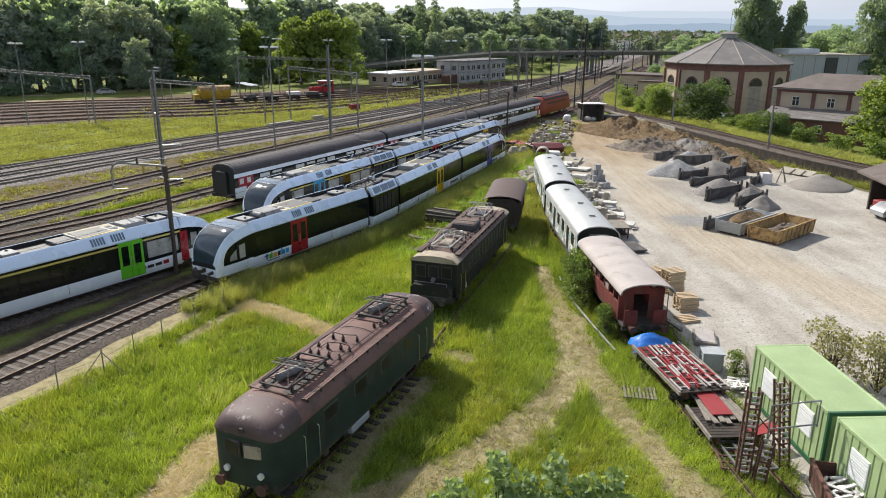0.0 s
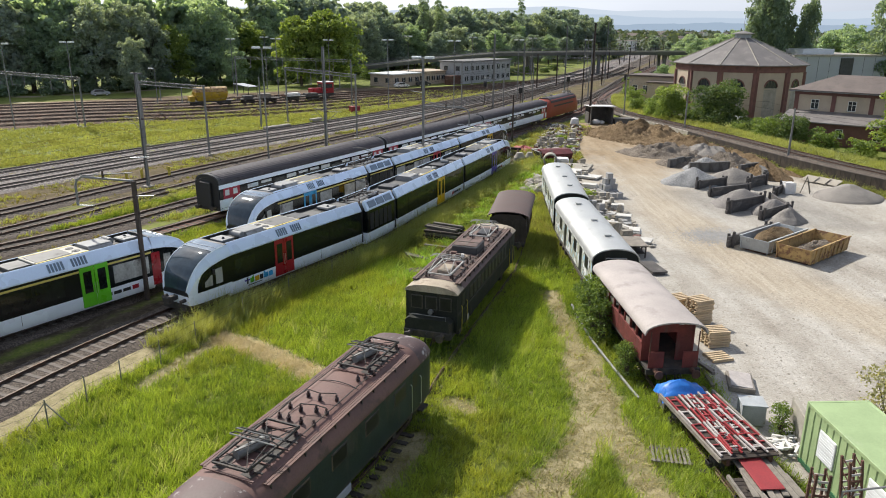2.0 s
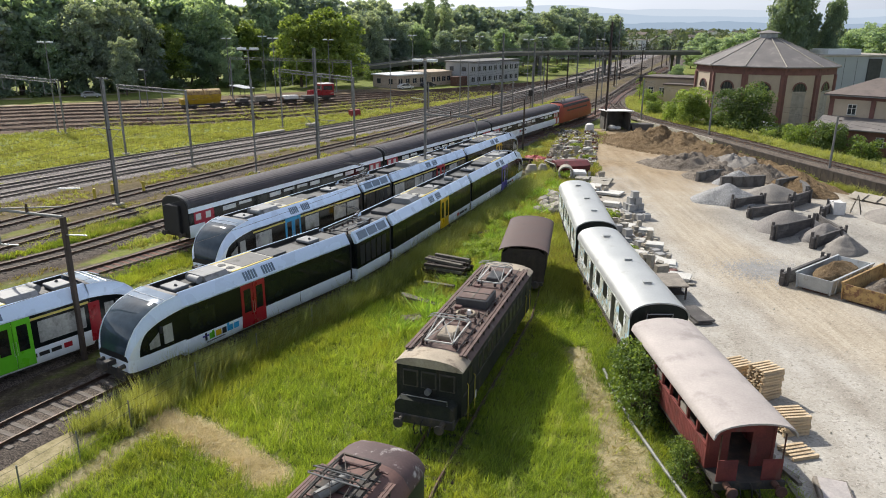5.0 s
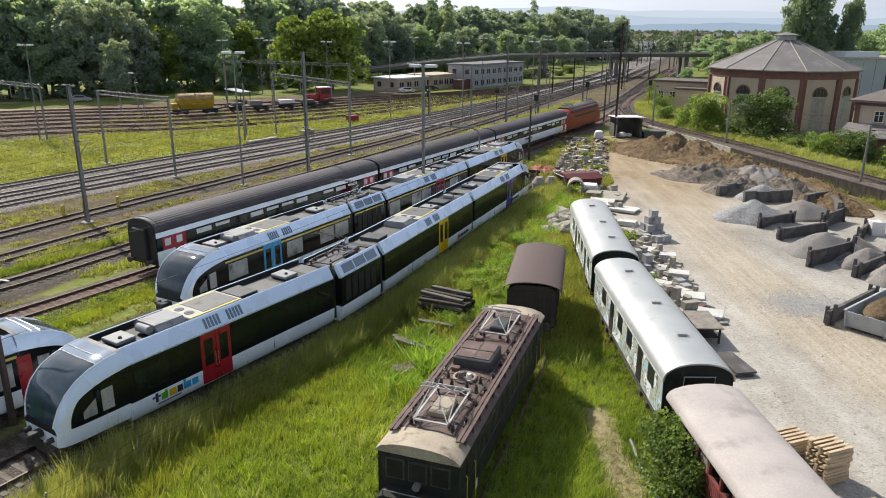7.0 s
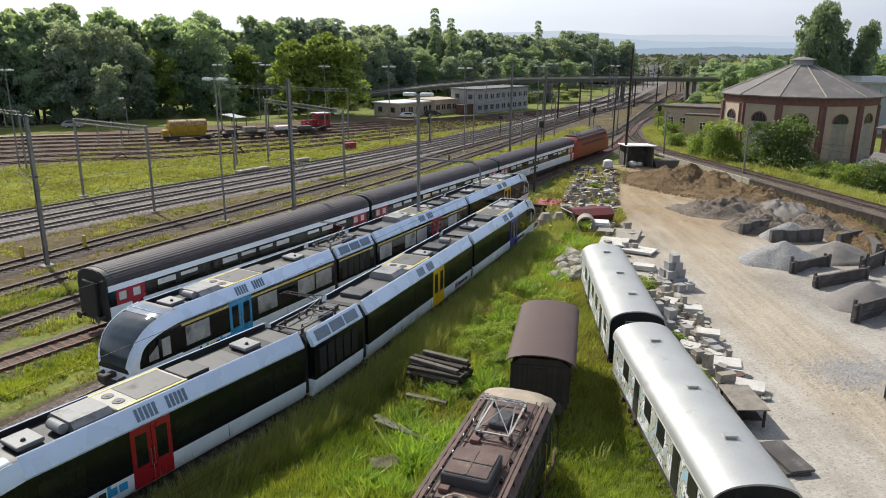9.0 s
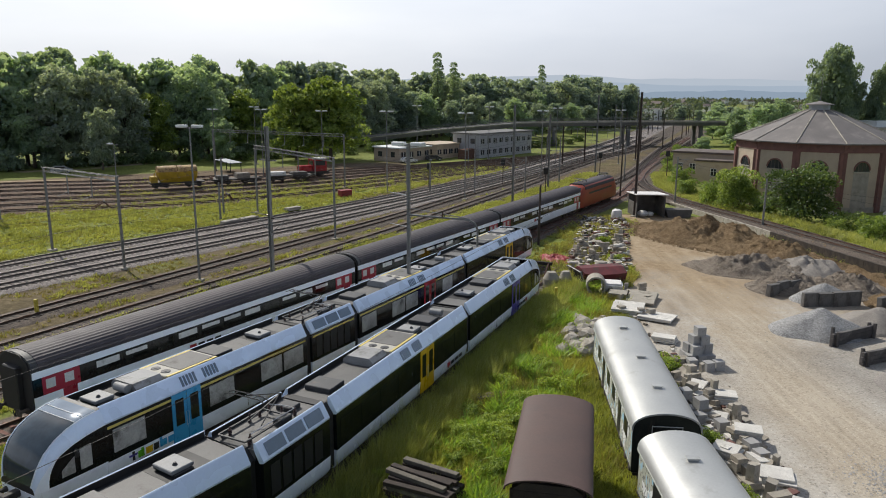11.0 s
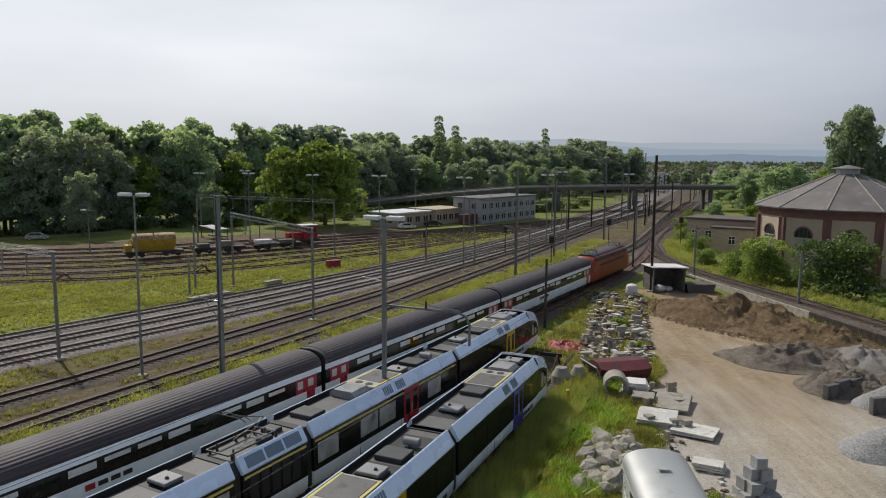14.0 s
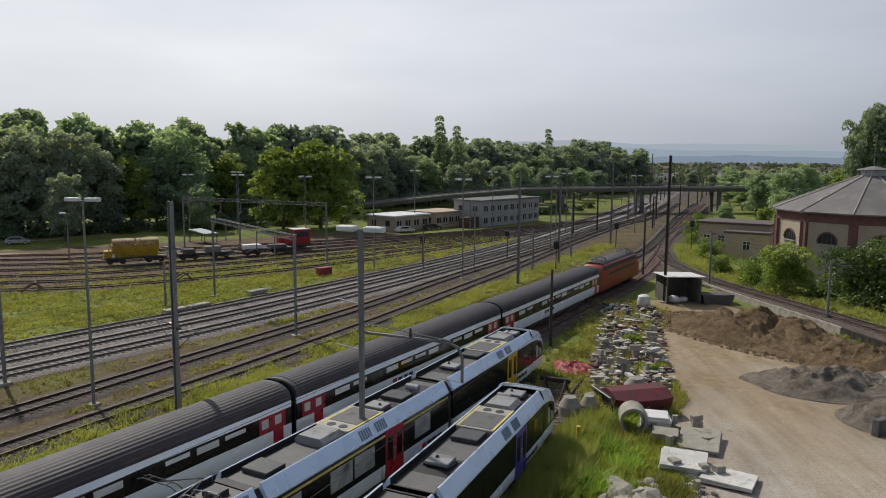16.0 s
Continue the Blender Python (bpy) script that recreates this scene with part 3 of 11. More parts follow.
T_A = [(-72, -6), (-57, 21), (-37.8, 53.8), (-31.0, 67.3), (-23.2, 83.1), (-15.4, 98.2), (-7.2, 115.2), (1.2, 134.5), (9.6, 153.9), (21.6, 183.5), (29, 201), (42, 230), (62, 268), (100, 370), (170, 560)]
T_B = [(-78, -2), (-58.5, 31), (-41.4, 60), (-35.2, 72.3), (-30.2, 82.5), (-26.4, 89.4), (-18.4, 105.2), (-8.8, 123.9), (0.2, 144.5), (11.5, 168), (26, 199), (39, 229), (58, 268), (96, 370), (166, 560)]
T_C = [(-90, -1), (-68, 36), (-47.8, 70.8), (-40.8, 83.2), (-33.4, 95.3), (-21.2, 113.8), (-10.2, 132.6), (0.2, 152.4), (10, 172), (23, 199), (36, 229), (54, 269), (91, 370), (160, 560)]
T_D = [(-94, 2), (-71.5, 40), (-50.4, 74.8), (-42.9, 87.0), (-35.8, 99.0), (-22.9, 118.6), (-11.6, 137.6), (-0.8, 157), (10, 178), (20, 200), (33, 231), (50, 270), (87, 370), (155, 560)]
T_E = [(-97, 5), (-74.5, 43), (-53.2, 78.6), (-45.5, 91.6), (-38.2, 103.6), (-24.6, 123.6), (-12.8, 142.6), (-2, 161.5), (7, 179), (17, 202), (30, 235), (46, 272), (82, 370), (150, 560)]
T_BRANCH = [(74, 20), (58, 52), (48.5, 76), (45.2, 90), (42.6, 105), (40.6, 117), (37.8, 133), (36.0, 148), (36.5, 166), (41, 186), (52, 215), (74, 268), (114, 370), (184, 560)]


def branch_lift(y):
    return np.interp(y, [30, 60, 80, 100, 120, 140, 160, 175], [1.5, 1.5, 1.4, 1.2, 0.9, 0.45, 0.1, 0.0])


YARD = [(13.2, 8), (13.4, 20), (13.2, 29), (12.4, 38), (12.2, 52), (12.6, 66), (13.6, 76), (15.8, 88), (18.6, 96), (20.4, 112), (21.5, 124), (24.5, 131), (31, 131), (34.8, 126), (36.8, 112),
        (38.5, 101), (40.4, 90), (43.4, 76), (48, 64), (60, 42), (70, 12), (40, -6), (20, -2)]
MOWN = [([(-1.2, 26.0), (-1.9, 24.4), (-3.2, 21.5), (-4.6, 17.5)], 0.7), ([(6.9, 43.5), (6.9, 41), (7.25, 34)], 0.62), ([(7.25, 34), (7.1, 30), (6.6, 27.2)], 1.1),
        ([(6.6, 28), (5.4, 25.4), (3.7, 22.6), (1.6, 20.2), (-0.9, 18.2), (-3.6, 16.2), (-7.5, 13)], 0.85),
        ([(7.3, 29), (7.45, 25.5), (7.95, 22.6), (8.6, 19.8), (9.3, 17.0), (10.2, 12), (10.6, 6)], 0.78)]
WORN = [([(-29.4, 6), (-25.4, 14), (-19.4, 26.3), (-17.2, 31.6), (-14.4, 37.2)], 1.0), ([(0.5, 29.2), (1.1, 28.7)], 0.5), ([(-14.4, 31.0), (-13.0, 34.4), (-12.5, 35.8)], 0.3)]
STRAW = [([(-12.9, 36.7), (-12.3, 36.0), (-10.9, 35.4), (-8.9, 34.0), (-6.6, 32.1)], 0.62), ([(-9.6, 20.6), (-10.1, 18.6), (-10.6, 16.6), (-11.8, 12)], 0.8)]


def zones(X, Y):
    """Weights of the kinds of ground at every place."""
    wob = wobble(X, Y, 2.3, 0.35) + wobble(X, Y, 0.9, 0.15, 1.7)
    z = {}
    z["gravel"] = np.clip((inside(X, Y, YARD) + wob) / 0.9 + 0.5, 0, 1)
    z["gravel"] = np.maximum(z["gravel"], 0.85 * np.clip((2.2 - np.minimum(seg_dist(X, Y, [(-130, 158), (-108, 166), (-83, 187), (-64, 226), (-50, 250)]), seg_dist(X, Y, [(-95, 159), (-83.4, 162.3), (-75, 165.5)])) + wob) / 1.4, 0, 1))
    m = np.zeros(X.shape)
    for line, w in MOWN:
        m = np.maximum(m, np.clip((w - seg_dist(X, Y, line) + wob * 0.45) / 0.5 + 0.5, 0, 1))
    for line, w in STRAW + WORN:
        m = np.maximum(m, np.clip((w + 0.1 - seg_dist(X, Y, line) + wob * 0.4) / 0.45 + 0.5, 0, 1))
    z["mown"] = m
    t = np.zeros(X.shape)
    for line, w in ((T_ONE[:7], 3.0), (T_ONE[6:9], 1.6), (T_TWO[:9], 2.6), (T_IC[:12], 2.0), (T_X[:12], 2.8), (T_A[:12], 2.1), (T_B[:12], 2.0), (T_C[:11], 2.7), (T_D[:11], 2.8), (T_E[:11], 1.9), (T_BRANCH[:12], 1.8)):
        t = np.maximum(t, np.clip((w - seg_dist(X, Y, line) + wob) / 1.4 + 0.5, 0, 1))
    t = np.maximum(t, 0.9 * np.clip((3.4 - seg_dist(X, Y, [(14.6, 97), (17.5, 110), (21.4, 127)]) + wob) / 1.6 + 0.3, 0, 1))
    z["track"] = t
    st = np.zeros(X.shape)
    for line, w in STRAW:
        st = np.maximum(st, np.clip((w - seg_dist(X, Y, line) + wob * 0.4) / 0.45 + 0.5, 0, 1))
    z["straw"] = st
    z["earth"] = np.clip((Y - 72 + 3 * wob) / 26, 0, 1) * np.clip(0.9 + wobble(X, Y, 4.0, 0.4, 1.1), 0, 1)
    left = seg_dist(X, Y, [(-150, 90), (-66, 150), (-30, 175), (5, 205), (40, 255)])
    z["drive"] = np.clip((3.4 - seg_dist(X, Y, [(30, 30), (22.5, 47), (21, 60), (22.5, 76), (24, 90), (24.5, 104), (25.5, 126)]) + wob) / 3.0 + 0.3, 0, 1)
    z["sand"] = np.clip((5.0 - seg_dist(X, Y, [(26, 73), (27, 66), (36, 61), (34, 72), (33, 84), (29, 96)]) + wob) / 5.0, 0, 1) * 0.9
    z["rust"] = np.clip((222 - Y) / 22, 0.15, 1) * np.clip((26 - left + wob) / 6, 0, 1) * np.clip((seg_dist(X, Y, T_E[:11]) - 23) / 6, 0, 1)
    z["dry"] = np.clip(0.92 + wobble(X, Y, 6.0, 0.35, 0.6), 0, 1) * np.clip(1 - (seg_dist(X, Y, T_B) - np.interp(Y, [140, 200, 240], [11.5, 22, 13])) / 5, 0, 1) + 0.9 * np.clip(1 - np.abs(inside(X, Y, YARD)) / 1.5, 0, 1)
    return z


def ground_height(X, Y):
    d = seg_dist(X, Y, T_BRANCH[:11])
    lift = branch_lift(Y)
    side = np.interp(Y, [t[1] for t in T_BRANCH], [t[0] for t in T_BRANCH])
    bank = np.where(X > side - 1.9, np.clip(1.0 - (d - 5.0) / 6.0, 0, 1), 0.0)
    return lift * bank - 0.02 + 0.03 * wobble(X, Y, 1.7, 1.0, 0.4) * (np.abs(X) < 150)


def make_ground():
    def lines(lo, hi, step, far0, far1, grow=1.22):
        a = list(np.arange(lo, hi + step, step))
        d = step
        while a[-1] < far1:
            d *= grow
            a.append(a[-1] + d)
        d = step
        while a[0] > far0:
            d *= grow
            a.insert(0, a[0] - d)
        return np.array(a)
    xs = lines(-62, 72, 0.55, -3600, 3600)
    ys = lines(-4, 172, 0.55, -900, 4400)
    X, Y = np.meshgrid(xs, ys)
    Z = ground_height(X, Y)
    nx, ny = len(xs), len(ys)
    idx = np.arange(nx * ny).reshape(ny, nx)
    faces = np.stack([idx[:-1, :-1], idx[:-1, 1:], idx[1:, 1:], idx[1:, :-1]], -1).reshape(-1, 4)
    me = raw_mesh("ground", np.stack([X, Y, Z], -1).reshape(-1, 3), faces, True)
    for key, w in zones(X, Y).items():
        at = me.attributes.new("zone_" + key, "FLOAT", "POINT")
        at.data.foreach_set("value", w.ravel().astype(np.float32))
    nd = Nodes("open_ground")
    v = nd.coords()
    n1, n2, n3 = nd.noise(v, 0.22, 5), nd.noise(v, 1.6, 6, 0.65), nd.noise(v, 14, 5, 0.7)
    n4 = nd.noise(v, 0.035, 4)

    def zone(key, soft=0.35):
        at = nd.n.new("ShaderNodeAttribute")
        at.attribute_name = "zone_" + key
        k = nd.math("ADD", at.outputs["Fac"], nd.math("MULTIPLY", nd.math("SUBTRACT", nd.math("ADD", nd.math("MULTIPLY", n2, 0.6), nd.math("MULTIPLY", n3, 0.4)), 0.5), 1.5))
        return nd.ramp(k, [(0.5 - soft / 2, 0.0), (0.5 + soft / 2, 1.0)])
    vor = nd.node("ShaderNodeTexVoronoi", Vector=v, Scale=11.0)
    grains = nd.node("ShaderNodeSeparateColor", i0=vor.outputs["Color"]).outputs[0]
    n5 = nd.noise(v, 4.5, 5, 0.7)
    mixn = nd.math("ADD", nd.math("ADD", nd.math("MULTIPLY", n1, 0.25), nd.math("MULTIPLY", n2, 0.25)), nd.math("ADD", nd.math("ADD", nd.math("MULTIPLY", n5, 0.3), nd.math("MULTIPLY", n3, 0.12)), nd.math("MULTIPLY", grains, 0.08)))
    grass = nd.ramp(mixn, [(0.38, (0.075, 0.11, 0.016)), (0.5, (0.17, 0.215, 0.03)), (0.62, (0.31, 0.32, 0.07))])
    far = nd.ramp(n4, [(0.35, (0.05, 0.062, 0.022)), (0.6, (0.13, 0.128, 0.05))])
    col = nd.mix(0.35, grass, far)
    dry = nd.ramp(mixn, [(0.36, (0.046, 0.036, 0.018)), (0.46, (0.088, 0.067, 0.030)), (0.54, (0.122, 0.093, 0.049)), (0.64, (0.20, 0.155, 0.092))])
    col = nd.mix(zone("dry", 0.5), col, dry)
    track = nd.ramp(mixn, [(0.36, (0.028, 0.020, 0.014)), (0.5, (0.066, 0.049, 0.034)), (0.64, (0.118, 0.091, 0.064))])
    col = nd.mix(zone("track", 0.5), col, track)
    rust = nd.ramp(mixn, [(0.36, (0.055, 0.038, 0.025)), (0.5, (0.12, 0.083, 0.052)), (0.64, (0.19, 0.14, 0.09))])
    col = nd.mix(zone("rust", 0.5), col, rust)
    mown = nd.ramp(nd.math("ADD", nd.math("MULTIPLY", n2, 0.5), nd.math("MULTIPLY", n3, 0.5)), [(0.36, (0.19, 0.17, 0.08)), (0.5, (0.32, 0.272, 0.150)), (0.64, (0.44, 0.375, 0.23))])
    col = nd.mix(zone("mown", 1.0), col, mown)
    straw = nd.ramp(nd.math("ADD", nd.math("MULTIPLY", n2, 0.4), nd.math("MULTIPLY", n3, 0.6)), [(0.36, (0.28, 0.225, 0.11)), (0.5, (0.48, 0.405, 0.235)), (0.64, (0.62, 0.54, 0.345))])
    col = nd.mix(zone("straw", 0.8), col, straw)
    tyre = nd.noise(nd.coords((0.5, 0.09, 1)), 1.3, 5)
    stone = nd.ramp(nd.math("ADD", nd.math("ADD", nd.math("MULTIPLY", n1, 0.35), nd.math("MULTIPLY", tyre, 0.35)), nd.math("MULTIPLY", n3, 0.3)),
                    [(0.36, (0.265, 0.234, 0.193)), (0.5, (0.405, 0.375, 0.328)), (0.62, (0.51, 0.485, 0.44))])
    rut = nd.noise(nd.coords((2.6, 0.10, 1)), 1.0, 4, 0.6)
    drive = nd.ramp(nd.math("ADD", nd.math("MULTIPLY", rut, 0.6), nd.math("MULTIPLY", n3, 0.4)), [(0.36, (0.30, 0.24, 0.16)), (0.5, (0.41, 0.34, 0.245)), (0.64, (0.50, 0.43, 0.325))])
    stone = nd.mix(nd.math("MULTIPLY", zone("drive", 0.9), 0.66), stone, drive)
    grit = nd.ramp(mixn, [(0.36, (0.16, 0.148, 0.132)), (0.5, (0.25, 0.236, 0.215)), (0.64, (0.35, 0.33, 0.30))])
    stone = nd.mix(nd.math("MULTIPLY", zone("sand", 1.0), 0.75), stone, grit)
    speck = nd.ramp(grains, [(0.05, (0.75, 0.75, 0.75)), (0.2, (0.97, 0.97, 0.97)), (0.85, (1.0, 1.0, 1.0)), (0.97, (1.15, 1.15, 1.15))])
    stone = nd.mix(1.0, stone, speck, "MULTIPLY")
    earth = nd.ramp(nd.math("ADD", nd.math("MULTIPLY", n2, 0.5), nd.math("MULTIPLY", tyre, 0.5)), [(0.36, (0.20, 0.14, 0.08)), (0.5, (0.305, 0.23, 0.145)), (0.64, (0.40, 0.32, 0.22))])
    stone = nd.mix(zone("earth", 0.8), stone, earth)
    col = nd.mix(zone("gravel", 0.4), col, stone)
    mat = nd.finish(col, 0.95, 0.0, nd.math("ADD", n3, nd.math("MULTIPLY", n2, 1.6)), 0.06, 0.6, Specular_IOR_Level=0.2)
    me.materials.append(mat)
    ob = new("ground", me)
    tagged(ob, "flat ground of grass, bare gravel and dry earth", "ground", "", "structure")


make_ground()


# ---------------------------------------------------------------- tracks
def rail_prof(c=0.0):
    return [(-0.07, 0), (0.07, 0), (0.07, 0.02), (0.012, 0.04), (0.012, 0.10), (0.036, 0.115), (0.036, 0.15), (-0.036, 0.15), (-0.036, 0.115), (-0.012, 0.10), (-0.012, 0.04), (-0.07, 0.02)]


SLEEPER = MB().bx(-1.25, 1.25, -0.12, 0.12, -0.12, 0.06, 0.015).mesh("sleeper")


def sweep(pts, prof, offset=0.0, lift=None, step=1.5, z=0.0):
    """Draws a section (x across, z up) along a line on the plan."""
    x, y, h, w = spline(pts, step)
    rings = []
    for a, b, d in zip(x, y, h):
        c, s = math.cos(radians(d)), math.sin(radians(d))
        up = z + (lift(b) if lift else 0.0)
        rings.append([(a + (u + offset) * c, b - (u + offset) * s, up + v) for u, v in prof])
    return MB().loft(rings)


RAIL_Z = 0.17


def track(pts, label, bed, sleeper_mat, head, near=None, lift=None, width=1.75, bed_z=0.14, bed_on=True):
    """A track as a piece of the setting: ballast bed, two rails, and sleepers one by one where they are passed near."""
    ob = thing("track", 0, 0, 0, 0, label, "railway track", "tracks", "structure")
    if bed_on:
        x, y, h, w = spline(pts, 1.0)
        rings = []
        for k, (a, b, d) in enumerate(zip(x, y, h)):
            c, s = math.cos(radians(d)), math.sin(radians(d))
            up = lift(b) if lift else 0.0
            wl, wr = width + random.uniform(-0.12, 0.12), width + random.uniform(-0.12, 0.12)
            row = [(-wl - 0.5, -0.15), (-wl, bed_z - 0.03), (-0.75, bed_z), (0, bed_z + 0.005), (0.75, bed_z), (wr, bed_z - 0.03), (wr + 0.5, -0.15)]
            rings.append([(a + u * c, b - u * s, up + v) for u, v in row])
        part("ballast_bed", MB().loft(rings, False, False), bed, ob)
    for side in (-0.7525, 0.7525):
        part("rail", sweep(pts, rail_prof(), side, lift, 1.5 if near else 4.0, RAIL_Z), head, ob, angle=20)
    x, y, h, w = spline(pts, 0.62)
    rest, count = MB(), 0
    for a, b, d in zip(x, y, h):
        if b > 330:
            continue
        up = bed_z - 0.03 + (lift(b) if lift else 0.0)
        m = pose(a, b, up, 0, 0, -d + random.uniform(-1.5, 1.5))
        if near and near[0] < b < near[1] and count < 290:
            o = new("sleeper", SLEEPER_OF[sleeper_mat.name])
            o.parent, o.matrix_basis = ob, m
            count += 1
        else:
            rest.bx(-1.25, 1.25, -0.12, 0.12, -0.1, 0.06, 0, m)
    if rest.v:
        tagged(part("sleepers_far", rest, sleeper_mat, ob, smooth=False), kind="stuff")
    return ob


SLEEPER_OF = {}
for mt in (M_sleeper, M_sleeperpale, M_sleeperred, M_concrete):
    me = SLEEPER.copy()
    me.materials.clear()
    me.materials.append(mt)
    SLEEPER_OF[mt.name] = me


# ---------------------------------------------------------------- rolling stock: common parts
RAIL_TOP = RAIL_Z + 0.15


def bogie(parent, y, base=2.4, r=0.42, mat=None, width=2.0):
    mb = MB()
    for s in (-1, 1):
        mb.bx(s * width / 2 - 0.07, s * width / 2 + 0.07, y - base * 0.72, y + base * 0.72, r * 0.75, r * 1.35, 0.03)
        for k in (-0.5, 0, 0.5):
            mb.bx(s * (width / 2 + 0.1) - 0.09, s * (width / 2 + 0.1) + 0.09, y + base * k - 0.16, y + base * k + 0.16, r * 0.6, r * 1.25, 0.03)
    mb.bx(-width / 2, width / 2, y - 0.25, y + 0.25, r * 0.8, r * 1.5, 0.03)
    b = part("bogie", mb, mat or M_under, parent)
    for k in (-0.5, 0.5):
        w = MB()
        for s in (-1, 1):
            w.cyl((s * 0.69, y + base * k, r), (s * 0.79, y + base * k, r), r, r, 20)
            w.cyl((s * 0.66, y + base * k, r), (s * 0.70, y + base * k, r), r + 0.03, r + 0.03, 20)
        w.cyl((-0.8, y + base * k, r), (0.8, y + base * k, r), 0.09, 0.09, 8)
        part("wheelset", w, M_under, b)
    return b


def buffers(parent, y, way, mat=None, z=1.03, r=0.22):
    for s in (-0.875, 0.875):
        mb = MB()
        mb.cyl((s, y, z), (s, y + way * 0.28, z), 0.12, 0.11, 12)
        mb.cyl((s, y + way * 0.28, z), (s, y + way * 0.52, z), 0.085, 0.085, 10)
        mb.cyl((s, y + way * 0.52, z), (s, y + way * 0.58, z), r, r * 0.9, 16)
        part("buffer", mb, mat or M_under, parent)
    mb = MB().tube([(0, y, z), (0, y + way * 0.2, z - 0.02), (0, y + way * 0.28, z - 0.35), (0.06, y + way * 0.24, z - 0.5)], 0.035, 6)
    for s in (-0.35, 0.35):
        mb.tube([(s, y, z - 0.15), (s, y + way * 0.18, z - 0.35), (s * 0.8, y + way * 0.16, z - 0.62), (s * 0.6, y, z - 0.6)], 0.025, 6)
    part("coupling", mb, M_black, parent)


def pantograph(parent, y, z, w=1.5, length=2.6, rise=0.25, mat=None, single=False):
    """A folded current collector: base frame, crossed arms, pan head and its insulators."""
    mb = MB()
    if single:
        mb.tube([(-0.35, y, z + 0.3), (0, y + length * 0.62, z + 0.42 + rise * 0.5), (0.0, y - length * 0.15, z + 0.55 + rise)], 0.03, 6)
        mb.tube([(0.35, y, z + 0.3), (0, y + length * 0.62, z + 0.42 + rise * 0.5)], 0.025, 6)
        yy, zz = y - length * 0.15, z + 0.58 + rise
    else:
        for s in (-1, 1):
            mb.tube([(s * w * 0.42, y - length / 2, z + 0.28), (s * w * 0.34, y + 0.12, z + 0.34 + rise), (s * w * 0.30, y + length * 0.05, z + 0.36 + rise)], 0.022, 6)
            mb.tube([(s * w * 0.42, y + length / 2, z + 0.28), (s * w * 0.34, y - 0.12, z + 0.34 + rise)], 0.022, 6)
            mb.tube([(s * w * 0.42, y - length / 2, z + 0.28), (-s * w * 0.20, y, z + 0.33 + rise)], 0.016, 5)
            mb.tube([(s * w * 0.42, y + length / 2, z + 0.28), (-s * w * 0.20, y, z + 0.33 + rise)], 0.016, 5)
        yy, zz = y, z + 0.42 + rise
    for dy in (-0.14, 0.14):
        mb.tube([(-w * 0.62, yy + dy, zz - 0.1), (-w * 0.46, yy + dy, zz), (w * 0.46, yy + dy, zz), (w * 0.62, yy + dy, zz - 0.1)], 0.024, 6)
    mb.tube([(-w * 0.3, yy - 0.14, zz), (-w * 0.3, yy + 0.14, zz)], 0.02, 6)
    mb.tube([(w * 0.3, yy - 0.14, zz), (w * 0.3, yy + 0.14, zz)], 0.02, 6)
    p = part("pantograph", mb, mat or M_steel, parent)
    base = MB()
    for s in (-1, 1):
        base.bx(s * w * 0.42 - 0.035, s * w * 0.42 + 0.035, y - length / 2, y + length / 2, z + 0.22, z + 0.28)
        base.bx(-w * 0.42, w * 0.42, y + s * length / 2 - 0.035, y + s * length / 2 + 0.035, z + 0.221, z + 0.281)
    part("base_frame", base, mat or M_steel, p)
    for sx in (-1, 1):
        for sy in (-1, 1):
            i = MB()
            x0, y0 = sx * w * 0.42, y + sy * length * 0.42
            i.cyl((x0, y0, z), (x0, y0, z + 0.22), 0.045, 0.04, 8)
            for k in range(3):
                i.cyl((x0, y0, z + 0.04 + 0.06 * k), (x0, y0, z + 0.065 + 0.06 * k), 0.08, 0.06, 10)
            part("insulator", i, M_insul, p)
    return p


def roof_insulator(parent, x, y, z, h=0.26):
    i = MB()
    i.cyl((x, y, z), (x, y, z + h), 0.04, 0.035, 8)
    for k in range(4):
        i.cyl((x, y, z + h * (0.12 + 0.2 * k)), (x, y, z + h * (0.2 + 0.2 * k)), 0.085, 0.06, 10)
    i.cyl((x, y, z + h), (x, y, z + h + 0.05), 0.05, 0.03, 8)
    return part("insulator", i, M_insul, parent)


def bars(parent, x, y0, z, spec, side=1, name="lettering"):
    """Unreadable or withheld lettering as plain bars: (offset, length, height, drop, material)."""
    for o, ln, ht, dz, mt in spec:
        a = x
        part(name, MB().bx(a, a + side * 0.006, y0 + o, y0 + o + ln, z + dz, z + dz + ht), mt, parent)


# ---------------------------------------------------------------- modern railcars
SECT = [(-1.28, 0.22), (1.28, 0.22), (1.46, 0.48), (1.5, 1.12), (-1.5, 1.12), (-1.46, 0.48)]
FAIR_IN, FAIR_TOP = 1.048, 3.555
FAIR = [(1.49, 2.84), (1.515, 2.92), (1.15, 3.55), (1.09, 3.58), (1.05, 3.56), (1.05, 3.30), (1.30, 2.80)]


def door_pair(parent, y, mat, side, z0=0.40, z1=2.83, w=1.75, x=1.5):
    for k in (0, 1):
        a, b = y + k * w / 2 + 0.012, y + (k + 1) * w / 2 - 0.012
        lo, hi = sorted((side * (x - 0.05), side * (x + 0.022)))
        d = part("door", MB().bx(lo, hi, a, b, z0, z1, 0.012), mat, parent)
        lo, hi = sorted((side * (x + 0.019), side * (x + 0.028)))
        part("pane", MB().bx(lo, hi, a + 0.18, b - 0.18, 1.25, 2.55, 0.003), M_pane, d)
        yb = b - 0.07 if k == 0 else a + 0.05
        part("handrail", MB().cyl((side * (x + 0.035), yb, 1.1), (side * (x + 0.035), yb, 1.8), 0.012, 0.012, 6), M_alu, d)


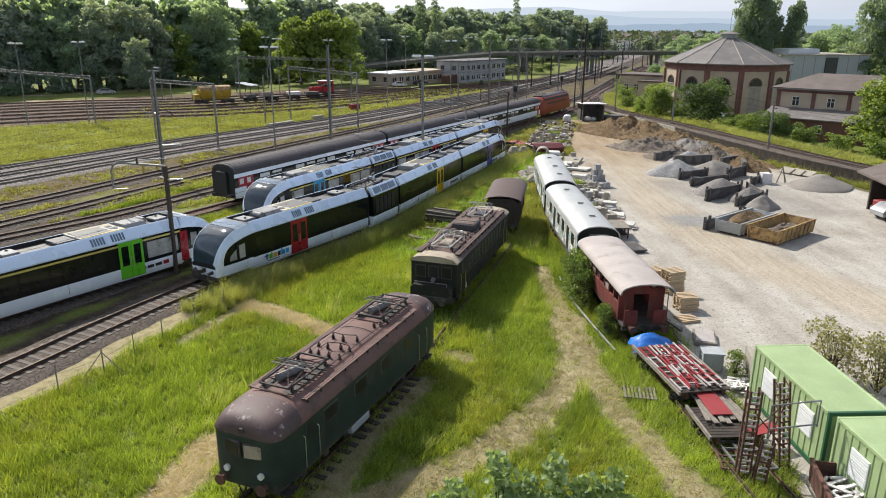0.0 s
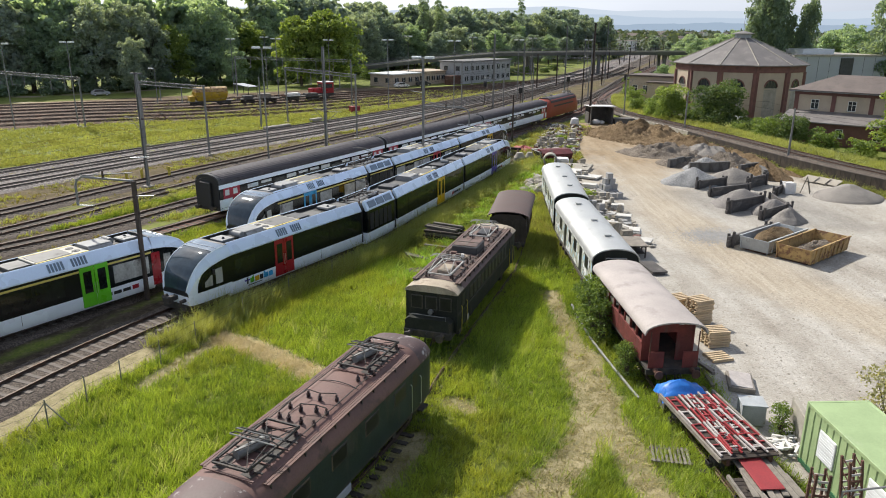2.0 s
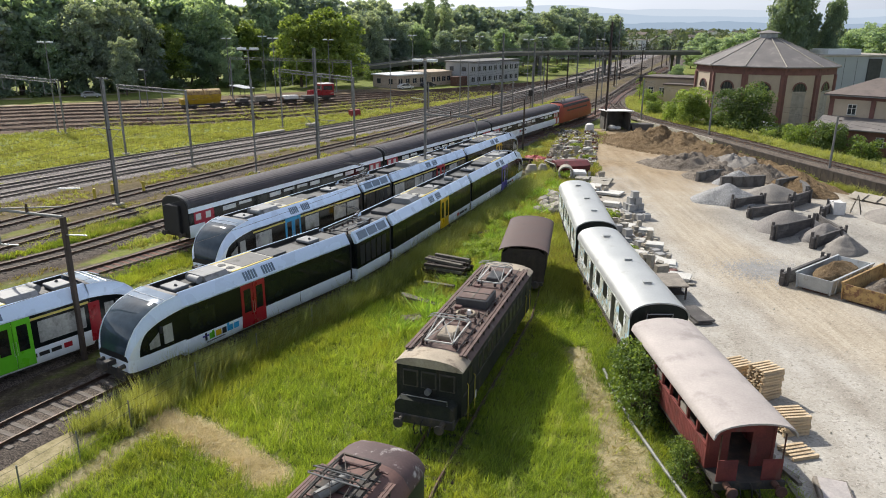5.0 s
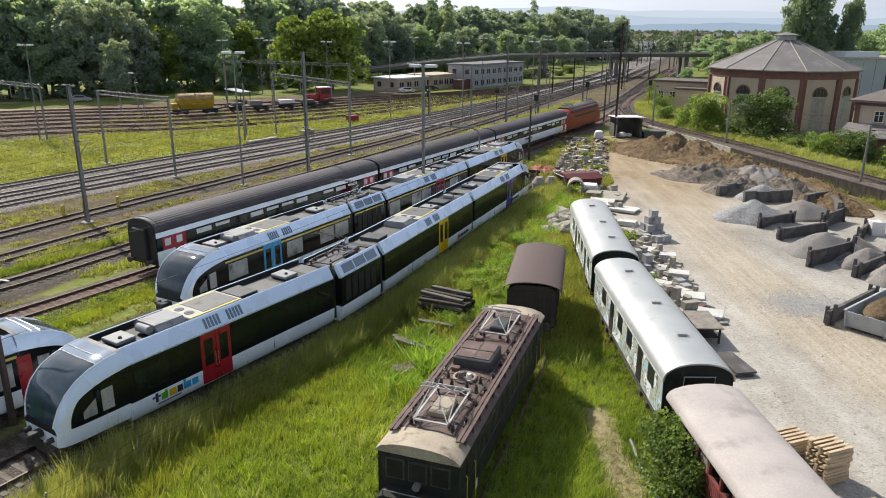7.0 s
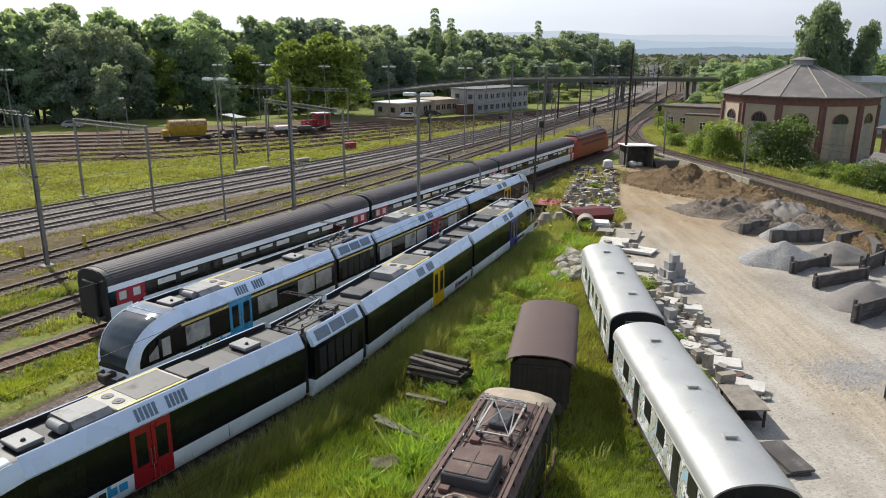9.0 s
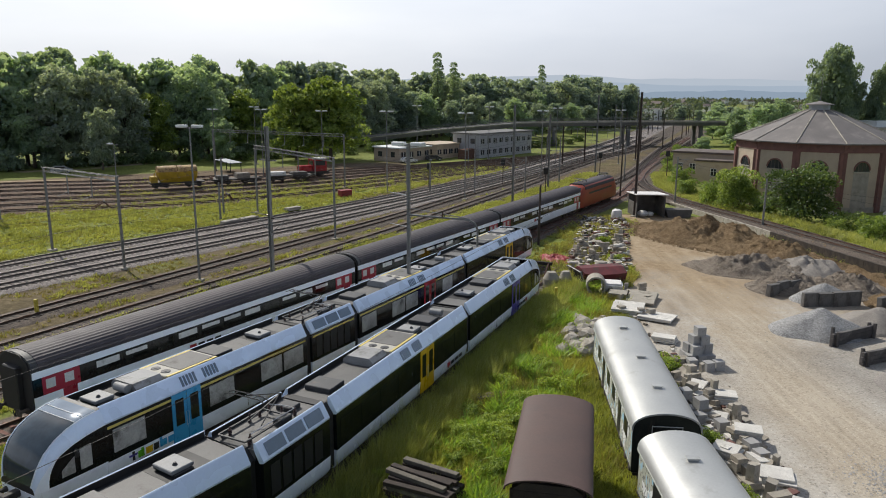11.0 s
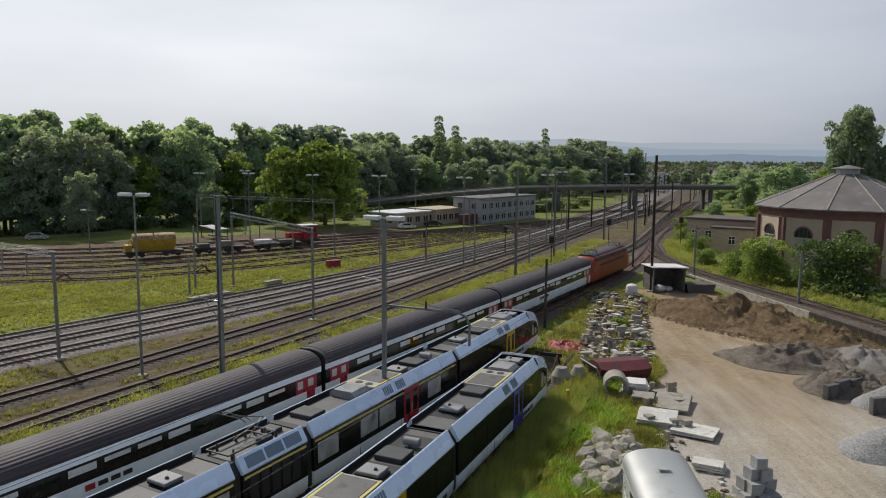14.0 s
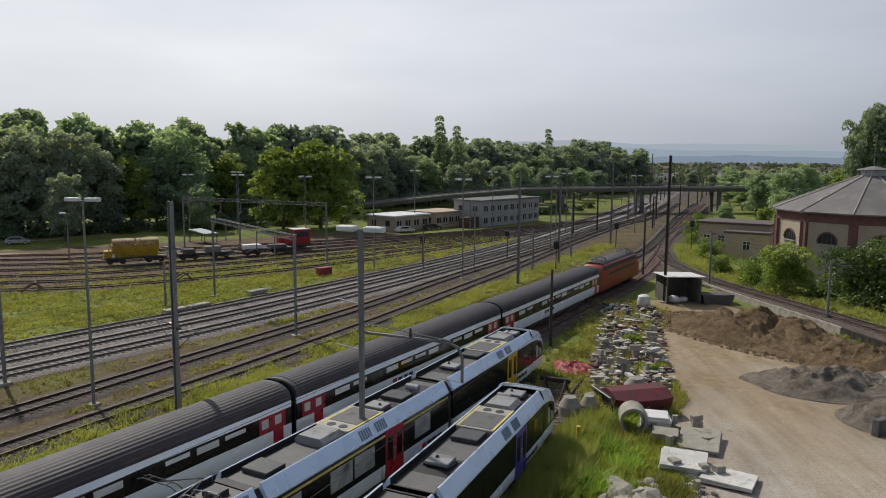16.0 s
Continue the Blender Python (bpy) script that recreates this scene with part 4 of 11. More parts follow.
def roof_gear(parent, y, kind):
    """Equipment on the roof deck."""
    z = 3.30
    if kind == "hvac":
        o = part("air_conditioning_unit", MB().bx(-0.98, 0.98, y, y + 3.1, z, z + 0.27, 0.03), M_roofpale, parent)
        for s in (-1, 1):
            part("edge_strip", MB().bx(s * 0.92 - 0.06, s * 0.92 + 0.06, y + 0.02, y + 3.08, z + 0.262, z + 0.285), M_yellowline, o)
        part("cover_plate", MB().bx(-0.82, 0.82, y + 0.9, y + 2.95, z + 0.264, z + 0.29, 0.006), M_roofgrey, o)
        for dx in (-0.35, 0.35):
            f = MB().cyl((dx, y + 0.45, z + 0.262), (dx, y + 0.45, z + 0.295), 0.24, 0.22, 18)
            f.cyl((dx, y + 0.45, z + 0.29), (dx, y + 0.45, z + 0.31), 0.08, 0.08, 10)
            part("fan", f, M_roofdark, o)
    elif kind == "hump":
        prof = [(-0.85, z), (0.85, z), (0.85, z + 0.2), (0.62, z + 0.42), (-0.62, z + 0.42), (-0.85, z + 0.2)]
        part("roof_box", MB().prism(prof, y, y + 1.5), M_roofunit, parent)
    elif kind == "tank":
        mb = MB().cyl((-0.15, y + 0.3, z + 0.28), (0.62, y + 0.3, z + 0.28), 0.2, 0.2, 16)
        mb.cyl((0.1, y + 0.3, z), (0.1, y + 0.3, z + 0.2), 0.06, 0.06, 8)
        part("air_tank", mb, M_roofunit, parent)
    elif kind == "small":
        o = part("roof_box", MB().bx(-0.55, 0.55, y, y + 0.95, z + 0.1, z + 0.26, 0.03), M_roofunit, parent)
        part("bracket", MB().bx(-0.65, 0.65, y + 0.1, y + 0.85, z, z + 0.11), M_roofdark, o)
        part("antenna", MB().cyl((0.2, y + 0.4, z + 0.26), (0.2, y + 0.4, z + 0.36), 0.1, 0.05, 10), M_roofdark, o)
    elif kind == "tray":
        mb = MB().bx(-0.98, 0.98, y, y + 1.9, z, z + 0.06)
        for k in range(4):
            mb.bx(-0.9, 0.9, y + 0.2 + 0.45 * k, y + 0.4 + 0.45 * k, z + 0.05, z + 0.2, 0.02)
        part("cable_tray", mb, M_roofdark, parent)
    elif kind == "block":
        part("roof_box", MB().bx(-0.7, 0.7, y, y + 1.2, z, z + 0.24, 0.03), M_roofdark, parent)


def car_shell(ob, y0, y1, panes, pane_mat, skip=(), stripe=None, gear=(), louvres=()):
    body = part("body", MB().prism(SECT, y0, y1), M_white, ob)
    part("window_band", MB().prism([(-1.49, 1.12), (1.49, 1.12), (1.485, 2.84), (-1.485, 2.84)], y0 + 0.004, y1 - 0.004), M_band, ob)
    for s in (-1, 1):
        part("roof_fairing", MB().prism([(s * x, z) for x, z in FAIR], y0, y1), M_silver, ob)
    part("roof_deck", MB().bx(-1.06, 1.06, y0 + 0.02, y1 - 0.02, 2.84, 3.30), M_roofgrey, ob)
    # shadow inside the fairings, put in as thin black strips and plates
    for s in (-1, 1):
        part("roof_gutter", MB().bx(*sorted((s * 0.88, s * 1.05)), y0 + 0.03, y1 - 0.03, 3.29, 3.305), M_wellshade, ob)
        part("fairing_lining", MB().bx(*sorted((s * (FAIR_IN - 0.012), s * FAIR_IN)), y0 + 0.03, y1 - 0.03, 3.31, FAIR_TOP), M_wellshade, ob)
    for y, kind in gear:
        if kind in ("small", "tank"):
            part("roof_well", MB().bx(-1.04, 1.04, max(y0 + 0.05, y - 0.25), min(y1 - 0.05, y + 1.6), 3.29, 3.307 + 0.003 * (kind == "tank")), M_wellshade, ob)
    part("underframe", MB().bx(-1.2, 1.2, y0 + 0.3, y1 - 0.3, 0.10, 0.26, 0.03), M_under, ob)
    n = max(1, int((y1 - y0 - 0.5) / panes))
    step = (y1 - y0 - 0.5) / n
    for s in (-1, 1):
        for k in range(n):
            a = y0 + 0.25 + k * step + 0.08
            b = a + step - 0.16
            if any(a < q1 and b > q0 for q0, q1 in skip):
                continue
            lo, hi = sorted((s * 1.484, s * 1.497))
            part("pane", MB().bx(lo, hi, a, b, 1.42, 2.48, 0.004), pane_mat if k % 3 != 1 else M_pane, ob)
        if stripe:
            lo, hi = sorted((s * 1.488, s * 1.499))
            part("stripe", MB().bx(lo, hi, y0 + 0.1, y1 - 0.1, 2.58, 2.70), stripe, ob)
        for q in louvres:
            for k in range(5):
                for g in (0, 1):
                    m = pose(s * 1.345, q + 0.19 * k + 1.35 * g, 3.23, 0, s * 60.0, 0)
                    part("louvre", MB().bx(-0.25, 0.25, -0.06, 0.06, -0.012, 0.014, 0.0, m), M_skylight, ob)
    for y, kind in gear:
        roof_gear(ob, y, kind)
    for q in np.arange(y0 + 4, y1 - 1, 4.2):
        part("panel_joint", MB().bx(-1.503, 1.503, q, q + 0.012, 0.5, 1.115), M_roofgrey, ob)
    return body


def nose(ob, length=3.0):
    """The curved cab: windscreen, pillars, side windows and lower apron as pieces of one swept form."""
    S = [0.0, 0.06, 0.20, 0.50, 0.95, 1.5, 2.2, length]
    W = [1.10, 1.22, 1.33, 1.41, 1.46, 1.48, 1.5, 1.5]
    T = [1.35, 1.68, 2.10, 2.60, 3.00, 3.28, 3.47, 3.56]
    s = np.linspace(0, 1, 22) ** 1.4 * length
    w, t = np.interp(s, S, W), np.interp(s, S, T)
    w = np.convolve(np.pad(w, 1, "edge"), [0.25, 0.5, 0.25], "valid")
    rows = []
    for y, a, z in zip(s, w, t):
        k = y / length
        sh = 0.32 + (z - 0.32) * (0.76 + 0.03 * k)
        half = [(0.62 * a, 0.30), (0.93 * a, 0.48), (a, min(1.12, sh - 0.08)), (a, sh), (0.955 * a, sh + (z - sh) * 0.5), (0.84 * a, z - 0.035), (0.78 * a, z)]
        rows.append(half)
    def band(i, j, k0, k1, side):
        return [[(side * rows[k][q][0], s[k], rows[k][q][1]) for q in range(i, j + 1)] for k in range(k0, k1 + 1)]
    K = len(s) - 1
    cut = int(np.searchsorted(s, 0.95))
    up = int(np.searchsorted(s, 1.75))
    for side in (-1, 1):
        part("apron", MB().loft(band(0, 2, 0, K, side), False, False), M_white, ob)
        part("cheek", MB().loft(band(2, 3, 0, K, side), False, False), M_white, ob)
        arch = []
        for y in np.concatenate([[0.46, 0.48, 0.54, 0.64, 0.8], np.linspace(1.0, length + 0.003, 11)]):
            a = float(np.interp(y, s, w)) + 0.006
            hi = float(np.interp(y, s, [r[3][1] for r in rows])) - 0.03
            top_z = min(hi, 1.24 + 1.62 * math.sqrt(max(0.0, 1 - (1 - min(1.0, (y - 0.46) / 1.7)) ** 2)))
            arch.append([(side * a, y, 1.20), (side * a, y, max(1.21, top_z))])
        part("cab_side_window", MB().loft(arch, False, False), M_band, ob)
        part("pillar", MB().loft(band(3, 5, 0, K, side), False, False), M_silver, ob)
        for y0, y1, z1 in ((0.98, 1.55, 2.12), (1.78, 2.30, 2.36)):
            a, b = float(np.interp(y0, s, w)), float(np.interp(y1, s, w))
            part("pane", MB().loft([[(side * (a + 0.011), y0, 1.40), (side * (a + 0.011), y0, z1 - (0.42 if y0 < 1 else 0.04))], [(side * (b + 0.011), y1, 1.40), (side * (b + 0.011), y1, z1)]], False, False), M_palepane, ob)
        la = MB().ball((side * 1.02, 0.12, 1.02), 0.1, 10, 6)
        part("headlight", la, M_alu, ob)
        mir = MB().bx(side * 1.56 - 0.06, side * 1.56 + 0.06, 1.55, 1.68, 2.05, 2.4, 0.02)
        mir.tube([(side * 1.45, 1.6, 2.35), (side * 1.55, 1.6, 2.35)], 0.02)
        part("mirror", mir, M_black, ob)
    def top(k0, k1):
        rr = []
        for k in range(k0, k1 + 1):
            a, z = rows[k][5]
            b, zb = rows[k][6]
            rr.append([(-a, s[k], z), (-b, s[k], zb), (-b * 0.4, s[k] - 0.03, zb + 0.01), (b * 0.4, s[k] - 0.03, zb + 0.01), (b, s[k], zb), (a, s[k], z)])
        return rr
    part("windscreen", MB().loft(top(0, up), False, False), M_screen, ob)
    part("roof_light", MB().loft(top(up, K - 1), False, False), M_skylight, ob)
    part("roof_cap", MB().loft(top(K - 1, K), False, False), M_roofdark, ob)
    fr = MB()
    for k in (up, up + 2):
        fr.tube([(x, y, z + 0.012) for x, y, z in top(k, k)[0]], 0.018, 5)
    part("screen_joint", fr, M_alu, ob)
    for side in (-1, 1):
        part("screen_trim", MB().tube([(side * rows[k][5][0] * 1.012, s[k] - 0.012, rows[k][5][1] + 0.012) for k in range(K)], 0.028, 5), M_white, ob)
    front = [rows[0][q] for q in range(7)]
    low, high = front[:3], front[2:]
    part("front_apron", MB().add([(x, 0.0, z) for x, z in low] + [(-x, 0.0, z) for x, z in low[::-1]], [tuple(range(6))]), M_white, ob, smooth=False)
    part("front_mask", MB().add([(x, 0.0, z) for x, z in high] + [(-x, 0.0, z) for x, z in high[::-1]], [tuple(range(10))]), M_black, ob, smooth=False)
    part("wiper", MB().tube([(0.05, 0.02, 1.2), (0.35, 0.28, 1.85)], 0.02, 5), M_black, ob)
    cp = MB().bx(-0.18, 0.18, -0.55, 0.1, 0.72, 1.0, 0.04)
    cp.bx(-0.3, 0.3, -0.75, -0.5, 0.66, 1.06, 0.05)
    part("coupler", cp, M_under, ob)
    pl = MB().prism([(-1.0, 0.14), (1.0, 0.14), (1.05, 0.5), (-1.05, 0.5)], -0.15, 0.3)
    for q in (-0.8, 0.8):
        pl.cyl((q, -0.35, 0.78), (q, 0.1, 0.78), 0.1, 0.12, 10)
    part("snow_plough", pl, M_under, ob)


LOGO = [(0.0, 0.42, 0.10, 0.20, M_violetdoor), (0.16, 0.13, 0.42, 0.0, M_black), (0.45, 0.32, 0.32, 0.0, M_greendoor), (0.62, 0.14, 0.42, 0.0, M_greendoor), (0.86, 0.36, 0.32, 0.0, M_yellowdoor),
        (1.28, 0.28, 0.32, 0.0, M_black), (1.62, 0.14, 0.46, 0.0, M_bluedoor), (1.72, 0.28, 0.32, 0.0, M_bluedoor), (2.08, 0.34, 0.32, 0.0, M_bluedoor), (0.25, 1.2, 0.06, -0.14, M_roofgrey)]
MARK = [(0.0, 0.42, 0.26, 0.0, M_reddoor), (0.55, 0.5, 0.2, 0.02, M_black), (1.15, 0.5, 0.2, 0.02, M_black), (1.75, 0.5, 0.2, 0.02, M_black)]


def end_car(x, y, h, L, door, door_at, pane_mat, label, stripe=None, logo=True, logo_side=1, gap_door=None):
    """A railcar end car; its cab at the origin, the rest along +y."""
    ob = thing("railcar_end_car", x, y, RAIL_TOP, h, label, "railcar", "railcars of the parked multiple units")
    skip = [(door_at - 0.1, door_at + 1.9)]
    car_shell(ob, 3.0, L, 1.75, pane_mat, skip, stripe,
              [(3.3, "small"), (4.55, "tank"), (5.1, "hump"), (6.7, "hvac"), (9.9, "block"), (13.2, "small")], (7.2,))
    nose(ob)
    part("roof_well", MB().bx(-1.045, 1.045, 3.02, 6.66, 3.296, 3.303), M_wellshade, ob)
    for s in (-1, 1):
        door_pair(ob, door_at, door, s)
        bars(ob, s * 1.502, 4.0 if logo_side * s > 0 else 4.2, 0.66, LOGO if logo else MARK, s, "logo_shape" if logo else "lettering")
    part("gangway_bellows", MB().prism([(-1.36, 0.4), (1.36, 0.4), (1.36, 2.9), (1.0, 3.35), (-1.0, 3.35), (-1.36, 2.9)], L, L + 0.45), M_black, ob)
    bogie(ob, 3.6, 2.1, 0.34)
    return ob


def middle_car(x, y, h, L, door, door_at, pane_mat, label, stripe=None):
    ob = thing("railcar_middle_car", x, y, RAIL_TOP, h, label, "railcar", "railcars of the parked multiple units")
    car_shell(ob, 0, L, 1.75, pane_mat, [(door_at - 0.1, door_at + 1.9)], stripe, [(0.8, "block"), (4.4, "hump"), (6.1, "hvac"), (9.6, "small"), (11.4, "block"), (13.0, "tank")], (6.6,))
    for s in (-1, 1):
        door_pair(ob, door_at, door, s)
        bars(ob, s * 1.502, 12.2, 0.62, MARK, s)
    part("gangway_bellows", MB().prism([(-1.36, 0.4), (1.36, 0.4), (1.36, 2.9), (1.0, 3.35), (-1.0, 3.35), (-1.36, 2.9)], L, L + 0.45), M_black, ob)
    bogie(ob, L - 1.2, 2.1, 0.34)
    return ob


def power_module(x, y, h, L, label, stripe=None):
    ob = thing("railcar_power_module", x, y, RAIL_TOP, h, label, "railcar", "railcars of the parked multiple units")
    car_shell(ob, 0, L, 99, M_band, [(0, 99)], stripe)
    for s in (-1, 1):
        for k in range(3):
            m = pose(s * 1.345, 0.35 + k * 1.25 + 0.55, 3.235, 0, s * 60.0, 0)
            part("side_hatch", MB().bx(-0.26, 0.26, -0.55, 0.55, -0.012, 0.02, 0.006, m), M_skylight, ob)
        w = MB()
        for k in range(5):
            w.bx(s * 1.497, s * 1.505, 0.4 + k * 0.7, 0.95 + k * 0.7, 1.3, 2.6)
        part("grille", w, M_black, ob)
    pantograph(ob, L * 0.30, 3.30, 1.6, 2.6, 1.1, M_roofdark, True)
    for a, b in ((-0.6, 2.9), (0.0, 3.0), (0.6, 3.1), (-0.55, 0.5), (0.55, 0.4), (-0.7, 1.8)):
        roof_insulator(ob, a, b, 3.30, 0.34)
    mb = MB().bx(-0.5, 0.3, 3.2, 3.9, 3.30, 3.52, 0.03)
    mb.bx(0.3, 0.8, 2.0, 2.7, 3.30, 3.62, 0.04)
    part("circuit_breaker", mb, M_roofdark, ob)
    part("busbar", MB().tube([(-0.6, 2.9, 3.66), (0.0, 3.0, 3.7), (0.6, 3.1, 3.66), (0.55, 0.4, 3.66)], 0.02, 6), M_alu, ob)
    part("gangway_bellows", MB().prism([(-1.36, 0.4), (1.36, 0.4), (1.36, 2.9), (1.0, 3.35), (-1.0, 3.35), (-1.36, 2.9)], L, L + 0.45), M_black, ob)
    bogie(ob, L * 0.5, 2.1, 0.40)
    return ob


def run(x, y, h, d):
    return x + d * math.sin(radians(h)), y + d * math.cos(radians(h))


# unit on the siding nearest to the meadow
A1 = (-15.83, 39.45)
end_car(*A1, 31.6, 15.9, M_reddoor, 6.7, M_pane, "white and silver railcar with red double doors and dark windows", None, True, 1)
x, y = -7.15, 53.0
power_module(x, y, 24.5, 4.3, "short white power module with a raised current collector")
x, y = run(x, y, 24.5, 4.75)
middle_car(x, y, 22.2, 15.3, M_yellowdoor, 8.5, M_pane, "white and silver railcar with yellow double doors")
x, y = run(x, y, 22.2, 15.75)
xe, ye = run(x, y, 22.4, 16.4)
end_car(xe, ye, 202.4, 16.3, M_violetdoor, 6.2, M_pane, "white and silver railcar with violet double doors", None, False)
# second unit behind it
x, y = -16.02, 53.33
end_car(x, y, 27.6, 16.0, M_bluedoor, 6.4, M_palepane, "white railcar with light blue doors and a yellow window stripe", M_yellowline, True)
x, y = run(x, y, 27.6, 16.45)
power_module(x, y, 26.8, 4.3, "short white power module with roof gear", M_yellowline)
x, y = run(x, y, 26.8, 4.75)
middle_car(x, y, 26.2, 15.3, M_reddoor, 8.5, M_palepane, "white and silver railcar with red doors and pale windows", M_yellowline)
x, y = run(x, y, 26.2, 15.75)
xe, ye = run(x, y, 25.6, 16.4)
end_car(xe, ye, 205.6, 16.3, M_yellowdoor, 6.2, M_pane, "white and silver railcar with yellow doors, parked beside coaches", None, False)
# third unit, its cab towards the others
GREEN_DOORED = end_car(-17.75, 45.85, 214.5, 16.0, M_greendoor, 6.0, M_pane, "white railcar with bright green double doors", M_yellowline, False)
for q in (-1, 1):
    part("red_panel", MB().bx(*sorted((q * 1.495, q * 1.512)), 2.55, 3.15, 0.5, 2.6, 0.004), M_reddoor, GREEN_DOORED)
    part("blind_panel", MB().bx(*sorted((q * 1.492, q * 1.504)), 3.35, 5.7, 1.35, 2.45, 0.004), M_palepane, GREEN_DOORED)
x, y = run(-17.75, 45.85, 214.5, 16.45)
power_module(x, y, 215.5, 4.3, "white power module on a curved siding", M_yellowline)


# ---------------------------------------------------------------- express coaches
def coach_roof(n=17, w=1.42, z0=3.02, z1=3.92):
    """Arched roof with raised ribs."""
    pts = []
    for k in range(n * 2 + 1):
        a = math.pi * k / (n * 2)
        r = 1.0 + (0.022 if k % 2 else 0.0)
        pts.append((w * r * math.cos(a), z0 + (z1 - z0) * r * math.sin(a) ** 0.72))
    return pts


def express_coach(x, y, h, label, L=26.0):
    ob = thing("express_coach", x, y, RAIL_TOP, h, label, "coach", "coaches of the express train")
    part("lower_body", MB().prism([(-1.3, 0.72), (1.3, 0.72), (1.42, 0.95), (1.42, 1.72), (-1.42, 1.72), (-1.42, 0.95)], 0, L), M_white, ob)
    part("window_band", MB().prism([(-1.412, 1.72), (1.412, 1.72), (1.412, 2.66), (-1.412, 2.66)], 0.002, L - 0.002), M_band, ob)
    part("upper_band", MB().prism([(-1.42, 2.66), (1.42, 2.66), (1.42, 3.02), (-1.42, 3.02)], 0, L), M_white, ob)
    part("roof", MB().prism(coach_roof(), 0.35, L - 0.35), M_roofrib, ob, angle=12)
    for a, b in ((0.0, 0.35), (L - 0.35, L)):
        part("roof_end", MB().prism([(p * 0.985, 3.0 + (q - 3.0) * 0.97) for p, q in coach_roof()], a, b), M_roofdark, ob)
    for s in (-1, 1):
        lo, hi = sorted((s * 1.405, s * 1.421))
        n = 11
        for k in range(n):
            a = 3.2 + k * (L - 6.4) / n
            part("pane", MB().bx(lo, hi, a + 0.16, a + (L - 6.4) / n - 0.16, 1.86, 2.56, 0.006), M_pane, ob)
            # bright upper strips: sky on the glass painted in, with half-drawn blinds
            part("blind", MB().bx(lo - 0.004, hi + 0.004, a + 0.2, a + (L - 6.4) / n - 0.2, 2.30 if k % 3 else 2.18, 2.53, 0.004), M_icpane if k % 5 != 2 else M_pane, ob)
        for a in (0.45, L - 2.45):
            part("red_panel", MB().bx(lo, hi + 0.003 * (s > 0), a, a + 2.0, 1.73, 2.65), M_crimson, ob)
            for q in (a + 0.12, a + 1.1):
                lo2, hi2 = sorted((s * 1.40, s * 1.432))
                part("pane", MB().bx(lo2, hi2, q + 0.06, q + 0.56, 2.0, 2.5, 0.005), M_icpane, ob)
            d = part("door_leaf", MB().bx(*sorted((s * 1.40, s * 1.428)), a + 1.02, a + 1.8, 0.8, 1.72, 0.006), M_crimson, ob)
    for a, way in ((0, -1), (L, 1)):
        gang = MB().bx(-0.62, 0.62, min(a, a + way * 0.34), max(a, a + way * 0.34), 0.95, 3.25, 0.06)
        part("gangway", gang, M_black, ob)
        part("end_wall", MB().prism([(-1.36, 0.75), (1.36, 0.75), (1.36, 3.0), (1.1, 3.5), (0.5, 3.85), (-0.5, 3.85), (-1.1, 3.5), (-1.36, 3.0)], *sorted((a, a + way * 0.06))), M_black, ob)
        buffers(ob, a, way)
    part("underframe_box", MB().bx(-1.15, 1.15, 6.5, L - 6.5, 0.3, 0.8, 0.05), M_under, ob)
    bogie(ob, 3.4, 2.5, 0.46)
    bogie(ob, L - 3.4, 2.5, 0.46)
    bars(ob, 1.422, 9.5, 1.25, [(0, 0.5, 0.3, 0, M_reddoor), (0.65, 0.5, 0.24, 0.02, M_black), (1.3, 0.5, 0.24, 0.02, M_black), (1.95, 0.5, 0.24, 0.02, M_black)])
    return ob


IC_H = 28.6
x, y = -20.6, 60.9
for k in range(3):
    express_coach(x, y, IC_H, ("grey-roofed white coach with red door panels", "long white coach with a ribbed grey roof", "white coach coupled behind a red locomotive")[k])
    x, y = run(x, y, IC_H, 26.45)


def express_loco(x, y, h):
    ob = thing("electric_locomotive", x, y, RAIL_TOP, h, "faded red express locomotive with a grey roof", "locomotive")
    L = 17.6
    def sec(w, z1):
        return [(-w * 0.95, 0.6), (w * 0.95, 0.6), (w, 0.95), (w, 2.3), (w * 0.86, z1 - 0.25), (w * 0.62, z1), (-w * 0.62, z1), (-w * 0.86, z1 - 0.25), (-w, 2.3), (-w, 0.95)]
    rings = []
    for yy, w, z1 in ((0.0, 1.2, 2.0), (0.4, 1.35, 2.6), (1.3, 1.46, 3.6), (2.2, 1.48, 3.85), (L - 2.2, 1.48, 3.85), (L - 1.3, 1.46, 3.6), (L - 0.4, 1.35, 2.6), (L, 1.2, 2.0)):
        rings.append([(a, yy, b) for a, b in sec(w, z1)])
    part("body", MB().loft(rings), M_orange, ob)
    part("roof", MB().prism([(-1.42, 3.12), (1.42, 3.12), (1.36, 3.42), (1.0, 3.86), (0.7, 3.98), (-0.7, 3.98), (-1.0, 3.86), (-1.36, 3.42)], 1.9, L - 1.9), M_roofrib, ob)
    for a, way in ((0, -1), (L, 1)):
        part("windscreen", MB().add([(-1.05, a - way * 0.52, 2.66), (1.05, a - way * 0.52, 2.66), (0.98, a - way * 1.18, 3.40), (-0.98, a - way * 1.18, 3.40)], [(0, 1, 2, 3)]), M_screen, ob, m=pose(0, way * 0.05, 0.03))
        buffers(ob, a, way)
    for s in (-1, 1):
        lo, hi = sorted((s * 1.47, s * 1.49))
        part("grille", MB().bx(lo, hi, 3.4, L - 3.4, 2.35, 2.62), M_roofdark, ob)
    pantograph(ob, 3.6, 4.0, 1.4, 1.8, 0.1)
    pantograph(ob, L - 3.6, 4.0, 1.4, 1.8, 0.1)
    bogie(ob, 4.0, 2.8, 0.55)
    bogie(ob, L - 4.0, 2.8, 0.55)


express_loco(x, y + 0.2, IC_H)


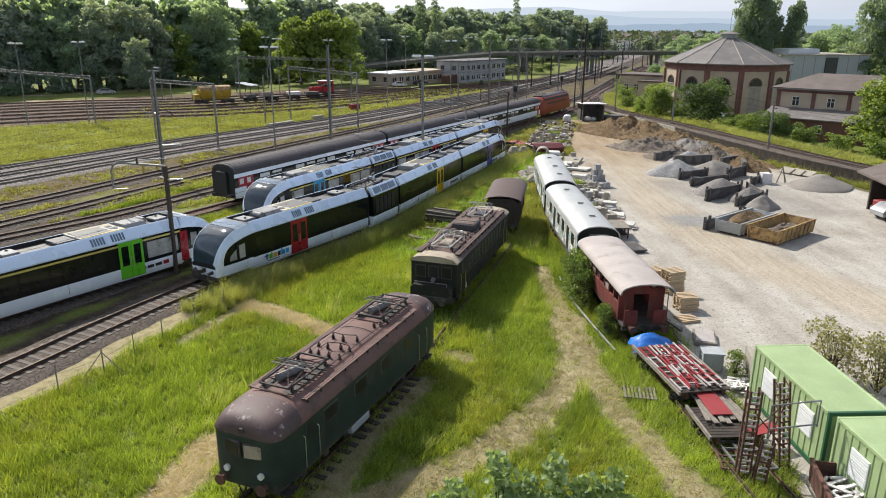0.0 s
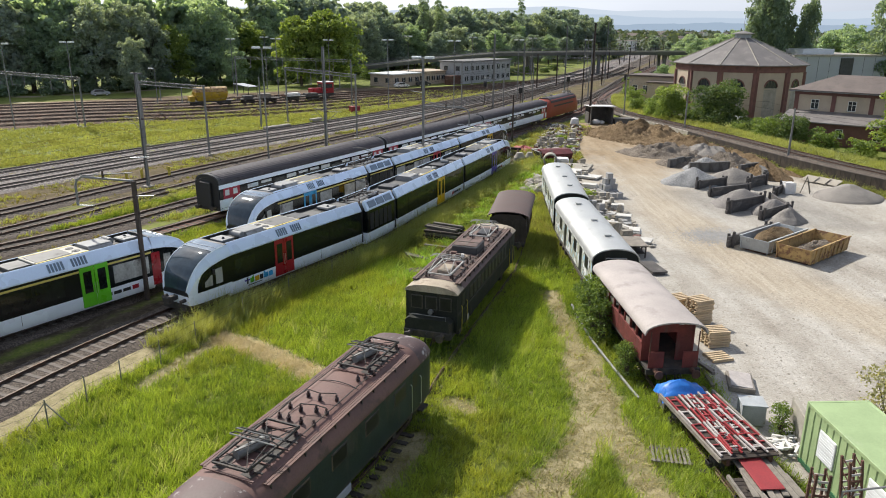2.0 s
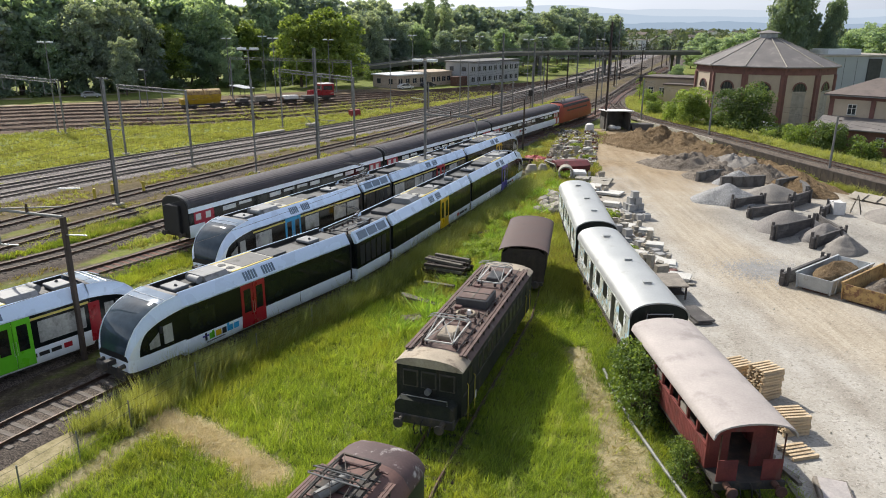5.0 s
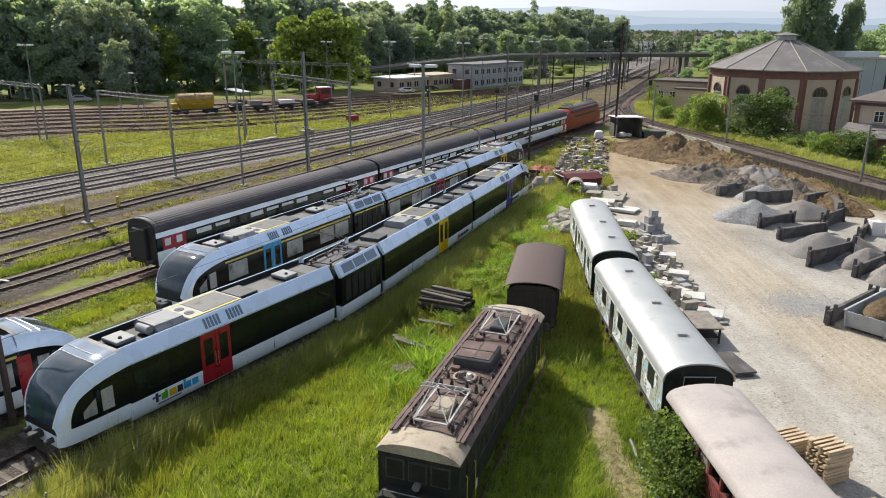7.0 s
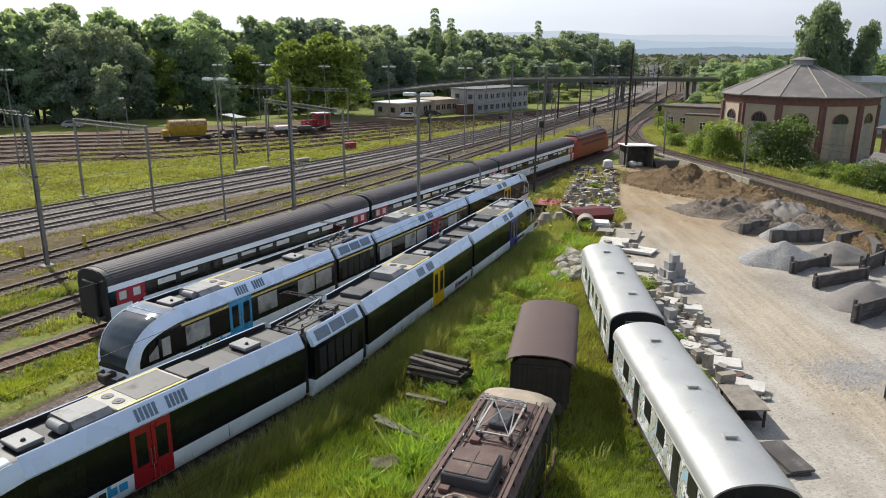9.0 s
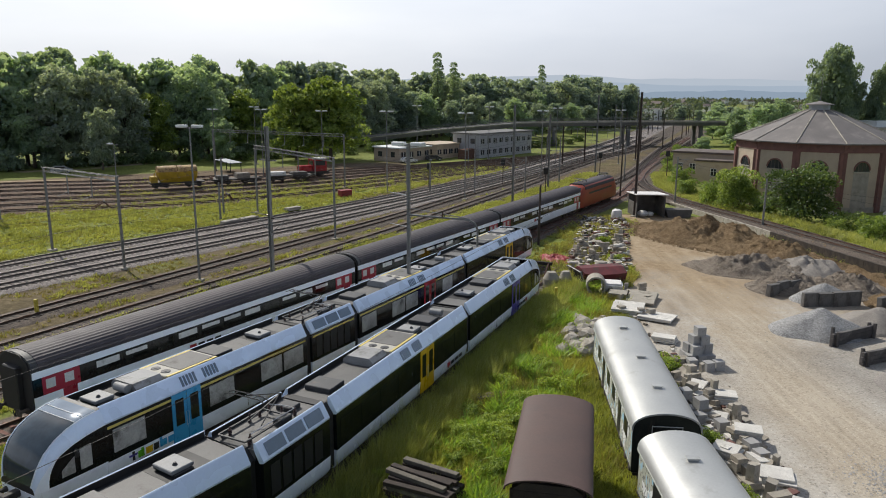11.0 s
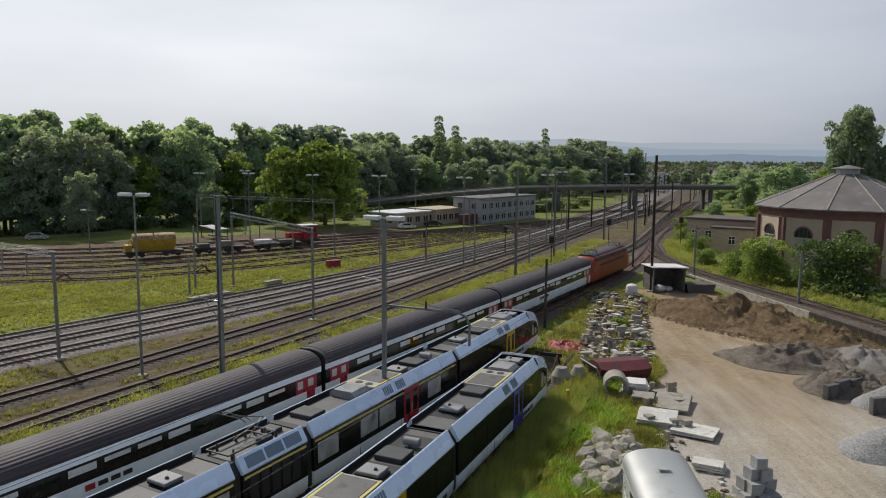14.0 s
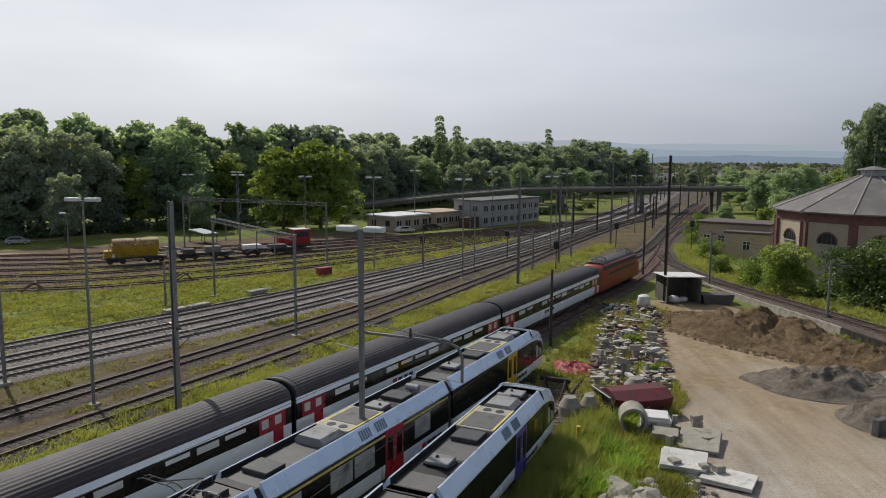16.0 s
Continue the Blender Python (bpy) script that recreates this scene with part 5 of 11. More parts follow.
# ---------------------------------------------------------------- disused locomotives
def green_loco(x, y, h):
    ob = thing("green_locomotive", x, y, RAIL_TOP - 0.12, h, "disused dark green electric locomotive with a rusty peeling roof", "locomotive", "disused locomotives in the meadow")
    L = 13.7
    st = [(0.0, 0.92, 2.98), (0.04, 1.10, 3.14), (0.14, 1.25, 3.30), (0.33, 1.36, 3.43), (0.62, 1.42, 3.52), (1.05, 1.44, 3.57), (1.55, 1.44, 3.60)]
    st = st + [(L - a, w, t) for a, w, t in st[::-1]]
    def side(w):
        return [(-w, 0.92), (w, 0.92), (w, 2.80), (-w, 2.80)]
    part("body", MB().loft([[(a, yy, b) for a, b in side(w)] for yy, w, t in st]), M_locogreen, ob, angle=50)
    def roof(w, t):
        k = t - 2.80
        pts = [(w + 0.03, 2.79), (w + 0.035, 2.86), (w * 0.97, 2.80 + k * 0.30), (w * 0.86, 2.80 + k * 0.62), (w * 0.66, 2.80 + k * 0.86), (w * 0.35, 2.80 + k * 0.97), (0, t)]
        return pts + [(-a, b) for a, b in pts[-2::-1]]
    ring = lambda q: [(a, q[0], b) for a, b in roof(q[1], q[2])]
    part("roof_dome", MB().loft([ring(q) for q in st[:7]]), M_peel, ob, "glossy peeling brown end dome", angle=50)
    part("roof", MB().loft([ring(q) for q in st[6:8]]), M_rustroof, ob, angle=50)
    part("roof_dome", MB().loft([ring(q) for q in st[7:]]), M_peel, ob, angle=50)
    part("skirt", MB().bx(-1.38, 1.38, 0.9, L - 0.9, 0.72, 0.94, 0.03), M_under, ob)
    for end, way in ((0.0, 1), (L, -1)):
        for s, mt in ((-1, M_dullglass), (1, M_cream if way == 1 else M_dullglass)):
            m = pose(s * 0.46, end + way * 0.02, 2.30, 0, 0, s * way * 11)
            f = part("front_window", MB().bx(-0.40, 0.40, -0.06, 0.06, -0.30, 0.30, 0.03, m), M_under, ob)
            m = pose(s * 0.46, end + way * 0.012 - way * 0.05, 2.30, 0, 0, s * way * 11)
            part("pane", MB().bx(-0.34, 0.34, -0.02, 0.02, -0.245, 0.245, 0.005, m), mt, f, "yellowed blind behind the glass" if mt is M_cream else "")
            m = pose(s * 1.08, end + way * 0.34, 2.30, 0, 0, s * way * 60)
            part("corner_window", MB().bx(-0.2, 0.2, -0.03, 0.03, -0.30, 0.30, 0.01, m), M_dullglass, ob)
            part("lamp", MB().cyl((s * 0.72, end - way * 0.10, 1.42), (s * 0.72, end + way * 0.1, 1.42), 0.12, 0.12, 14), M_whitepaint, ob, "round white lamp")
        part("lamp", MB().cyl((0, end - way * 0.05, 3.02), (0, end + way * 0.15, 3.02), 0.11, 0.11, 12), M_under, ob)
        buffers(ob, end + way * 0.25, -way, M_rust)
        beam = MB().bx(-1.25, 1.25, *sorted((end + way * 0.05, end + way * 0.5)), 0.72, 1.05, 0.04)
        part("buffer_beam", beam, M_under, ob)
        st2 = MB()
        for s in (-1, 1):
            st2.bx(s * 1.2 - 0.2, s * 1.2 + 0.2, *sorted((end + way * 0.55, end + way * 1.2)), 0.38, 0.43)
            st2.bx(s * 1.2 - 0.2, s * 1.2 - 0.16, *sorted((end + way * 0.55, end + way * 1.2)), 0.38, 0.9)
        part("step", st2, M_under, ob)
    for s in (-1, 1):
        for k, a in enumerate((2.9, 5.2, 7.5, 9.8)):
            w = part("side_window", MB().bx(*sorted((s * 1.40, s * 1.455)), a, a + 1.05, 1.95, 2.62, 0.02), M_under, ob)
            part("pane", MB().bx(*sorted((s * 1.44, s * 1.462)), a + 0.07, a + 0.98, 2.02, 2.55, 0.004), M_dullglass, w)
        for a in (1.65, L - 2.35):
            d = part("cab_door", MB().bx(*sorted((s * 1.40, s * 1.452)), a, a + 0.7, 1.0, 2.74, 0.01), M_locogreen, ob)
            part("pane", MB().bx(*sorted((s * 1.448, s * 1.458)), a + 0.14, a + 0.56, 2.0, 2.6, 0.003), M_dullglass, d)
            for q in (a - 0.1, a + 0.8):
                part("handrail", MB().tube([(s * 1.47, q, 1.0), (s * 1.53, q, 1.05), (s * 1.53, q, 2.25), (s * 1.46, q, 2.3)], 0.016, 6), M_alu, d)
        part("gutter", MB().bx(*sorted((s * 1.44, s * 1.475)), 1.8, L - 1.8, 2.80, 2.84), M_rustroof, ob)
        part("equipment_box", MB().bx(*sorted((s * 1.05, s * 1.4)), 5.0, 6.5, 0.38, 0.72, 0.03), M_greybld if s > 0 else M_under, ob)
        br = part("walkway_bracket", MB().bx(*sorted((s * 0.98, s * 1.28)), 0, 0.05, 3.16, 3.42), M_under, ob, m=pose(0, 2.2, 0))
        for q in np.arange(3.1, L - 2.1, 0.9):
            again(br, pose(0, float(q), 0))
        for k in range(3):
            xx = s * (1.02 + 0.11 * k)
            part("walkway_board", MB().bx(xx - 0.045, xx + 0.045, 2.1, L - 2.1, 3.415, 3.445), M_rustroof, ob)
        part("cable_pipe", MB().tube([(s * 0.80, 2.2, 3.62), (s * 0.80, L - 2.2, 3.62)], 0.022, 6), M_under, ob)
    for yy in (3.3, L - 3.2):
        pantograph(ob, yy, 3.56, 1.5, 2.7, 0.16, M_under)
        part("roof_plate", MB().bx(-0.72, 0.72, yy - 1.3, yy + 1.3, 3.50, 3.585, 0.02), M_under, ob)
        part("air_motor", MB().cyl((-0.25, yy - 0.75, 3.78), (0.05, yy + 0.4, 3.78), 0.16, 0.16, 12), M_steel, ob)
        part("pan_strip", MB().tube([(-0.85, yy + 0.1, 4.1), (0.85, yy + 0.1, 4.1)], 0.025, 6), M_steel, ob)
        part("pan_strip", MB().tube([(-0.85, yy - 0.25, 4.1), (0.85, yy - 0.25, 4.1)], 0.025, 6), M_steel, ob)
        for k in range(7):
            part("slat_deck", MB().bx(-0.95 + 0.06, 0.95, yy - 1.5 + 0.45 * k, yy - 1.44 + 0.45 * k, 3.60, 3.64), M_under if k % 2 else M_rustroof, ob)
    spots = [(-0.55, 5.2), (-0.1, 5.1), (0.35, 5.15), (0.75, 5.3), (-0.6, 5.9), (-0.1, 5.8), (0.4, 6.0), (0.75, 6.1), (-0.45, 6.8), (0.1, 6.7), (0.6, 7.0), (0.55, 8.6), (0.7, 8.9), (0.85, 9.3)]
    for a, b in spots:
        roof_insulator(ob, a, b, 3.60 - 0.22 * a * a, 0.22)
    part("busbar", MB().tube([(-0.55, 5.2, 3.86), (-0.6, 5.9, 3.86), (-0.45, 6.8, 3.88), (0.1, 6.7, 3.9), (0.6, 7.0, 3.84)], 0.02, 6), M_under, ob)
    part("busbar", MB().tube([(-0.1, 5.1, 3.9), (-0.1, 5.8, 3.9), (0.4, 6.0, 3.86), (0.75, 6.1, 3.76)], 0.02, 6), M_under, ob)
    part("roof_hoop", MB().tube([(1.2 * math.cos(t), 8.1, 3.02 + 0.64 * math.sin(t) ** 0.8) for t in np.linspace(0.25, math.pi - 0.25, 12)], 0.018, 5), M_under, ob)
    bogie(ob, 3.4, 3.0, 0.52, M_under)
    bogie(ob, L - 3.4, 3.0, 0.52, M_under)


def old_loco(x, y, h):
    ob = thing("old_locomotive", x, y, RAIL_TOP - 0.12, h, "derelict boxy green locomotive with flaking brown and cream roof", "locomotive", "disused locomotives in the meadow")
    L = 14.4
    part("body", MB().prism([(-1.40, 0.95), (1.40, 0.95), (1.42, 1.2), (1.42, 3.06), (-1.42, 3.06), (-1.42, 1.2)], 0.7, L - 0.7), M_oldgreen, ob)
    def roof(w, k):
        p = [(w * 1.04, 3.05), (w * 1.04, 3.10), (w * 0.9, 3.10 + 0.17 * k), (w * 0.6, 3.10 + 0.29 * k), (w * 0.25, 3.10 + 0.34 * k)]
        return p + [(-a, b) for a, b in p[::-1]]
    for a, b, mt in ((0.62, 1.75, M_cream), (1.75, L - 1.55, M_oldroof), (L - 1.55, L - 0.62, M_cream)):
        part("roof", MB().prism(roof(1.42, 1.0), a, b), mt, ob, "cream-painted roof end" if mt is M_cream else "")
    for end, way in ((0.0, 1), (L, -1)):
        hood = MB().prism([(-1.25, 0.9), (1.25, 0.9), (1.25, 1.62), (1.05, 1.78), (-1.05, 1.78), (-1.25, 1.62)], *sorted((end + way * 0.05, end + way * 0.72)))
        part("front_hood", hood, M_oldgreen, ob)
        for s in (-0.8, 0.0, 0.8):
            w = part("front_window", MB().bx(s - 0.34, s + 0.34, *sorted((end + way * 0.66, end + way * 0.72)), 2.08, 2.84, 0.015), M_under, ob)
            part("pane", MB().bx(s - 0.28, s + 0.28, *sorted((end + way * 0.652, end + way * 0.668)), 2.14, 2.78), M_dullglass, w)
        part("lamp", MB().cyl((0, end + way * 0.48, 2.0), (0, end + way * 0.75, 2.0), 0.13, 0.13, 14), M_steel, ob)
        part("front_rail", MB().tube([(-1.0, end + way * 0.1, 1.78), (-1.0, end + way * 0.1, 1.98), (1.0, end + way * 0.1, 1.98), (1.0, end + way * 0.1, 1.78)], 0.02, 6), M_steel, ob)
        part("buffer_beam", MB().bx(-1.3, 1.3, *sorted((end, end + way * 0.3)), 0.75, 1.15, 0.03), M_under, ob)
        buffers(ob, end, -way, M_under)
        for s in (-1, 1):
            d = part("cab_door", MB().bx(*sorted((s * 1.38, s * 1.437)), *sorted((end + way * 1.5, end + way * 2.2)), 1.0, 2.95, 0.01), M_oldgreen, ob)
            part("pane", MB().bx(*sorted((s * 1.43, s * 1.445)), *sorted((end + way * 1.62, end + way * 2.08)), 2.1, 2.8), M_dullglass, d)
            for q in (1.38, 2.32):
                part("handrail", MB().tube([(s * 1.5, end + way * q, 0.6), (s * 1.5, end + way * q, 2.2), (s * 1.44, end + way * q, 2.25)], 0.018, 6), M_hydrant, d)
    for s in (-1, 1):
        for k in range(11):
            a = 3.0 + 0.78 * k
            w = part("side_window", MB().bx(*sorted((s * 1.39, s * 1.436)), a, a + 0.56, 2.02, 2.78, 0.012), M_under, ob)
            part("pane", MB().bx(*sorted((s * 1.43, s * 1.444)), a + 0.06, a + 0.5, 2.08, 2.72), M_dullglass, w)
        part("waist_strip", MB().bx(*sorted((s * 1.42, s * 1.44)), 0.9, L - 0.9, 1.86, 1.92), M_under, ob)
        for k in range(2):
            xx = s * (1.12 + 0.16 * k)
            part("walkway_board", MB().bx(xx - 0.06, xx + 0.06, 1.4, L - 1.4, 3.42, 3.455), M_oldroof, ob)
        br = part("walkway_bracket", MB().bx(*sorted((s * 1.0, s * 1.36)), 0, 0.06, 3.18, 3.42), M_under, ob, m=pose(0, 1.6, 0))
        for q in np.arange(2.45, L - 1.5, 0.85):
            again(br, pose(0, float(q), 0))
        part("cable_pipe", MB().tube([(s * 0.9, 1.6, 3.50), (s * 0.9, L - 1.6, 3.50)], 0.028, 6), M_under, ob)
        part("white_plate", MB().bx(*sorted((s * 1.44, s * 1.455)), 2.5, 2.75, 0.95, 1.3), M_whitepaint, ob)
    for yy in (3.2, 11.0):
        pantograph(ob, yy, 3.42, 1.45, 2.6, 0.5, M_panbar)
        part("roof_box", MB().bx(-0.35, 0.35, yy - 0.6, yy + 0.6, 3.42, 3.66, 0.04), M_cream if yy < 6 else M_roofdark, ob)
    b = part("resistor_box", MB().bx(-0.78, 0.78, 6.55, 8.25, 3.40, 3.86, 0.04), M_roofdark, ob)
    part("lid", MB().bx(-0.7, 0.7, 6.65, 8.15, 3.862, 3.90, 0.02), M_oldroof, b)
    part("seam_bar", MB().bx(-0.66, 0.66, 7.37, 7.43, 3.895, 3.925), M_under, b)
    part("seam_bar", MB().bx(-0.03, 0.03, 6.67, 8.13, 3.896, 3.918), M_oldtimber, b)
    part("vent_ring", MB().tube([(0.42 * math.cos(t), 5.7 + 0.42 * math.sin(t), 3.50) for t in np.linspace(0, 2 * math.pi, 17)], 0.06, 6), M_cream, ob)
    for q in (-0.16, 0.16):
        part("vent_cap", MB().cyl((q, 5.7, 3.42), (q, 5.7, 3.68), 0.12, 0.09, 10), M_whitepaint if q > 0 else M_oldroof, ob)
    for a, c in ((-0.7, 4.9), (-0.3, 5.0), (0.3, 5.0), (0.7, 4.9), (0.65, 5.6), (-0.65, 5.6), (0.7, 9.6), (0.3, 9.8), (-0.4, 9.7), (-0.75, 2.0), (0.75, 2.0)):
        roof_insulator(ob, a, c, 3.40, 0.26)
    part("busbar", MB().tube([(-0.7, 4.9, 3.70), (-0.3, 5.0, 3.72), (0.3, 5.0, 3.72), (0.7, 4.9, 3.70), (0.65, 5.6, 3.70)], 0.02, 6), M_under, ob)
    for k in range(8):
        q = 2.4 + 1.15 * k
        part("conduit", MB().tube([(-0.95, q, 3.40), (-0.62, q, 3.48), (0.62, q + 0.1, 3.48), (0.95, q + 0.1, 3.40)], 0.022, 5), M_under if k % 2 else M_rustroof, ob)
        for s in (-1, 1):
            roof_insulator(ob, s * 0.98, q + 0.4, 3.36, 0.17)
    for s, q in ((-0.5, 9.35), (0.35, 4.55), (0.5, 11.7), (-0.55, 6.3)):
        part("junction_box", MB().bx(s - 0.16, s + 0.16, q - 0.13, q + 0.13, 3.40, 3.58, 0.015), M_rustroof, ob)
    part("busbar", MB().tube([(-0.75, 1.9, 3.70), (-0.75, 4.2, 3.70)], 0.02, 6), M_under, ob)
    part("busbar", MB().tube([(0.75, 1.9, 3.70), (0.75, 4.2, 3.70)], 0.02, 6), M_under, ob)
    part("underframe", MB().bx(-1.25, 1.25, 0.4, L - 0.4, 0.72, 0.96, 0.03), M_under, ob)
    for yy in (2.2, 4.4, 6.8, 9.2, 11.4):
        w = MB()
        r = 0.5 if yy in (2.2, 11.4) else 0.72
        for s in (-1, 1):
            w.cyl((s * 0.69, yy, r), (s * 0.79, yy, r), r, r, 20)
            w.bx(s * 0.95, s * 1.15, yy - 0.25, yy + 0.25, r - 0.2, r + 0.25) if s > 0 else w.bx(s * 1.15, s * 0.95, yy - 0.25, yy + 0.25, r - 0.2, r + 0.25)
        w.cyl((-0.8, yy, r), (0.8, yy, r), 0.1, 0.1, 8)
        part("wheelset", w, M_under, ob)


def arch(w, z0, z1, n=12, p=0.9):
    return [(w * math.cos(math.pi * k / n), z0 + (z1 - z0) * math.sin(math.pi * k / n) ** p) for k in range(n + 1)]


def roof_shell(w, z0, z1, y0, y1, t=0.06, n=12, p=0.9):
    """Arched roof skin with thickness."""
    o, i = arch(w, z0, z1, n, p), arch(w - t, z0, z1 - t, n, p)
    return MB().prism(o + i[::-1], y0, y1)


def goods_van(x, y, h):
    ob = thing("goods_van", x, y, RAIL_TOP - 0.12, h, "old covered goods van with dark boards and a brown arched roof", "railway van")
    L = 7.4
    body = part("body", MB().prism([(-1.28, 1.05), (1.28, 1.05), (1.28, 2.85), (0.9, 3.15), (-0.9, 3.15), (-1.28, 2.85)], 0.06, L - 0.06), M_darkplank, ob)
    part("roof", roof_shell(1.58, 2.90, 3.40, -0.1, L + 0.1), M_brownroof, ob)
    for s in (-1, 1):
        for k in range(16):
            z = 1.08 + 0.11 * k
            part("board", MB().bx(*sorted((s * 1.27, s * 1.305)), 0.03, L - 0.03, z, z + 0.1, 0.006), M_darkplank, body)
        for a in (0.05, 1.5, 2.7, 4.55, 5.9, L - 0.15):
            part("post", MB().bx(*sorted((s * 1.30, s * 1.35)), a, a + 0.1, 1.0, 2.86), M_darkplank, ob)
        part("sliding_door", MB().bx(*sorted((s * 1.31, s * 1.37)), 2.8, 4.5, 1.1, 2.8, 0.02), M_darkplank, ob)
    for e, way in ((0, -1), (L, 1)):
        for k in range(11):
            q = -1.25 + k * 0.228
            part("board", MB().bx(q, q + 0.215, *sorted((e - way * 0.07, e - way * 0.03)), 1.05, 2.84, 0.006), M_darkplank, body)
        part("end_beam", MB().bx(-1.3, 1.3, *sorted((e - way * 0.02, e + way * 0.08)), 0.85, 1.07), M_under, ob)
        buffers(ob, e, way, M_under)
        part("end_window", MB().bx(-0.3, 0.3, *sorted((e - way * 0.03, e + way * 0.0)), 2.45, 2.7), M_darkplank, ob)
    bogie(ob, 1.6, 0.01, 0.46)
    bogie(ob, L - 1.6, 0.01, 0.46)


def graffiti_paint():
    """Pale coach paint under faded sprayed patches of white, blue and black."""
    nd = Nodes("sprayed_coach_paint")
    v = nd.coords((1, 1, 1))
    base = nd.ramp(nd.noise(v, 2.0, 5), [(0.35, (0.33, 0.345, 0.27)), (0.65, (0.50, 0.505, 0.42))])
    n1 = nd.noise(nd.coords((1, 0.9, 1.1)), 1.15, 2, 0.4)
    n2 = nd.noise(nd.coords((1, 1.3, 0.9)), 2.1, 2, 0.4)
    line = nd.math("ABSOLUTE", nd.math("SUBTRACT", n2, 0.5))
    col = nd.mix(nd.ramp(n1, [(0.53, 0.0), (0.55, 1.0)]), base, (0.74, 0.76, 0.75))
    col = nd.mix(nd.ramp(n2, [(0.60, 0.0), (0.62, 1.0)]), col, (0.30, 0.50, 0.62))
    col = nd.mix(nd.ramp(line, [(0.012, 1.0), (0.02, 0.0)]), col, (0.05, 0.05, 0.06))
    return nd.finish(col, 0.65, 0.0, nd.noise(v, 20, 4), 0.005, 0.2)


M_spray = graffiti_paint()


def silver_coach(x, y, h, L, label, end_dark=True):
    ob = thing("disused_coach", x, y, RAIL_TOP - 0.12, h, label, "coach", "disused coaches at the yard edge")
    part("body", MB().prism([(-1.33, 0.95), (1.33, 0.95), (1.38, 1.15), (1.38, 2.95), (1.1, 3.35), (0.6, 3.6), (-0.6, 3.6), (-1.1, 3.35), (-1.38, 2.95), (-1.38, 1.15)], 0.05, L - 0.05), M_coachpaint, ob)
    part("roof", roof_shell(1.46, 2.93, 3.74, -0.06, L + 0.06, 0.07, 16, 0.8), M_silverroof, ob, angle=30)
    for s in (-1, 1):
        part("side_panel", MB().bx(*sorted((s * 1.37, s * 1.388)), 0.1, L - 0.1, 1.18, 2.90), M_spray, ob, "pale side covered in faded spray paint")
        part("waist_strip", MB().bx(*sorted((s * 1.375, s * 1.41)), 0.06, L - 0.06, 1.10, 1.16), M_under, ob)
        part("gutter", MB().bx(*sorted((s * 1.43, s * 1.475)), 0, L, 2.90, 2.945), M_coachpaint, ob)
        n = int((L - 2) / 1.7)
        for k in range(n):
            a = 1.2 + k * (L - 2.4) / n
            if k % 3 == 1:
                d = part("door", MB().bx(*sorted((s * 1.375, s * 1.402)), a, a + 0.8, 1.18, 2.86, 0.01), M_oldgreen, ob)
                part("pane", MB().bx(*sorted((s * 1.40, s * 1.41)), a + 0.15, a + 0.65, 2.0, 2.7), M_dullglass, d)
            else:
                w = part("side_window", MB().bx(*sorted((s * 1.375, s * 1.40)), a, a + 0.95, 1.92, 2.76, 0.01), M_oldgreen, ob)
                part("pane", MB().bx(*sorted((s * 1.395, s * 1.407)), a + 0.06, a + 0.89, 1.98, 2.70), M_dullglass, w)
    for q, sx in ((2.6, 0.1), (6.4, 0.05), (L - 2.4, -0.1)):
        v = part("roof_vent", MB().bx(sx - 0.2, sx + 0.2, q, q + 0.24, 3.70, 3.82, 0.02), M_silverroof, ob)
        part("cap", MB().bx(sx - 0.24, sx + 0.24, q - 0.03, q + 0.27, 3.82, 3.85), M_silverroof, v)
    for e, way in ((0, -1), (L, 1)):
        part("end_wall", MB().prism([(-1.36, 0.98), (1.36, 0.98), (1.40, 2.95), (1.27, 3.30), (0.95, 3.54), (0.5, 3.68), (-0.5, 3.68), (-0.95, 3.54), (-1.27, 3.30), (-1.40, 2.95)], *sorted((e - way * 0.03, e - way * 0.004))), M_oldgreen, ob)
        part("end_window", MB().bx(-0.45, 0.45, *sorted((e, e + way * 0.045)), 2.6, 3.05, 0.01), M_dullglass, ob)
        part("end_rail", MB().tube([(-0.62, e + way * 0.05, 2.4), (-0.62, e + way * 0.1, 3.16), (0.62, e + way * 0.1, 3.16), (0.62, e + way * 0.05, 2.4)], 0.03, 6), M_panbar, ob)
        buffers(ob, e, way, M_under)
    part("underframe", MB().bx(-1.25, 1.25, 0.2, L - 0.2, 0.7, 0.97, 0.03), M_under, ob)
    bogie(ob, 2.6, 2.2, 0.44)
    bogie(ob, L - 2.6, 2.2, 0.44)
    return ob


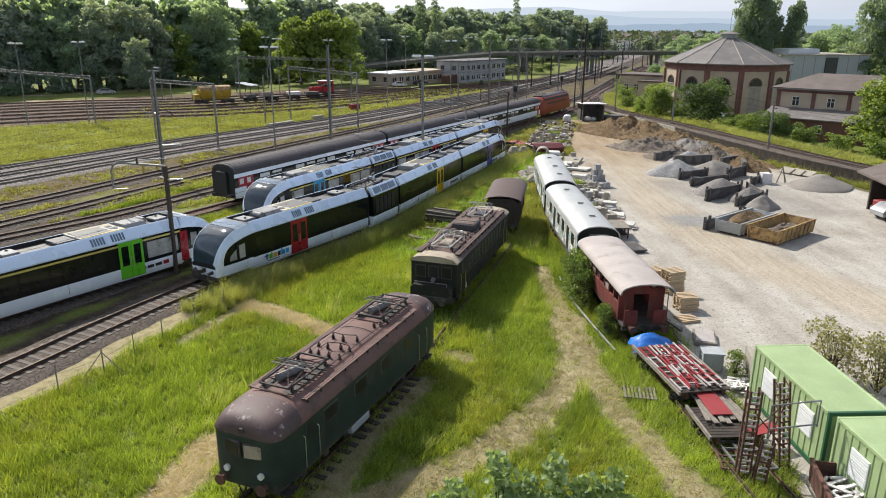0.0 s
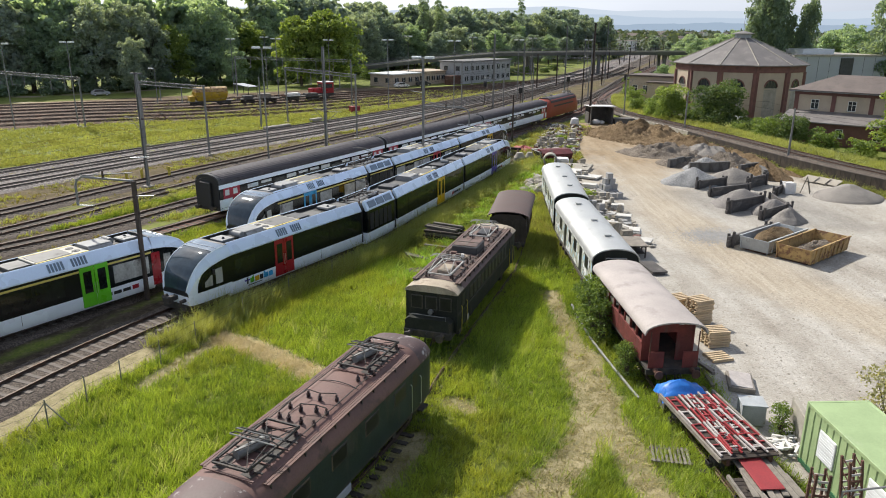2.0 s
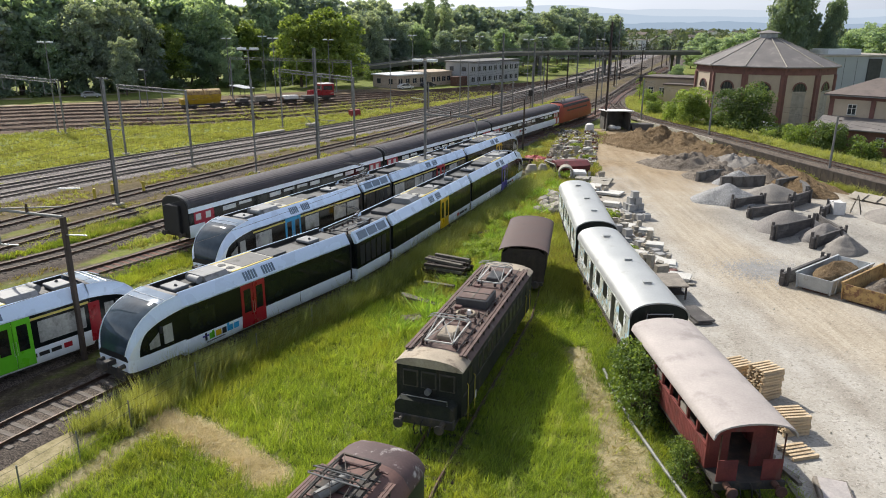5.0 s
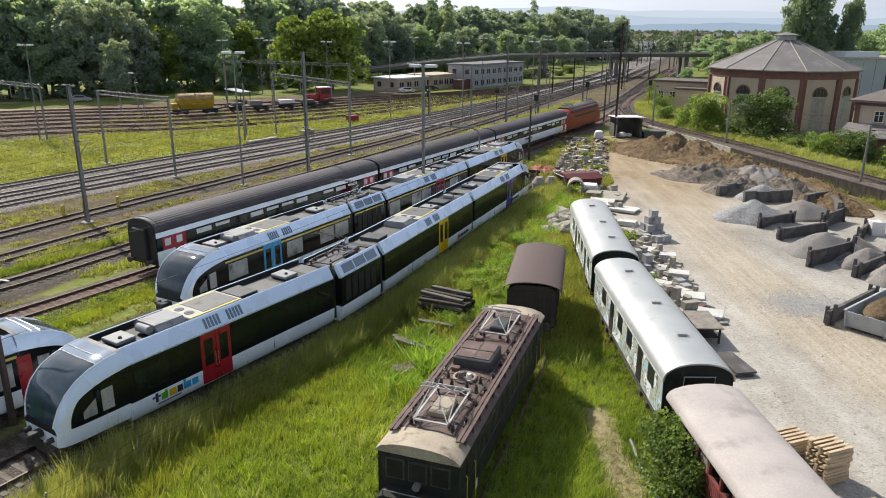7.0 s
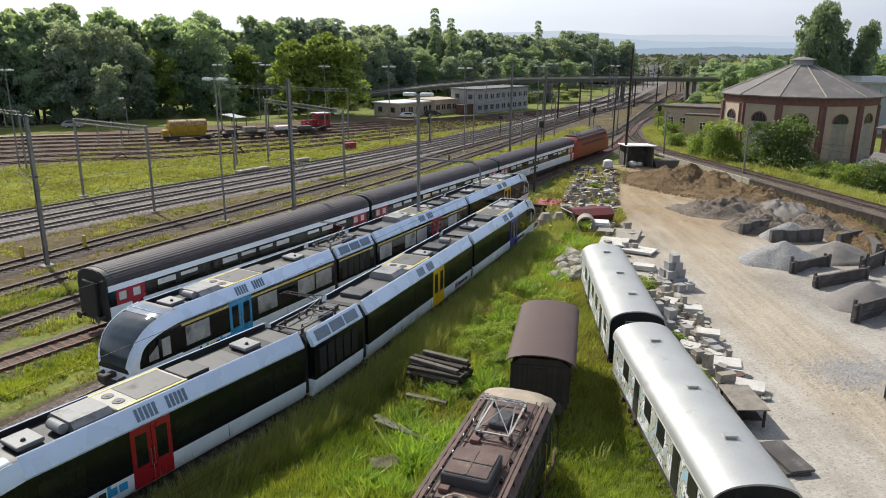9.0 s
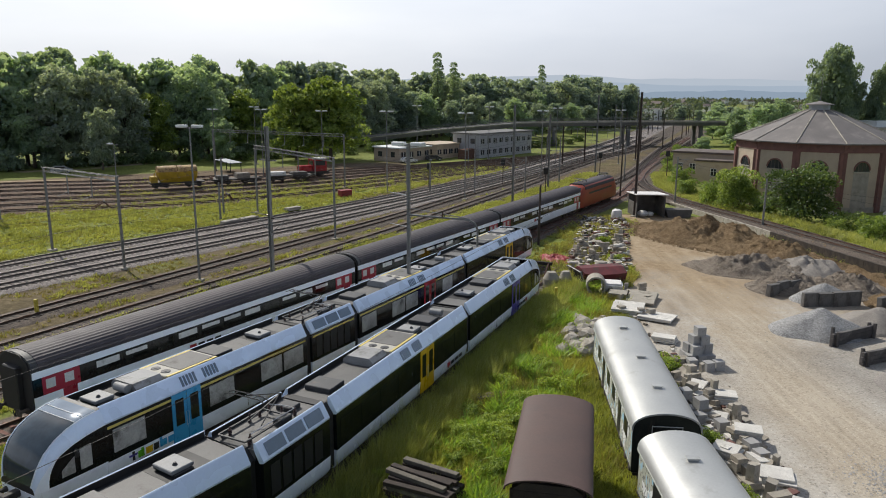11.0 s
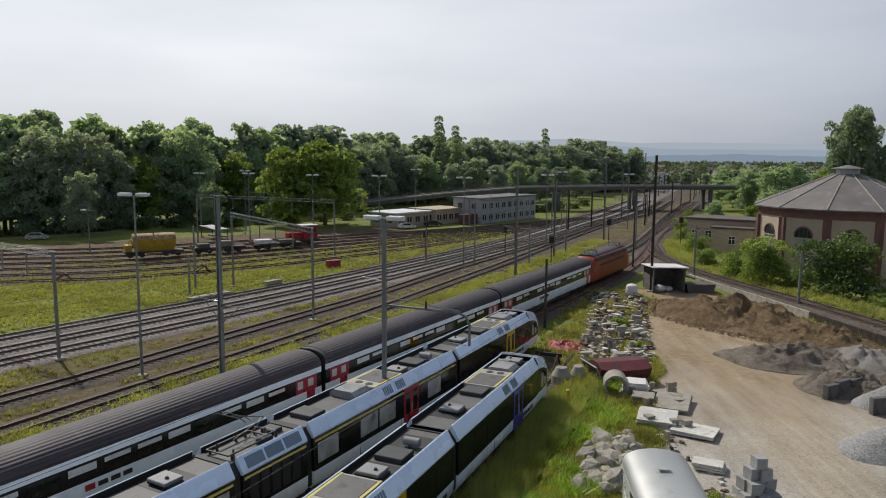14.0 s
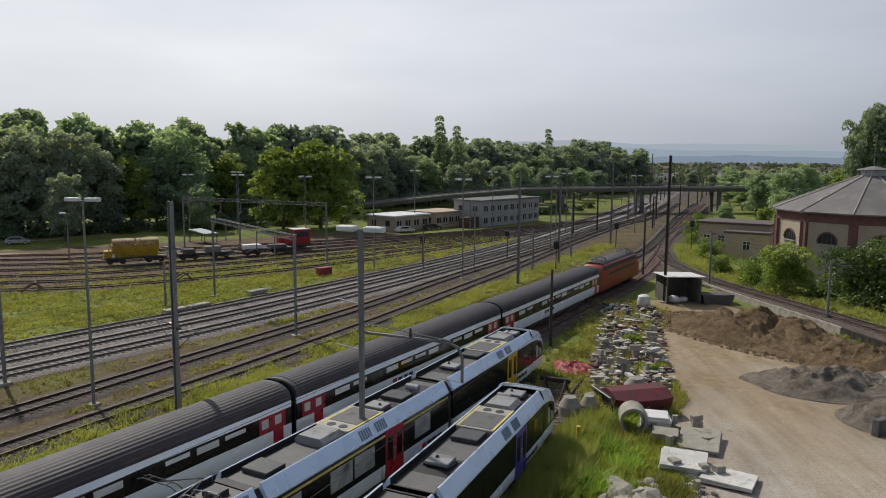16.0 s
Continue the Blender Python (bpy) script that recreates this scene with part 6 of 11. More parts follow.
def red_coach(x, y, h):
    ob = thing("red_coach", x, y, RAIL_TOP - 0.12, h, "decaying red wooden coach with a faded pink roof", "coach", "disused coaches at the yard edge")
    L = 9.3
    part("roof", roof_shell(1.50, 2.86, 3.42, 0.0, L, 0.07, 14, 0.85), M_pinkroof, ob, angle=30)
    part("roof_edge", MB().bx(-1.5, -1.46, 0, L, 2.80, 2.88), M_pinkroof, ob)
    part("roof_edge", MB().bx(1.46, 1.5, 0, L, 2.80, 2.88), M_pinkroof, ob)
    part("floor", MB().bx(-1.25, 1.25, 0.1, L - 0.1, 0.92, 1.05), M_under, ob)
    y0, y1 = 1.0, L - 0.9
    for s in (-1, 1):
        wall = part("side_wall", MB().bx(*sorted((s * 1.20, s * 1.24)), y0, y1, 1.05, 1.95), M_redplank, ob)
        for k in range(int((y1 - y0) / 0.14)):
            a = y0 + 0.14 * k
            part("board", MB().bx(*sorted((s * 1.235, s * 1.265)), a, a + 0.13, 1.05, 1.93 + random.uniform(-0.04, 0.04), 0.006), M_redplank, wall)
        n = 8
        for k in range(n + 1):
            a = y0 + (y1 - y0) * k / n
            part("post", MB().bx(*sorted((s * 1.16, s * 1.27)), a - 0.06, a + 0.06, 1.05, 2.86, 0.01), M_redplank, ob)
        part("sill", MB().bx(*sorted((s * 1.16, s * 1.29)), y0, y1, 1.93, 2.0), M_redplank, ob)
        part("head_rail", MB().bx(*sorted((s * 1.16, s * 1.27)), y0, y1, 2.68, 2.86), M_redplank, ob)
        for k in (2, 5, 6):
            a = y0 + (y1 - y0) * k / n
            part("loose_panel", MB().box(s * 1.2, a + 0.5, 2.1, 0.03, 0.6, 0.5, 0, 0, 12 * s), M_greywood, ob)
    for e, w in ((y0, 1), (y1, -1)):
        for a, b in ((-1.2, -0.42), (0.42, 1.2)):
            part("end_wall", MB().bx(a, b, e - 0.03, e + 0.03, 1.05, 2.86), M_redplank, ob)
        part("end_wall_head", MB().bx(-0.42, 0.42, e - 0.03, e + 0.03, 2.5, 3.2), M_redplank, ob)
    for e, way in ((0.0, 1), (L, -1)):
        part("end_beam", MB().bx(-1.3, 1.3, *sorted((e, e + way * 0.15)), 0.78, 1.06), M_under, ob)
        for s in (-1, 1):
            part("platform_post", MB().cyl((s * 1.15, e + way * 0.15, 1.0), (s * 1.15, e + way * 0.15, 2.9), 0.03, 0.03, 8), M_rust, ob)
            part("platform_panel", MB().bx(*sorted((s * 0.45, s * 1.18)), *sorted((e + way * 0.12, e + way * 0.16)), 1.05, 1.9), M_redplank, ob)
        buffers(ob, e, -way, M_rust)
    part("bench", MB().bx(-0.9, -0.3, 2.0, 7.0, 1.05, 1.5, 0.03), M_darkplank, ob)
    part("underframe", MB().bx(-1.0, 1.0, 0.2, L - 0.2, 0.65, 0.93, 0.03), M_under, ob)
    bogie(ob, 2.3, 0.01, 0.46)
    bogie(ob, L - 2.3, 0.01, 0.46)


green_loco(-7.15, 16.5, 23.2)
old_loco(-0.9, 34.3, 18.6)
goods_van(4.72, 50.9, 10.3)
silver_coach(10.3, 40.7, -0.8, 13.5, "disused coach with a dull silver roof and sprayed sides")
silver_coach(10.25, 55.8, 3.4, 13.4, "second disused coach with a dull silver roof")
red_coach(10.75, 30.3, -3.6)


# ---------------------------------------------------------------- masts, lamps and wires
def lattice_mast(x, y, h, label, w=0.30, mat=None, top=None, group="overhead line masts", lean=0.0):
    ob = thing("line_mast", x, y, 0, 30, label, "mast", group)
    mt = mat or M_steel
    for s in (-1, 1):
        part("flange", MB().prism([(s * w / 2 - 0.03, 0), (s * w / 2 + 0.03, 0), (s * w / 2 * 0.8 + 0.03, h), (s * w / 2 * 0.8 - 0.03, h)], -w / 2, w / 2), mt, ob)
    part("web", MB().bx(-w / 2, w / 2, -0.025, 0.025, 0.1, h - 0.05), mt, ob)
    part("footing", MB().bx(-0.45, 0.45, -0.45, 0.45, -0.3, 0.18, 0.05), M_concrete, ob)
    if top == "tee":
        part("head_beam", MB().bx(-0.9, 0.9, -0.05, 0.05, h - 0.15, h - 0.03), mt, ob)
    return ob


def bracket(parent, z, reach, side=1):
    """A swinging arm that holds the contact wire."""
    mb = MB().tube([(0, 0, z), (side * reach, 0, z + 0.1)], 0.035, 6)
    mb.tube([(0, 0, z - 1.3), (side * reach * 0.75, 0, z + 0.05)], 0.03, 6)
    mb.tube([(side * reach * 0.45, 0, z - 0.55), (side * reach * 1.05, 0, z - 0.75)], 0.02, 6)
    b = part("bracket_arm", mb, M_steel, parent)
    part("insulator", MB().cyl((side * 0.15, 0, z), (side * 0.5, 0, z + 0.03), 0.07, 0.06, 8), M_insul, b)


def lamp_mast(x, y, h, label="tall grey yard lamp mast with flat lamp heads", heads=2, way=0.0, big=1.0):
    ob = thing("yard_lamp", x, y, 0, way, label, "lamp mast", "yard lamp masts")
    part("pole", MB().cyl((0, 0, 0), (0, 0, h - 0.1), 0.12, 0.065, 10), M_steel, ob)
    part("footing", MB().bx(-0.35, 0.35, -0.35, 0.35, -0.3, 0.15, 0.04), M_concrete, ob)
    part("cross_arm", MB().bx(-0.75 * big, 0.75 * big, -0.04, 0.04, h - 0.22, h - 0.12), M_steel, ob)
    for k in range(heads):
        s = -1 if k == 0 else 1
        hd = part("lamp_head", MB().bx(s * 0.72 * big - 0.48 * big, s * 0.72 * big + 0.48 * big, -0.24, 0.24, h - 0.16, h + 0.10, 0.05), M_panel, ob)
        part("lens", MB().bx(s * 0.72 * big - 0.4 * big, s * 0.72 * big + 0.4 * big, -0.18, 0.18, h - 0.20, h - 0.158, 0.01), M_glass, hd)
    return ob


def gantry(a, b, z, label):
    """Two posts and a trussed beam over the tracks."""
    ax, ay, bx_, by = *a, *b
    L = math.hypot(bx_ - ax, by - ay)
    h = math.degrees(math.atan2(bx_ - ax, by - ay))
    ob = thing("line_gantry", ax, ay, 0, h, label, "gantry", "overhead line gantries")
    for q in (0, L):
        p = part("post", MB().bx(-0.11, 0.11, q - 0.11, q + 0.11, 0, z + 0.25, 0.02), M_steel, ob)
        part("footing", MB().bx(-0.4, 0.4, q - 0.4, q + 0.4, -0.3, 0.15, 0.05), M_concrete, p)
    for s in (-1, 1):
        for zz in (z - 0.22, z + 0.22):
            part("chord", MB().bx(s * 0.2 - 0.035, s * 0.2 + 0.035, 0, L, zz - 0.035, zz + 0.035), M_steel, ob)
        n = max(4, int(L / 0.8))
        br = MB()
        for k in range(n):
            q0, q1 = L * k / n, L * (k + 1) / n
            z0, z1 = (z - 0.22, z + 0.22) if k % 2 else (z + 0.22, z - 0.22)
            br.tube([(s * 0.2, q0, z0), (s * 0.2, q1, z1)], 0.02, 4)
        tagged(part("lacing", br, M_steel, ob), kind="stuff")
    for k in range(1, int(L / 5) + 1):
        q = L * k / (int(L / 5) + 1)
        part("dropper", MB().bx(-0.05, 0.05, q - 0.05, q + 0.05, z - 2.2, z - 0.2), M_steel, ob)
        part("registration_arm", MB().tube([(0, q, z - 2.0), (1.4, q + 0.4, z - 2.3)], 0.03, 6), M_steel, ob)
    return ob


def portal_mast(x, y, h, arm, drop, label, way=0.0, mat=None, lamps=False, top=None):
    """A mast with a long arm that curves down at its end."""
    ob = thing("portal_mast", x, y, 0, way, label, "mast", "overhead line masts")
    mt = mat or M_steel
    part("mast", MB().bx(-0.115, 0.115, -0.115, 0.115, 0, top or h, 0.02), mt, ob)
    pts = [(0, 0, h), (arm * 0.86, 0, h - 0.05), (arm * 0.96, 0, h - 0.25), (arm, 0, h - 0.7), (arm, 0, h - drop)]
    part("curved_arm", MB().tube(pts, 0.075, 8), M_steel, ob)
    part("stay", MB().tube([(0, 0, h + 0.5), (arm * 0.9, 0, h + 0.02)], 0.035, 6), M_steel, ob)
    part("insulator", MB().cyl((arm * 0.5, 0, h), (arm * 0.5, 0, h + 0.45), 0.08, 0.05, 8), M_insul, ob)
    part("registration_arm", MB().tube([(arm, 0, h - drop), (arm - 1.3, 0, h - drop + 0.1)], 0.03, 6), M_alu, ob)
    if lamps:
        part("cross_arm", MB().bx(-0.8, 0.8, -0.05, 0.05, top - 0.2, top - 0.1), M_steel, ob)
        for s in (-0.75, 0.75):
            part("lamp_head", MB().bx(s - 0.5, s + 0.5, -0.26, 0.26, top - 0.15, top + 0.12, 0.05), M_panel, ob)
    for zz in (h - 0.9, h + 1.4):
        part("bracket_arm", MB().tube([(0, 0, zz), (-1.5, 0.1, zz + 0.15)], 0.03, 6), M_alu, ob)
    return ob


def side_pole(x, y, z, h, label, reach=1.8, mat=None):
    ob = thing("line_pole", x, y, z, 20, label, "pole", "poles along the branch track")
    part("pole", MB().cyl((0, 0, -0.3), (0, 0, h), 0.15, 0.11, 10), mat or M_steel, ob)
    if reach:
        bracket(ob, h - 0.5, reach, 1)
    return ob


GREY_MAST = "tall galvanised steel mast of the overhead line"
o = lattice_mast(-31.5, 74.7, 11.9, "galvanised steel mast with a cross beam on top", 0.26, None, "tee")
bracket(o, 7.2, 2.6, -1)
bracket(o, 7.2, 2.2, 1)
for a, b, h in ((-13.9, 84.4, 14.3), (9.5, 139.7, 15.4), (30.9, 186.7, 17.0), (60.8, 276, 19.0), (17.4, 160, 13.5), (45, 236, 14.5), (52.5, 262, 15)):
    o = lattice_mast(a, b, h, GREY_MAST, 0.25)
    bracket(o, 7.0, 2.4, 1)
    bracket(o, 7.2, 2.2, -1)
part("cross_arm", MB().bx(-0.9, 0.9, -0.05, 0.05, 11.6, 11.7), M_steel, [q for q in scene.objects if q.name.startswith("line_mast")][1])
lattice_mast(26.2, 129.4, 17.4, "tall dark steel pole beside a carport", 0.26, M_darkpole)
gantry((-42.9, 102.6), (-31.3, 94.8), 8.8, "grey trussed gantry over running tracks")
gantry((-28.0, 129.3), (-13.4, 110.5), 9.4, "long grey trussed gantry over running tracks")
gantry((-60.2, 120.5), (-98, 147), 8.0, "trussed gantry over rusty storage tracks")
gantry((-48.5, 171), (-20, 158), 9.5, "distant trussed gantry in front of woodland")
for a, b, h in ((-22.4, 90.7, 14.0), (-11.6, 152.3, 14.0), (2.0, 145.0, 14.0), (-62.0, 121.8, 13.8), (-70.0, 117.0, 13.6), (-39.7, 174.9, 13.7), (-27.2, 174.5, 13.5), (-53.5, 186.1, 13.4), (-10.6, 219, 14.0), (8.5, 221, 13.8),
                (25.0, 209, 13.8), (17.8, 176, 13.8), (40.9, 210, 13.4), (-48.6, 201, 13.7), (-38.8, 224, 13.0)):
    lamp_mast(a, b, h, way=6.0)
lamp_mast(-62.2, 157.6, 7.7, "short lamp post beside storage tracks", 1)
portal_mast(-2.3, 79.0, 8.3, 5.3, 1.9, "tall grey mast with twin lamps and a curved arm", 20, M_steel, True, 13.4)
portal_mast(-18.6, 41.9, 7.6, 4.6, 1.9, "brown steel mast with a curved arm over the siding", 200, M_darkpole)
side_pole(10.4, 108.5, 0, 7.0, "dark wooden pole at a siding end", 0, M_polewood)
side_pole(28.5, 149.7, 0, 9.0, "dark wooden pole near the branch track", 0, M_polewood)
for a, b, h in ((35.0, 140.2, 7.7), (39.5, 117.7, 6.9), (43.5, 89.6, 7.2), (52.0, 66.0, 7.2)):
    side_pole(a, b, 0.0, h, "concrete-grey pole with a line bracket by the branch track")
for a, b, h in ((-32.2, 127.1, 8.1), (3.7, 150.6, 10.0), (-4.1, 152.9, 5.8), (-31.1, 122.4, 5.1), (20.5, 168, 9.0), (34.5, 174, 8), (12.5, 152, 6.5)):
    side_pole(a, b, 0, h, "thin grey post between running tracks", 0)


def signal(x, y, h, label="railway signal with a dark round-cornered head on a post"):
    ob = thing("railway_signal", x, y, 0, 200, label, "signal", "signals between running tracks")
    part("post", MB().cyl((0, 0, -0.2), (0, 0, h), 0.09, 0.08, 8), M_darkpole, ob)
    hd = part("signal_head", MB().bx(-0.42, 0.42, -0.1, 0.14, h - 0.2, h + 1.0, 0.1), M_black, ob)
    for a, b in ((-0.16, 0.65), (0.16, 0.65), (0.0, 0.3), (-0.16, 0.05), (0.16, 0.05)):
        part("lens", MB().cyl((a, 0.139, h + b), (a, 0.165, h + b), 0.09, 0.09, 10), M_glass, hd)
    part("footing", MB().bx(-0.35, 0.35, -0.35, 0.35, -0.3, 0.15, 0.04), M_concrete, ob)


for a, b, h in ((-4.5, 157, 3.8), (9.3, 164.6, 4.0), (16.1, 152.8, 3.6), (31.0, 182.0, 4.0), (45.0, 181.0, 4.6)):
    signal(a, b, h)
gantry((3.0, 209.0), (22.0, 203.0), 7.2, "low trussed gantry before the office block")
gantry((26.0, 236.0), (50.0, 228.0), 7.6, "low trussed gantry before the bridge")
for a, b, h in ((26.5, 207.8, 9.5), (64, 306, 11), (74, 330, 11), (84, 352, 10), (92, 376, 10), (101, 400, 10), (110, 425, 10), (80, 300, 9), (90, 322, 9), (99, 346, 9), (108, 372, 9), (118, 398, 9), (128, 424, 9), (56, 250, 9), (33, 214, 9), (66, 262, 10), (48, 222, 8)):
    lattice_mast(a, b, h, "dark slender mast of the overhead line", 0.28, M_darkpole)


def wire(name, pts, r, sag, label):
    mb = MB()
    for a, b in zip(pts[:-1], pts[1:]):
        a, b = Vector(a), Vector(b)
        line = [a.lerp(b, t) - Vector((0, 0, sag * 4 * t * (1 - t))) for t in np.linspace(0, 1, 7)]
        mb.tube(line, r, 4)
    return solo(name, mb, M_cable, Matrix.Identity(4), label, "overhead wire", "overhead wires")


def along(pts, y0, y1, n, z, off=0.0):
    x, y, h, w = spline(pts, 2.0)
    out = []
    for q in np.linspace(y0, y1, n):
        a = float(np.interp(q, y, x))
        out.append((a + off, q, z))
    return out


for line in (T_TWO, T_ONE):
    wire("contact_wire", along(line, 20, 110, 4, 6.0), 0.010, 0.1, "thin contact wire above the siding")
for line in (T_A, T_B, T_C, T_D, T_E):
    wire("contact_wire", along(line, 40, 230, 6, 6.0), 0.012, 0.1, "thin contact wire above a running track")
    wire("carrier_wire", along(line, 40, 230, 6, 7.3), 0.012, 0.9, "sagging carrier wire above a running track")
wire("contact_wire", along(T_BRANCH, 50, 170, 6, 6.3), 0.012, 0.1, "thin contact wire above the branch track")
wire("carrier_wire", along(T_BRANCH, 50, 170, 6, 7.2), 0.012, 0.6, "sagging carrier wire above the branch track")


# ---------------------------------------------------------------- buildings
def rotunda(cx, cy, R):
    ob = thing("round_engine_house", cx, cy, 0, 0, "round brick and plaster engine house with a grey tent roof", "building")
    n = 12
    view = radians(22)
    base = -15.0
    def corner(k, r):
        t = radians(base + 360.0 / n * k)
        u, rt = Vector((math.sin(view), math.cos(view))), Vector((math.cos(view), -math.sin(view)))
        p = -u * math.cos(t) + rt * math.sin(t)
        return p * r
    ZE, ZA, RL = 10.35, 14.9, 1.75
    for k in range(n):
        a, b = corner(k, R), corner(k + 1, R)
        d = (b - a)
        L = d.length
        rz = math.degrees(math.atan2(d.y, d.x))
        m = pose(a.x, a.y, 0, 0, 0, rz)
        out = -1 if m.to_3x3().col[1].dot(Vector((*(a + b), 0))) > 0 else 1
        # local: x along the wall, y inwards when out is 1
        s = 1 if m.to_3x3().col[1].dot(Vector((*(a + b), 0))) > 0 else -1
        wall = part("wall", MB().bx(0, L, *sorted((0, -s * 0.5)), 0, ZE - 1.5), M_plaster, ob, m=m)
        part("plinth", MB().bx(0, L, *sorted((-s * 0.2, s * 0.1)), 0, 0.8), M_concrete, wall)
        band = part("cornice", MB().bx(-0.05, L + 0.05, *sorted((s * 0.12, -s * 0.4)), ZE - 1.5, ZE - 0.15), M_brick, ob, m=m)
        part("ledge", MB().bx(-0.1, L + 0.1, *sorted((s * 0.3, -s * 0.3)), ZE - 0.45, ZE - 0.15), M_brick, band)
        pil = MB().bx(-0.5, 0.5, *sorted((s * 0.1, -s * 0.3)), 0, ZE - 1.5)
        part("corner_pilaster", pil, M_brick, ob, m=m)
        part("corner_pilaster", MB().bx(L - 0.5, L + 0.5, *sorted((s * 0.1, -s * 0.3)), 0, ZE - 1.5), M_brick, ob, m=m)
        w = 1.25
        arc = [(L / 2 + w * math.cos(t), 6.35 + w * math.sin(t)) for t in np.linspace(0, math.pi, 13)]
        prof = arc + [(L / 2 - w, 6.1), (L / 2 + w, 6.1)]
        win = part("arched_window", MB().add([(x, s * 0.03, z) for x, z in prof], [tuple(range(len(prof)))]), M_glass, ob, m=m)
        fr = MB().tube([(x, s * 0.05, z) for x, z in arc], 0.13, 6)
        part("arch_moulding", fr, M_brick, win)
        part("sill", MB().bx(L / 2 - w - 0.15, L / 2 + w + 0.15, *sorted((s * 0.0, s * 0.16)), 5.98, 6.12), M_concrete, win)
        bars_ = MB()
        for q in (-0.6, 0, 0.6):
            bars_.bx(L / 2 + q - 0.035, L / 2 + q + 0.035, *sorted((s * 0.03, s * 0.07)), 6.1, 6.35 + math.sqrt(max(0.1, w * w - q * q)) - 0.05)
        part("window_grille", bars_, M_darkwall, win)
        part("bricked_opening", MB().bx(L / 2 - w, L / 2 + w, *sorted((s * 0.012, -s * 0.1)), 0.8, 5.9), M_concrete, ob, m=m)
        # roof segment, seams and eave
        e0, e1, t0, t1 = corner(k, R + 0.75), corner(k + 1, R + 0.75), corner(k, RL), corner(k + 1, RL)
        q = [(e0.x, e0.y, ZE - 0.12), (e1.x, e1.y, ZE - 0.12), (t1.x, t1.y, ZA), (t0.x, t0.y, ZA)]
        lo = [(x, y, z - 0.18) for x, y, z in q]
        part("roof_panel", MB().add(q + lo, [(0, 1, 2, 3), (7, 6, 5, 4), (0, 4, 5, 1), (1, 5, 6, 2), (2, 6, 7, 3), (3, 7, 4, 0)]), M_slate, ob)
        part("roof_seam", MB().tube([(e0.x, e0.y, ZE - 0.08), (t0.x, t0.y, ZA + 0.04)], 0.09, 6), M_concrete, ob)
        part("lantern_wall", MB().loft([[(*corner(k, RL * 0.9), ZA - 0.3), (*corner(k + 1, RL * 0.9), ZA - 0.3), (*corner(k + 1, RL * 0.82), ZA - 0.3)], [(*corner(k, RL * 0.9), ZA + 0.75), (*corner(k + 1, RL * 0.9), ZA + 0.75), (*corner(k + 1, RL * 0.82), ZA + 0.75)]]), M_greybld, ob)
    ring = lambda r, z: [(*corner(k, r), z) for k in range(n)]
    part("lantern_roof", MB().loft([ring(RL * 1.25, ZA + 0.75), ring(RL * 1.25, ZA + 0.85), ring(0.15, ZA + 1.35)]), M_slate, ob)
    part("lightning_rod", MB().cyl((0, 0, ZA + 1.2), (0, 0, ZA + 5.6), 0.045, 0.03, 6), M_steel, ob)


rotunda(58.8, 146.5, 12.1)


def window(parent, x, y, z, w, h, face, m):
    """A framed two-leaf window on a wall whose outside looks along y * face."""
    o = part("window", MB().bx(x - w / 2, x + w / 2, *sorted((y - face * 0.06, y + face * 0.02)), z, z + h), M_glass, parent, m=m)
    f = MB()
    for a, b, c, d in ((x - w / 2, x + w / 2, z, z + 0.07), (x - w / 2, x + w / 2, z + h - 0.07, z + h), (x - w / 2, x - w / 2 + 0.07, z, z + h), (x + w / 2 - 0.07, x + w / 2, z, z + h),
                       (x - 0.035, x + 0.035, z, z + h), (x - w / 2, x + w / 2, z + h * 0.62, z + h * 0.62 + 0.05)):
        f.bx(a, b, *sorted((y, y + face * 0.05)), c, d)
    part("window_frame", f, M_frame, o)
    part("window_sill", MB().bx(x - w / 2 - 0.1, x + w / 2 + 0.1, *sorted((y, y + face * 0.14)), z - 0.1, z), M_concrete, o)


def hip_roof(x0, x1, y0, y1, z, rise, over=0.6):
    a, b, c, d = x0 - over, x1 + over, y0 - over, y1 + over
    k = min(b - a, d - c) / 2
    if b - a > d - c:
        r0, r1 = (a + k, (c + d) / 2), (b - k, (c + d) / 2)
    else:
        r0, r1 = ((a + b) / 2, c + k), ((a + b) / 2, d - k)
    vs = [(a, c, z), (b, c, z), (b, d, z), (a, d, z), (*r0, z + rise), (*r1, z + rise), (a, c, z - 0.2), (b, c, z - 0.2), (b, d, z - 0.2), (a, d, z - 0.2)]
    if b - a > d - c:
        fs = [(0, 1, 5, 4), (1, 2, 5), (2, 3, 4, 5), (3, 0, 4)]
    else:
        fs = [(0, 1, 4), (1, 2, 5, 4), (2, 3, 5), (3, 0, 4, 5)]
    fs += [(6, 7, 1, 0), (7, 8, 2, 1), (8, 9, 3, 2), (9, 6, 0, 3), (9, 8, 7, 6)]
    return MB().add(vs, fs)


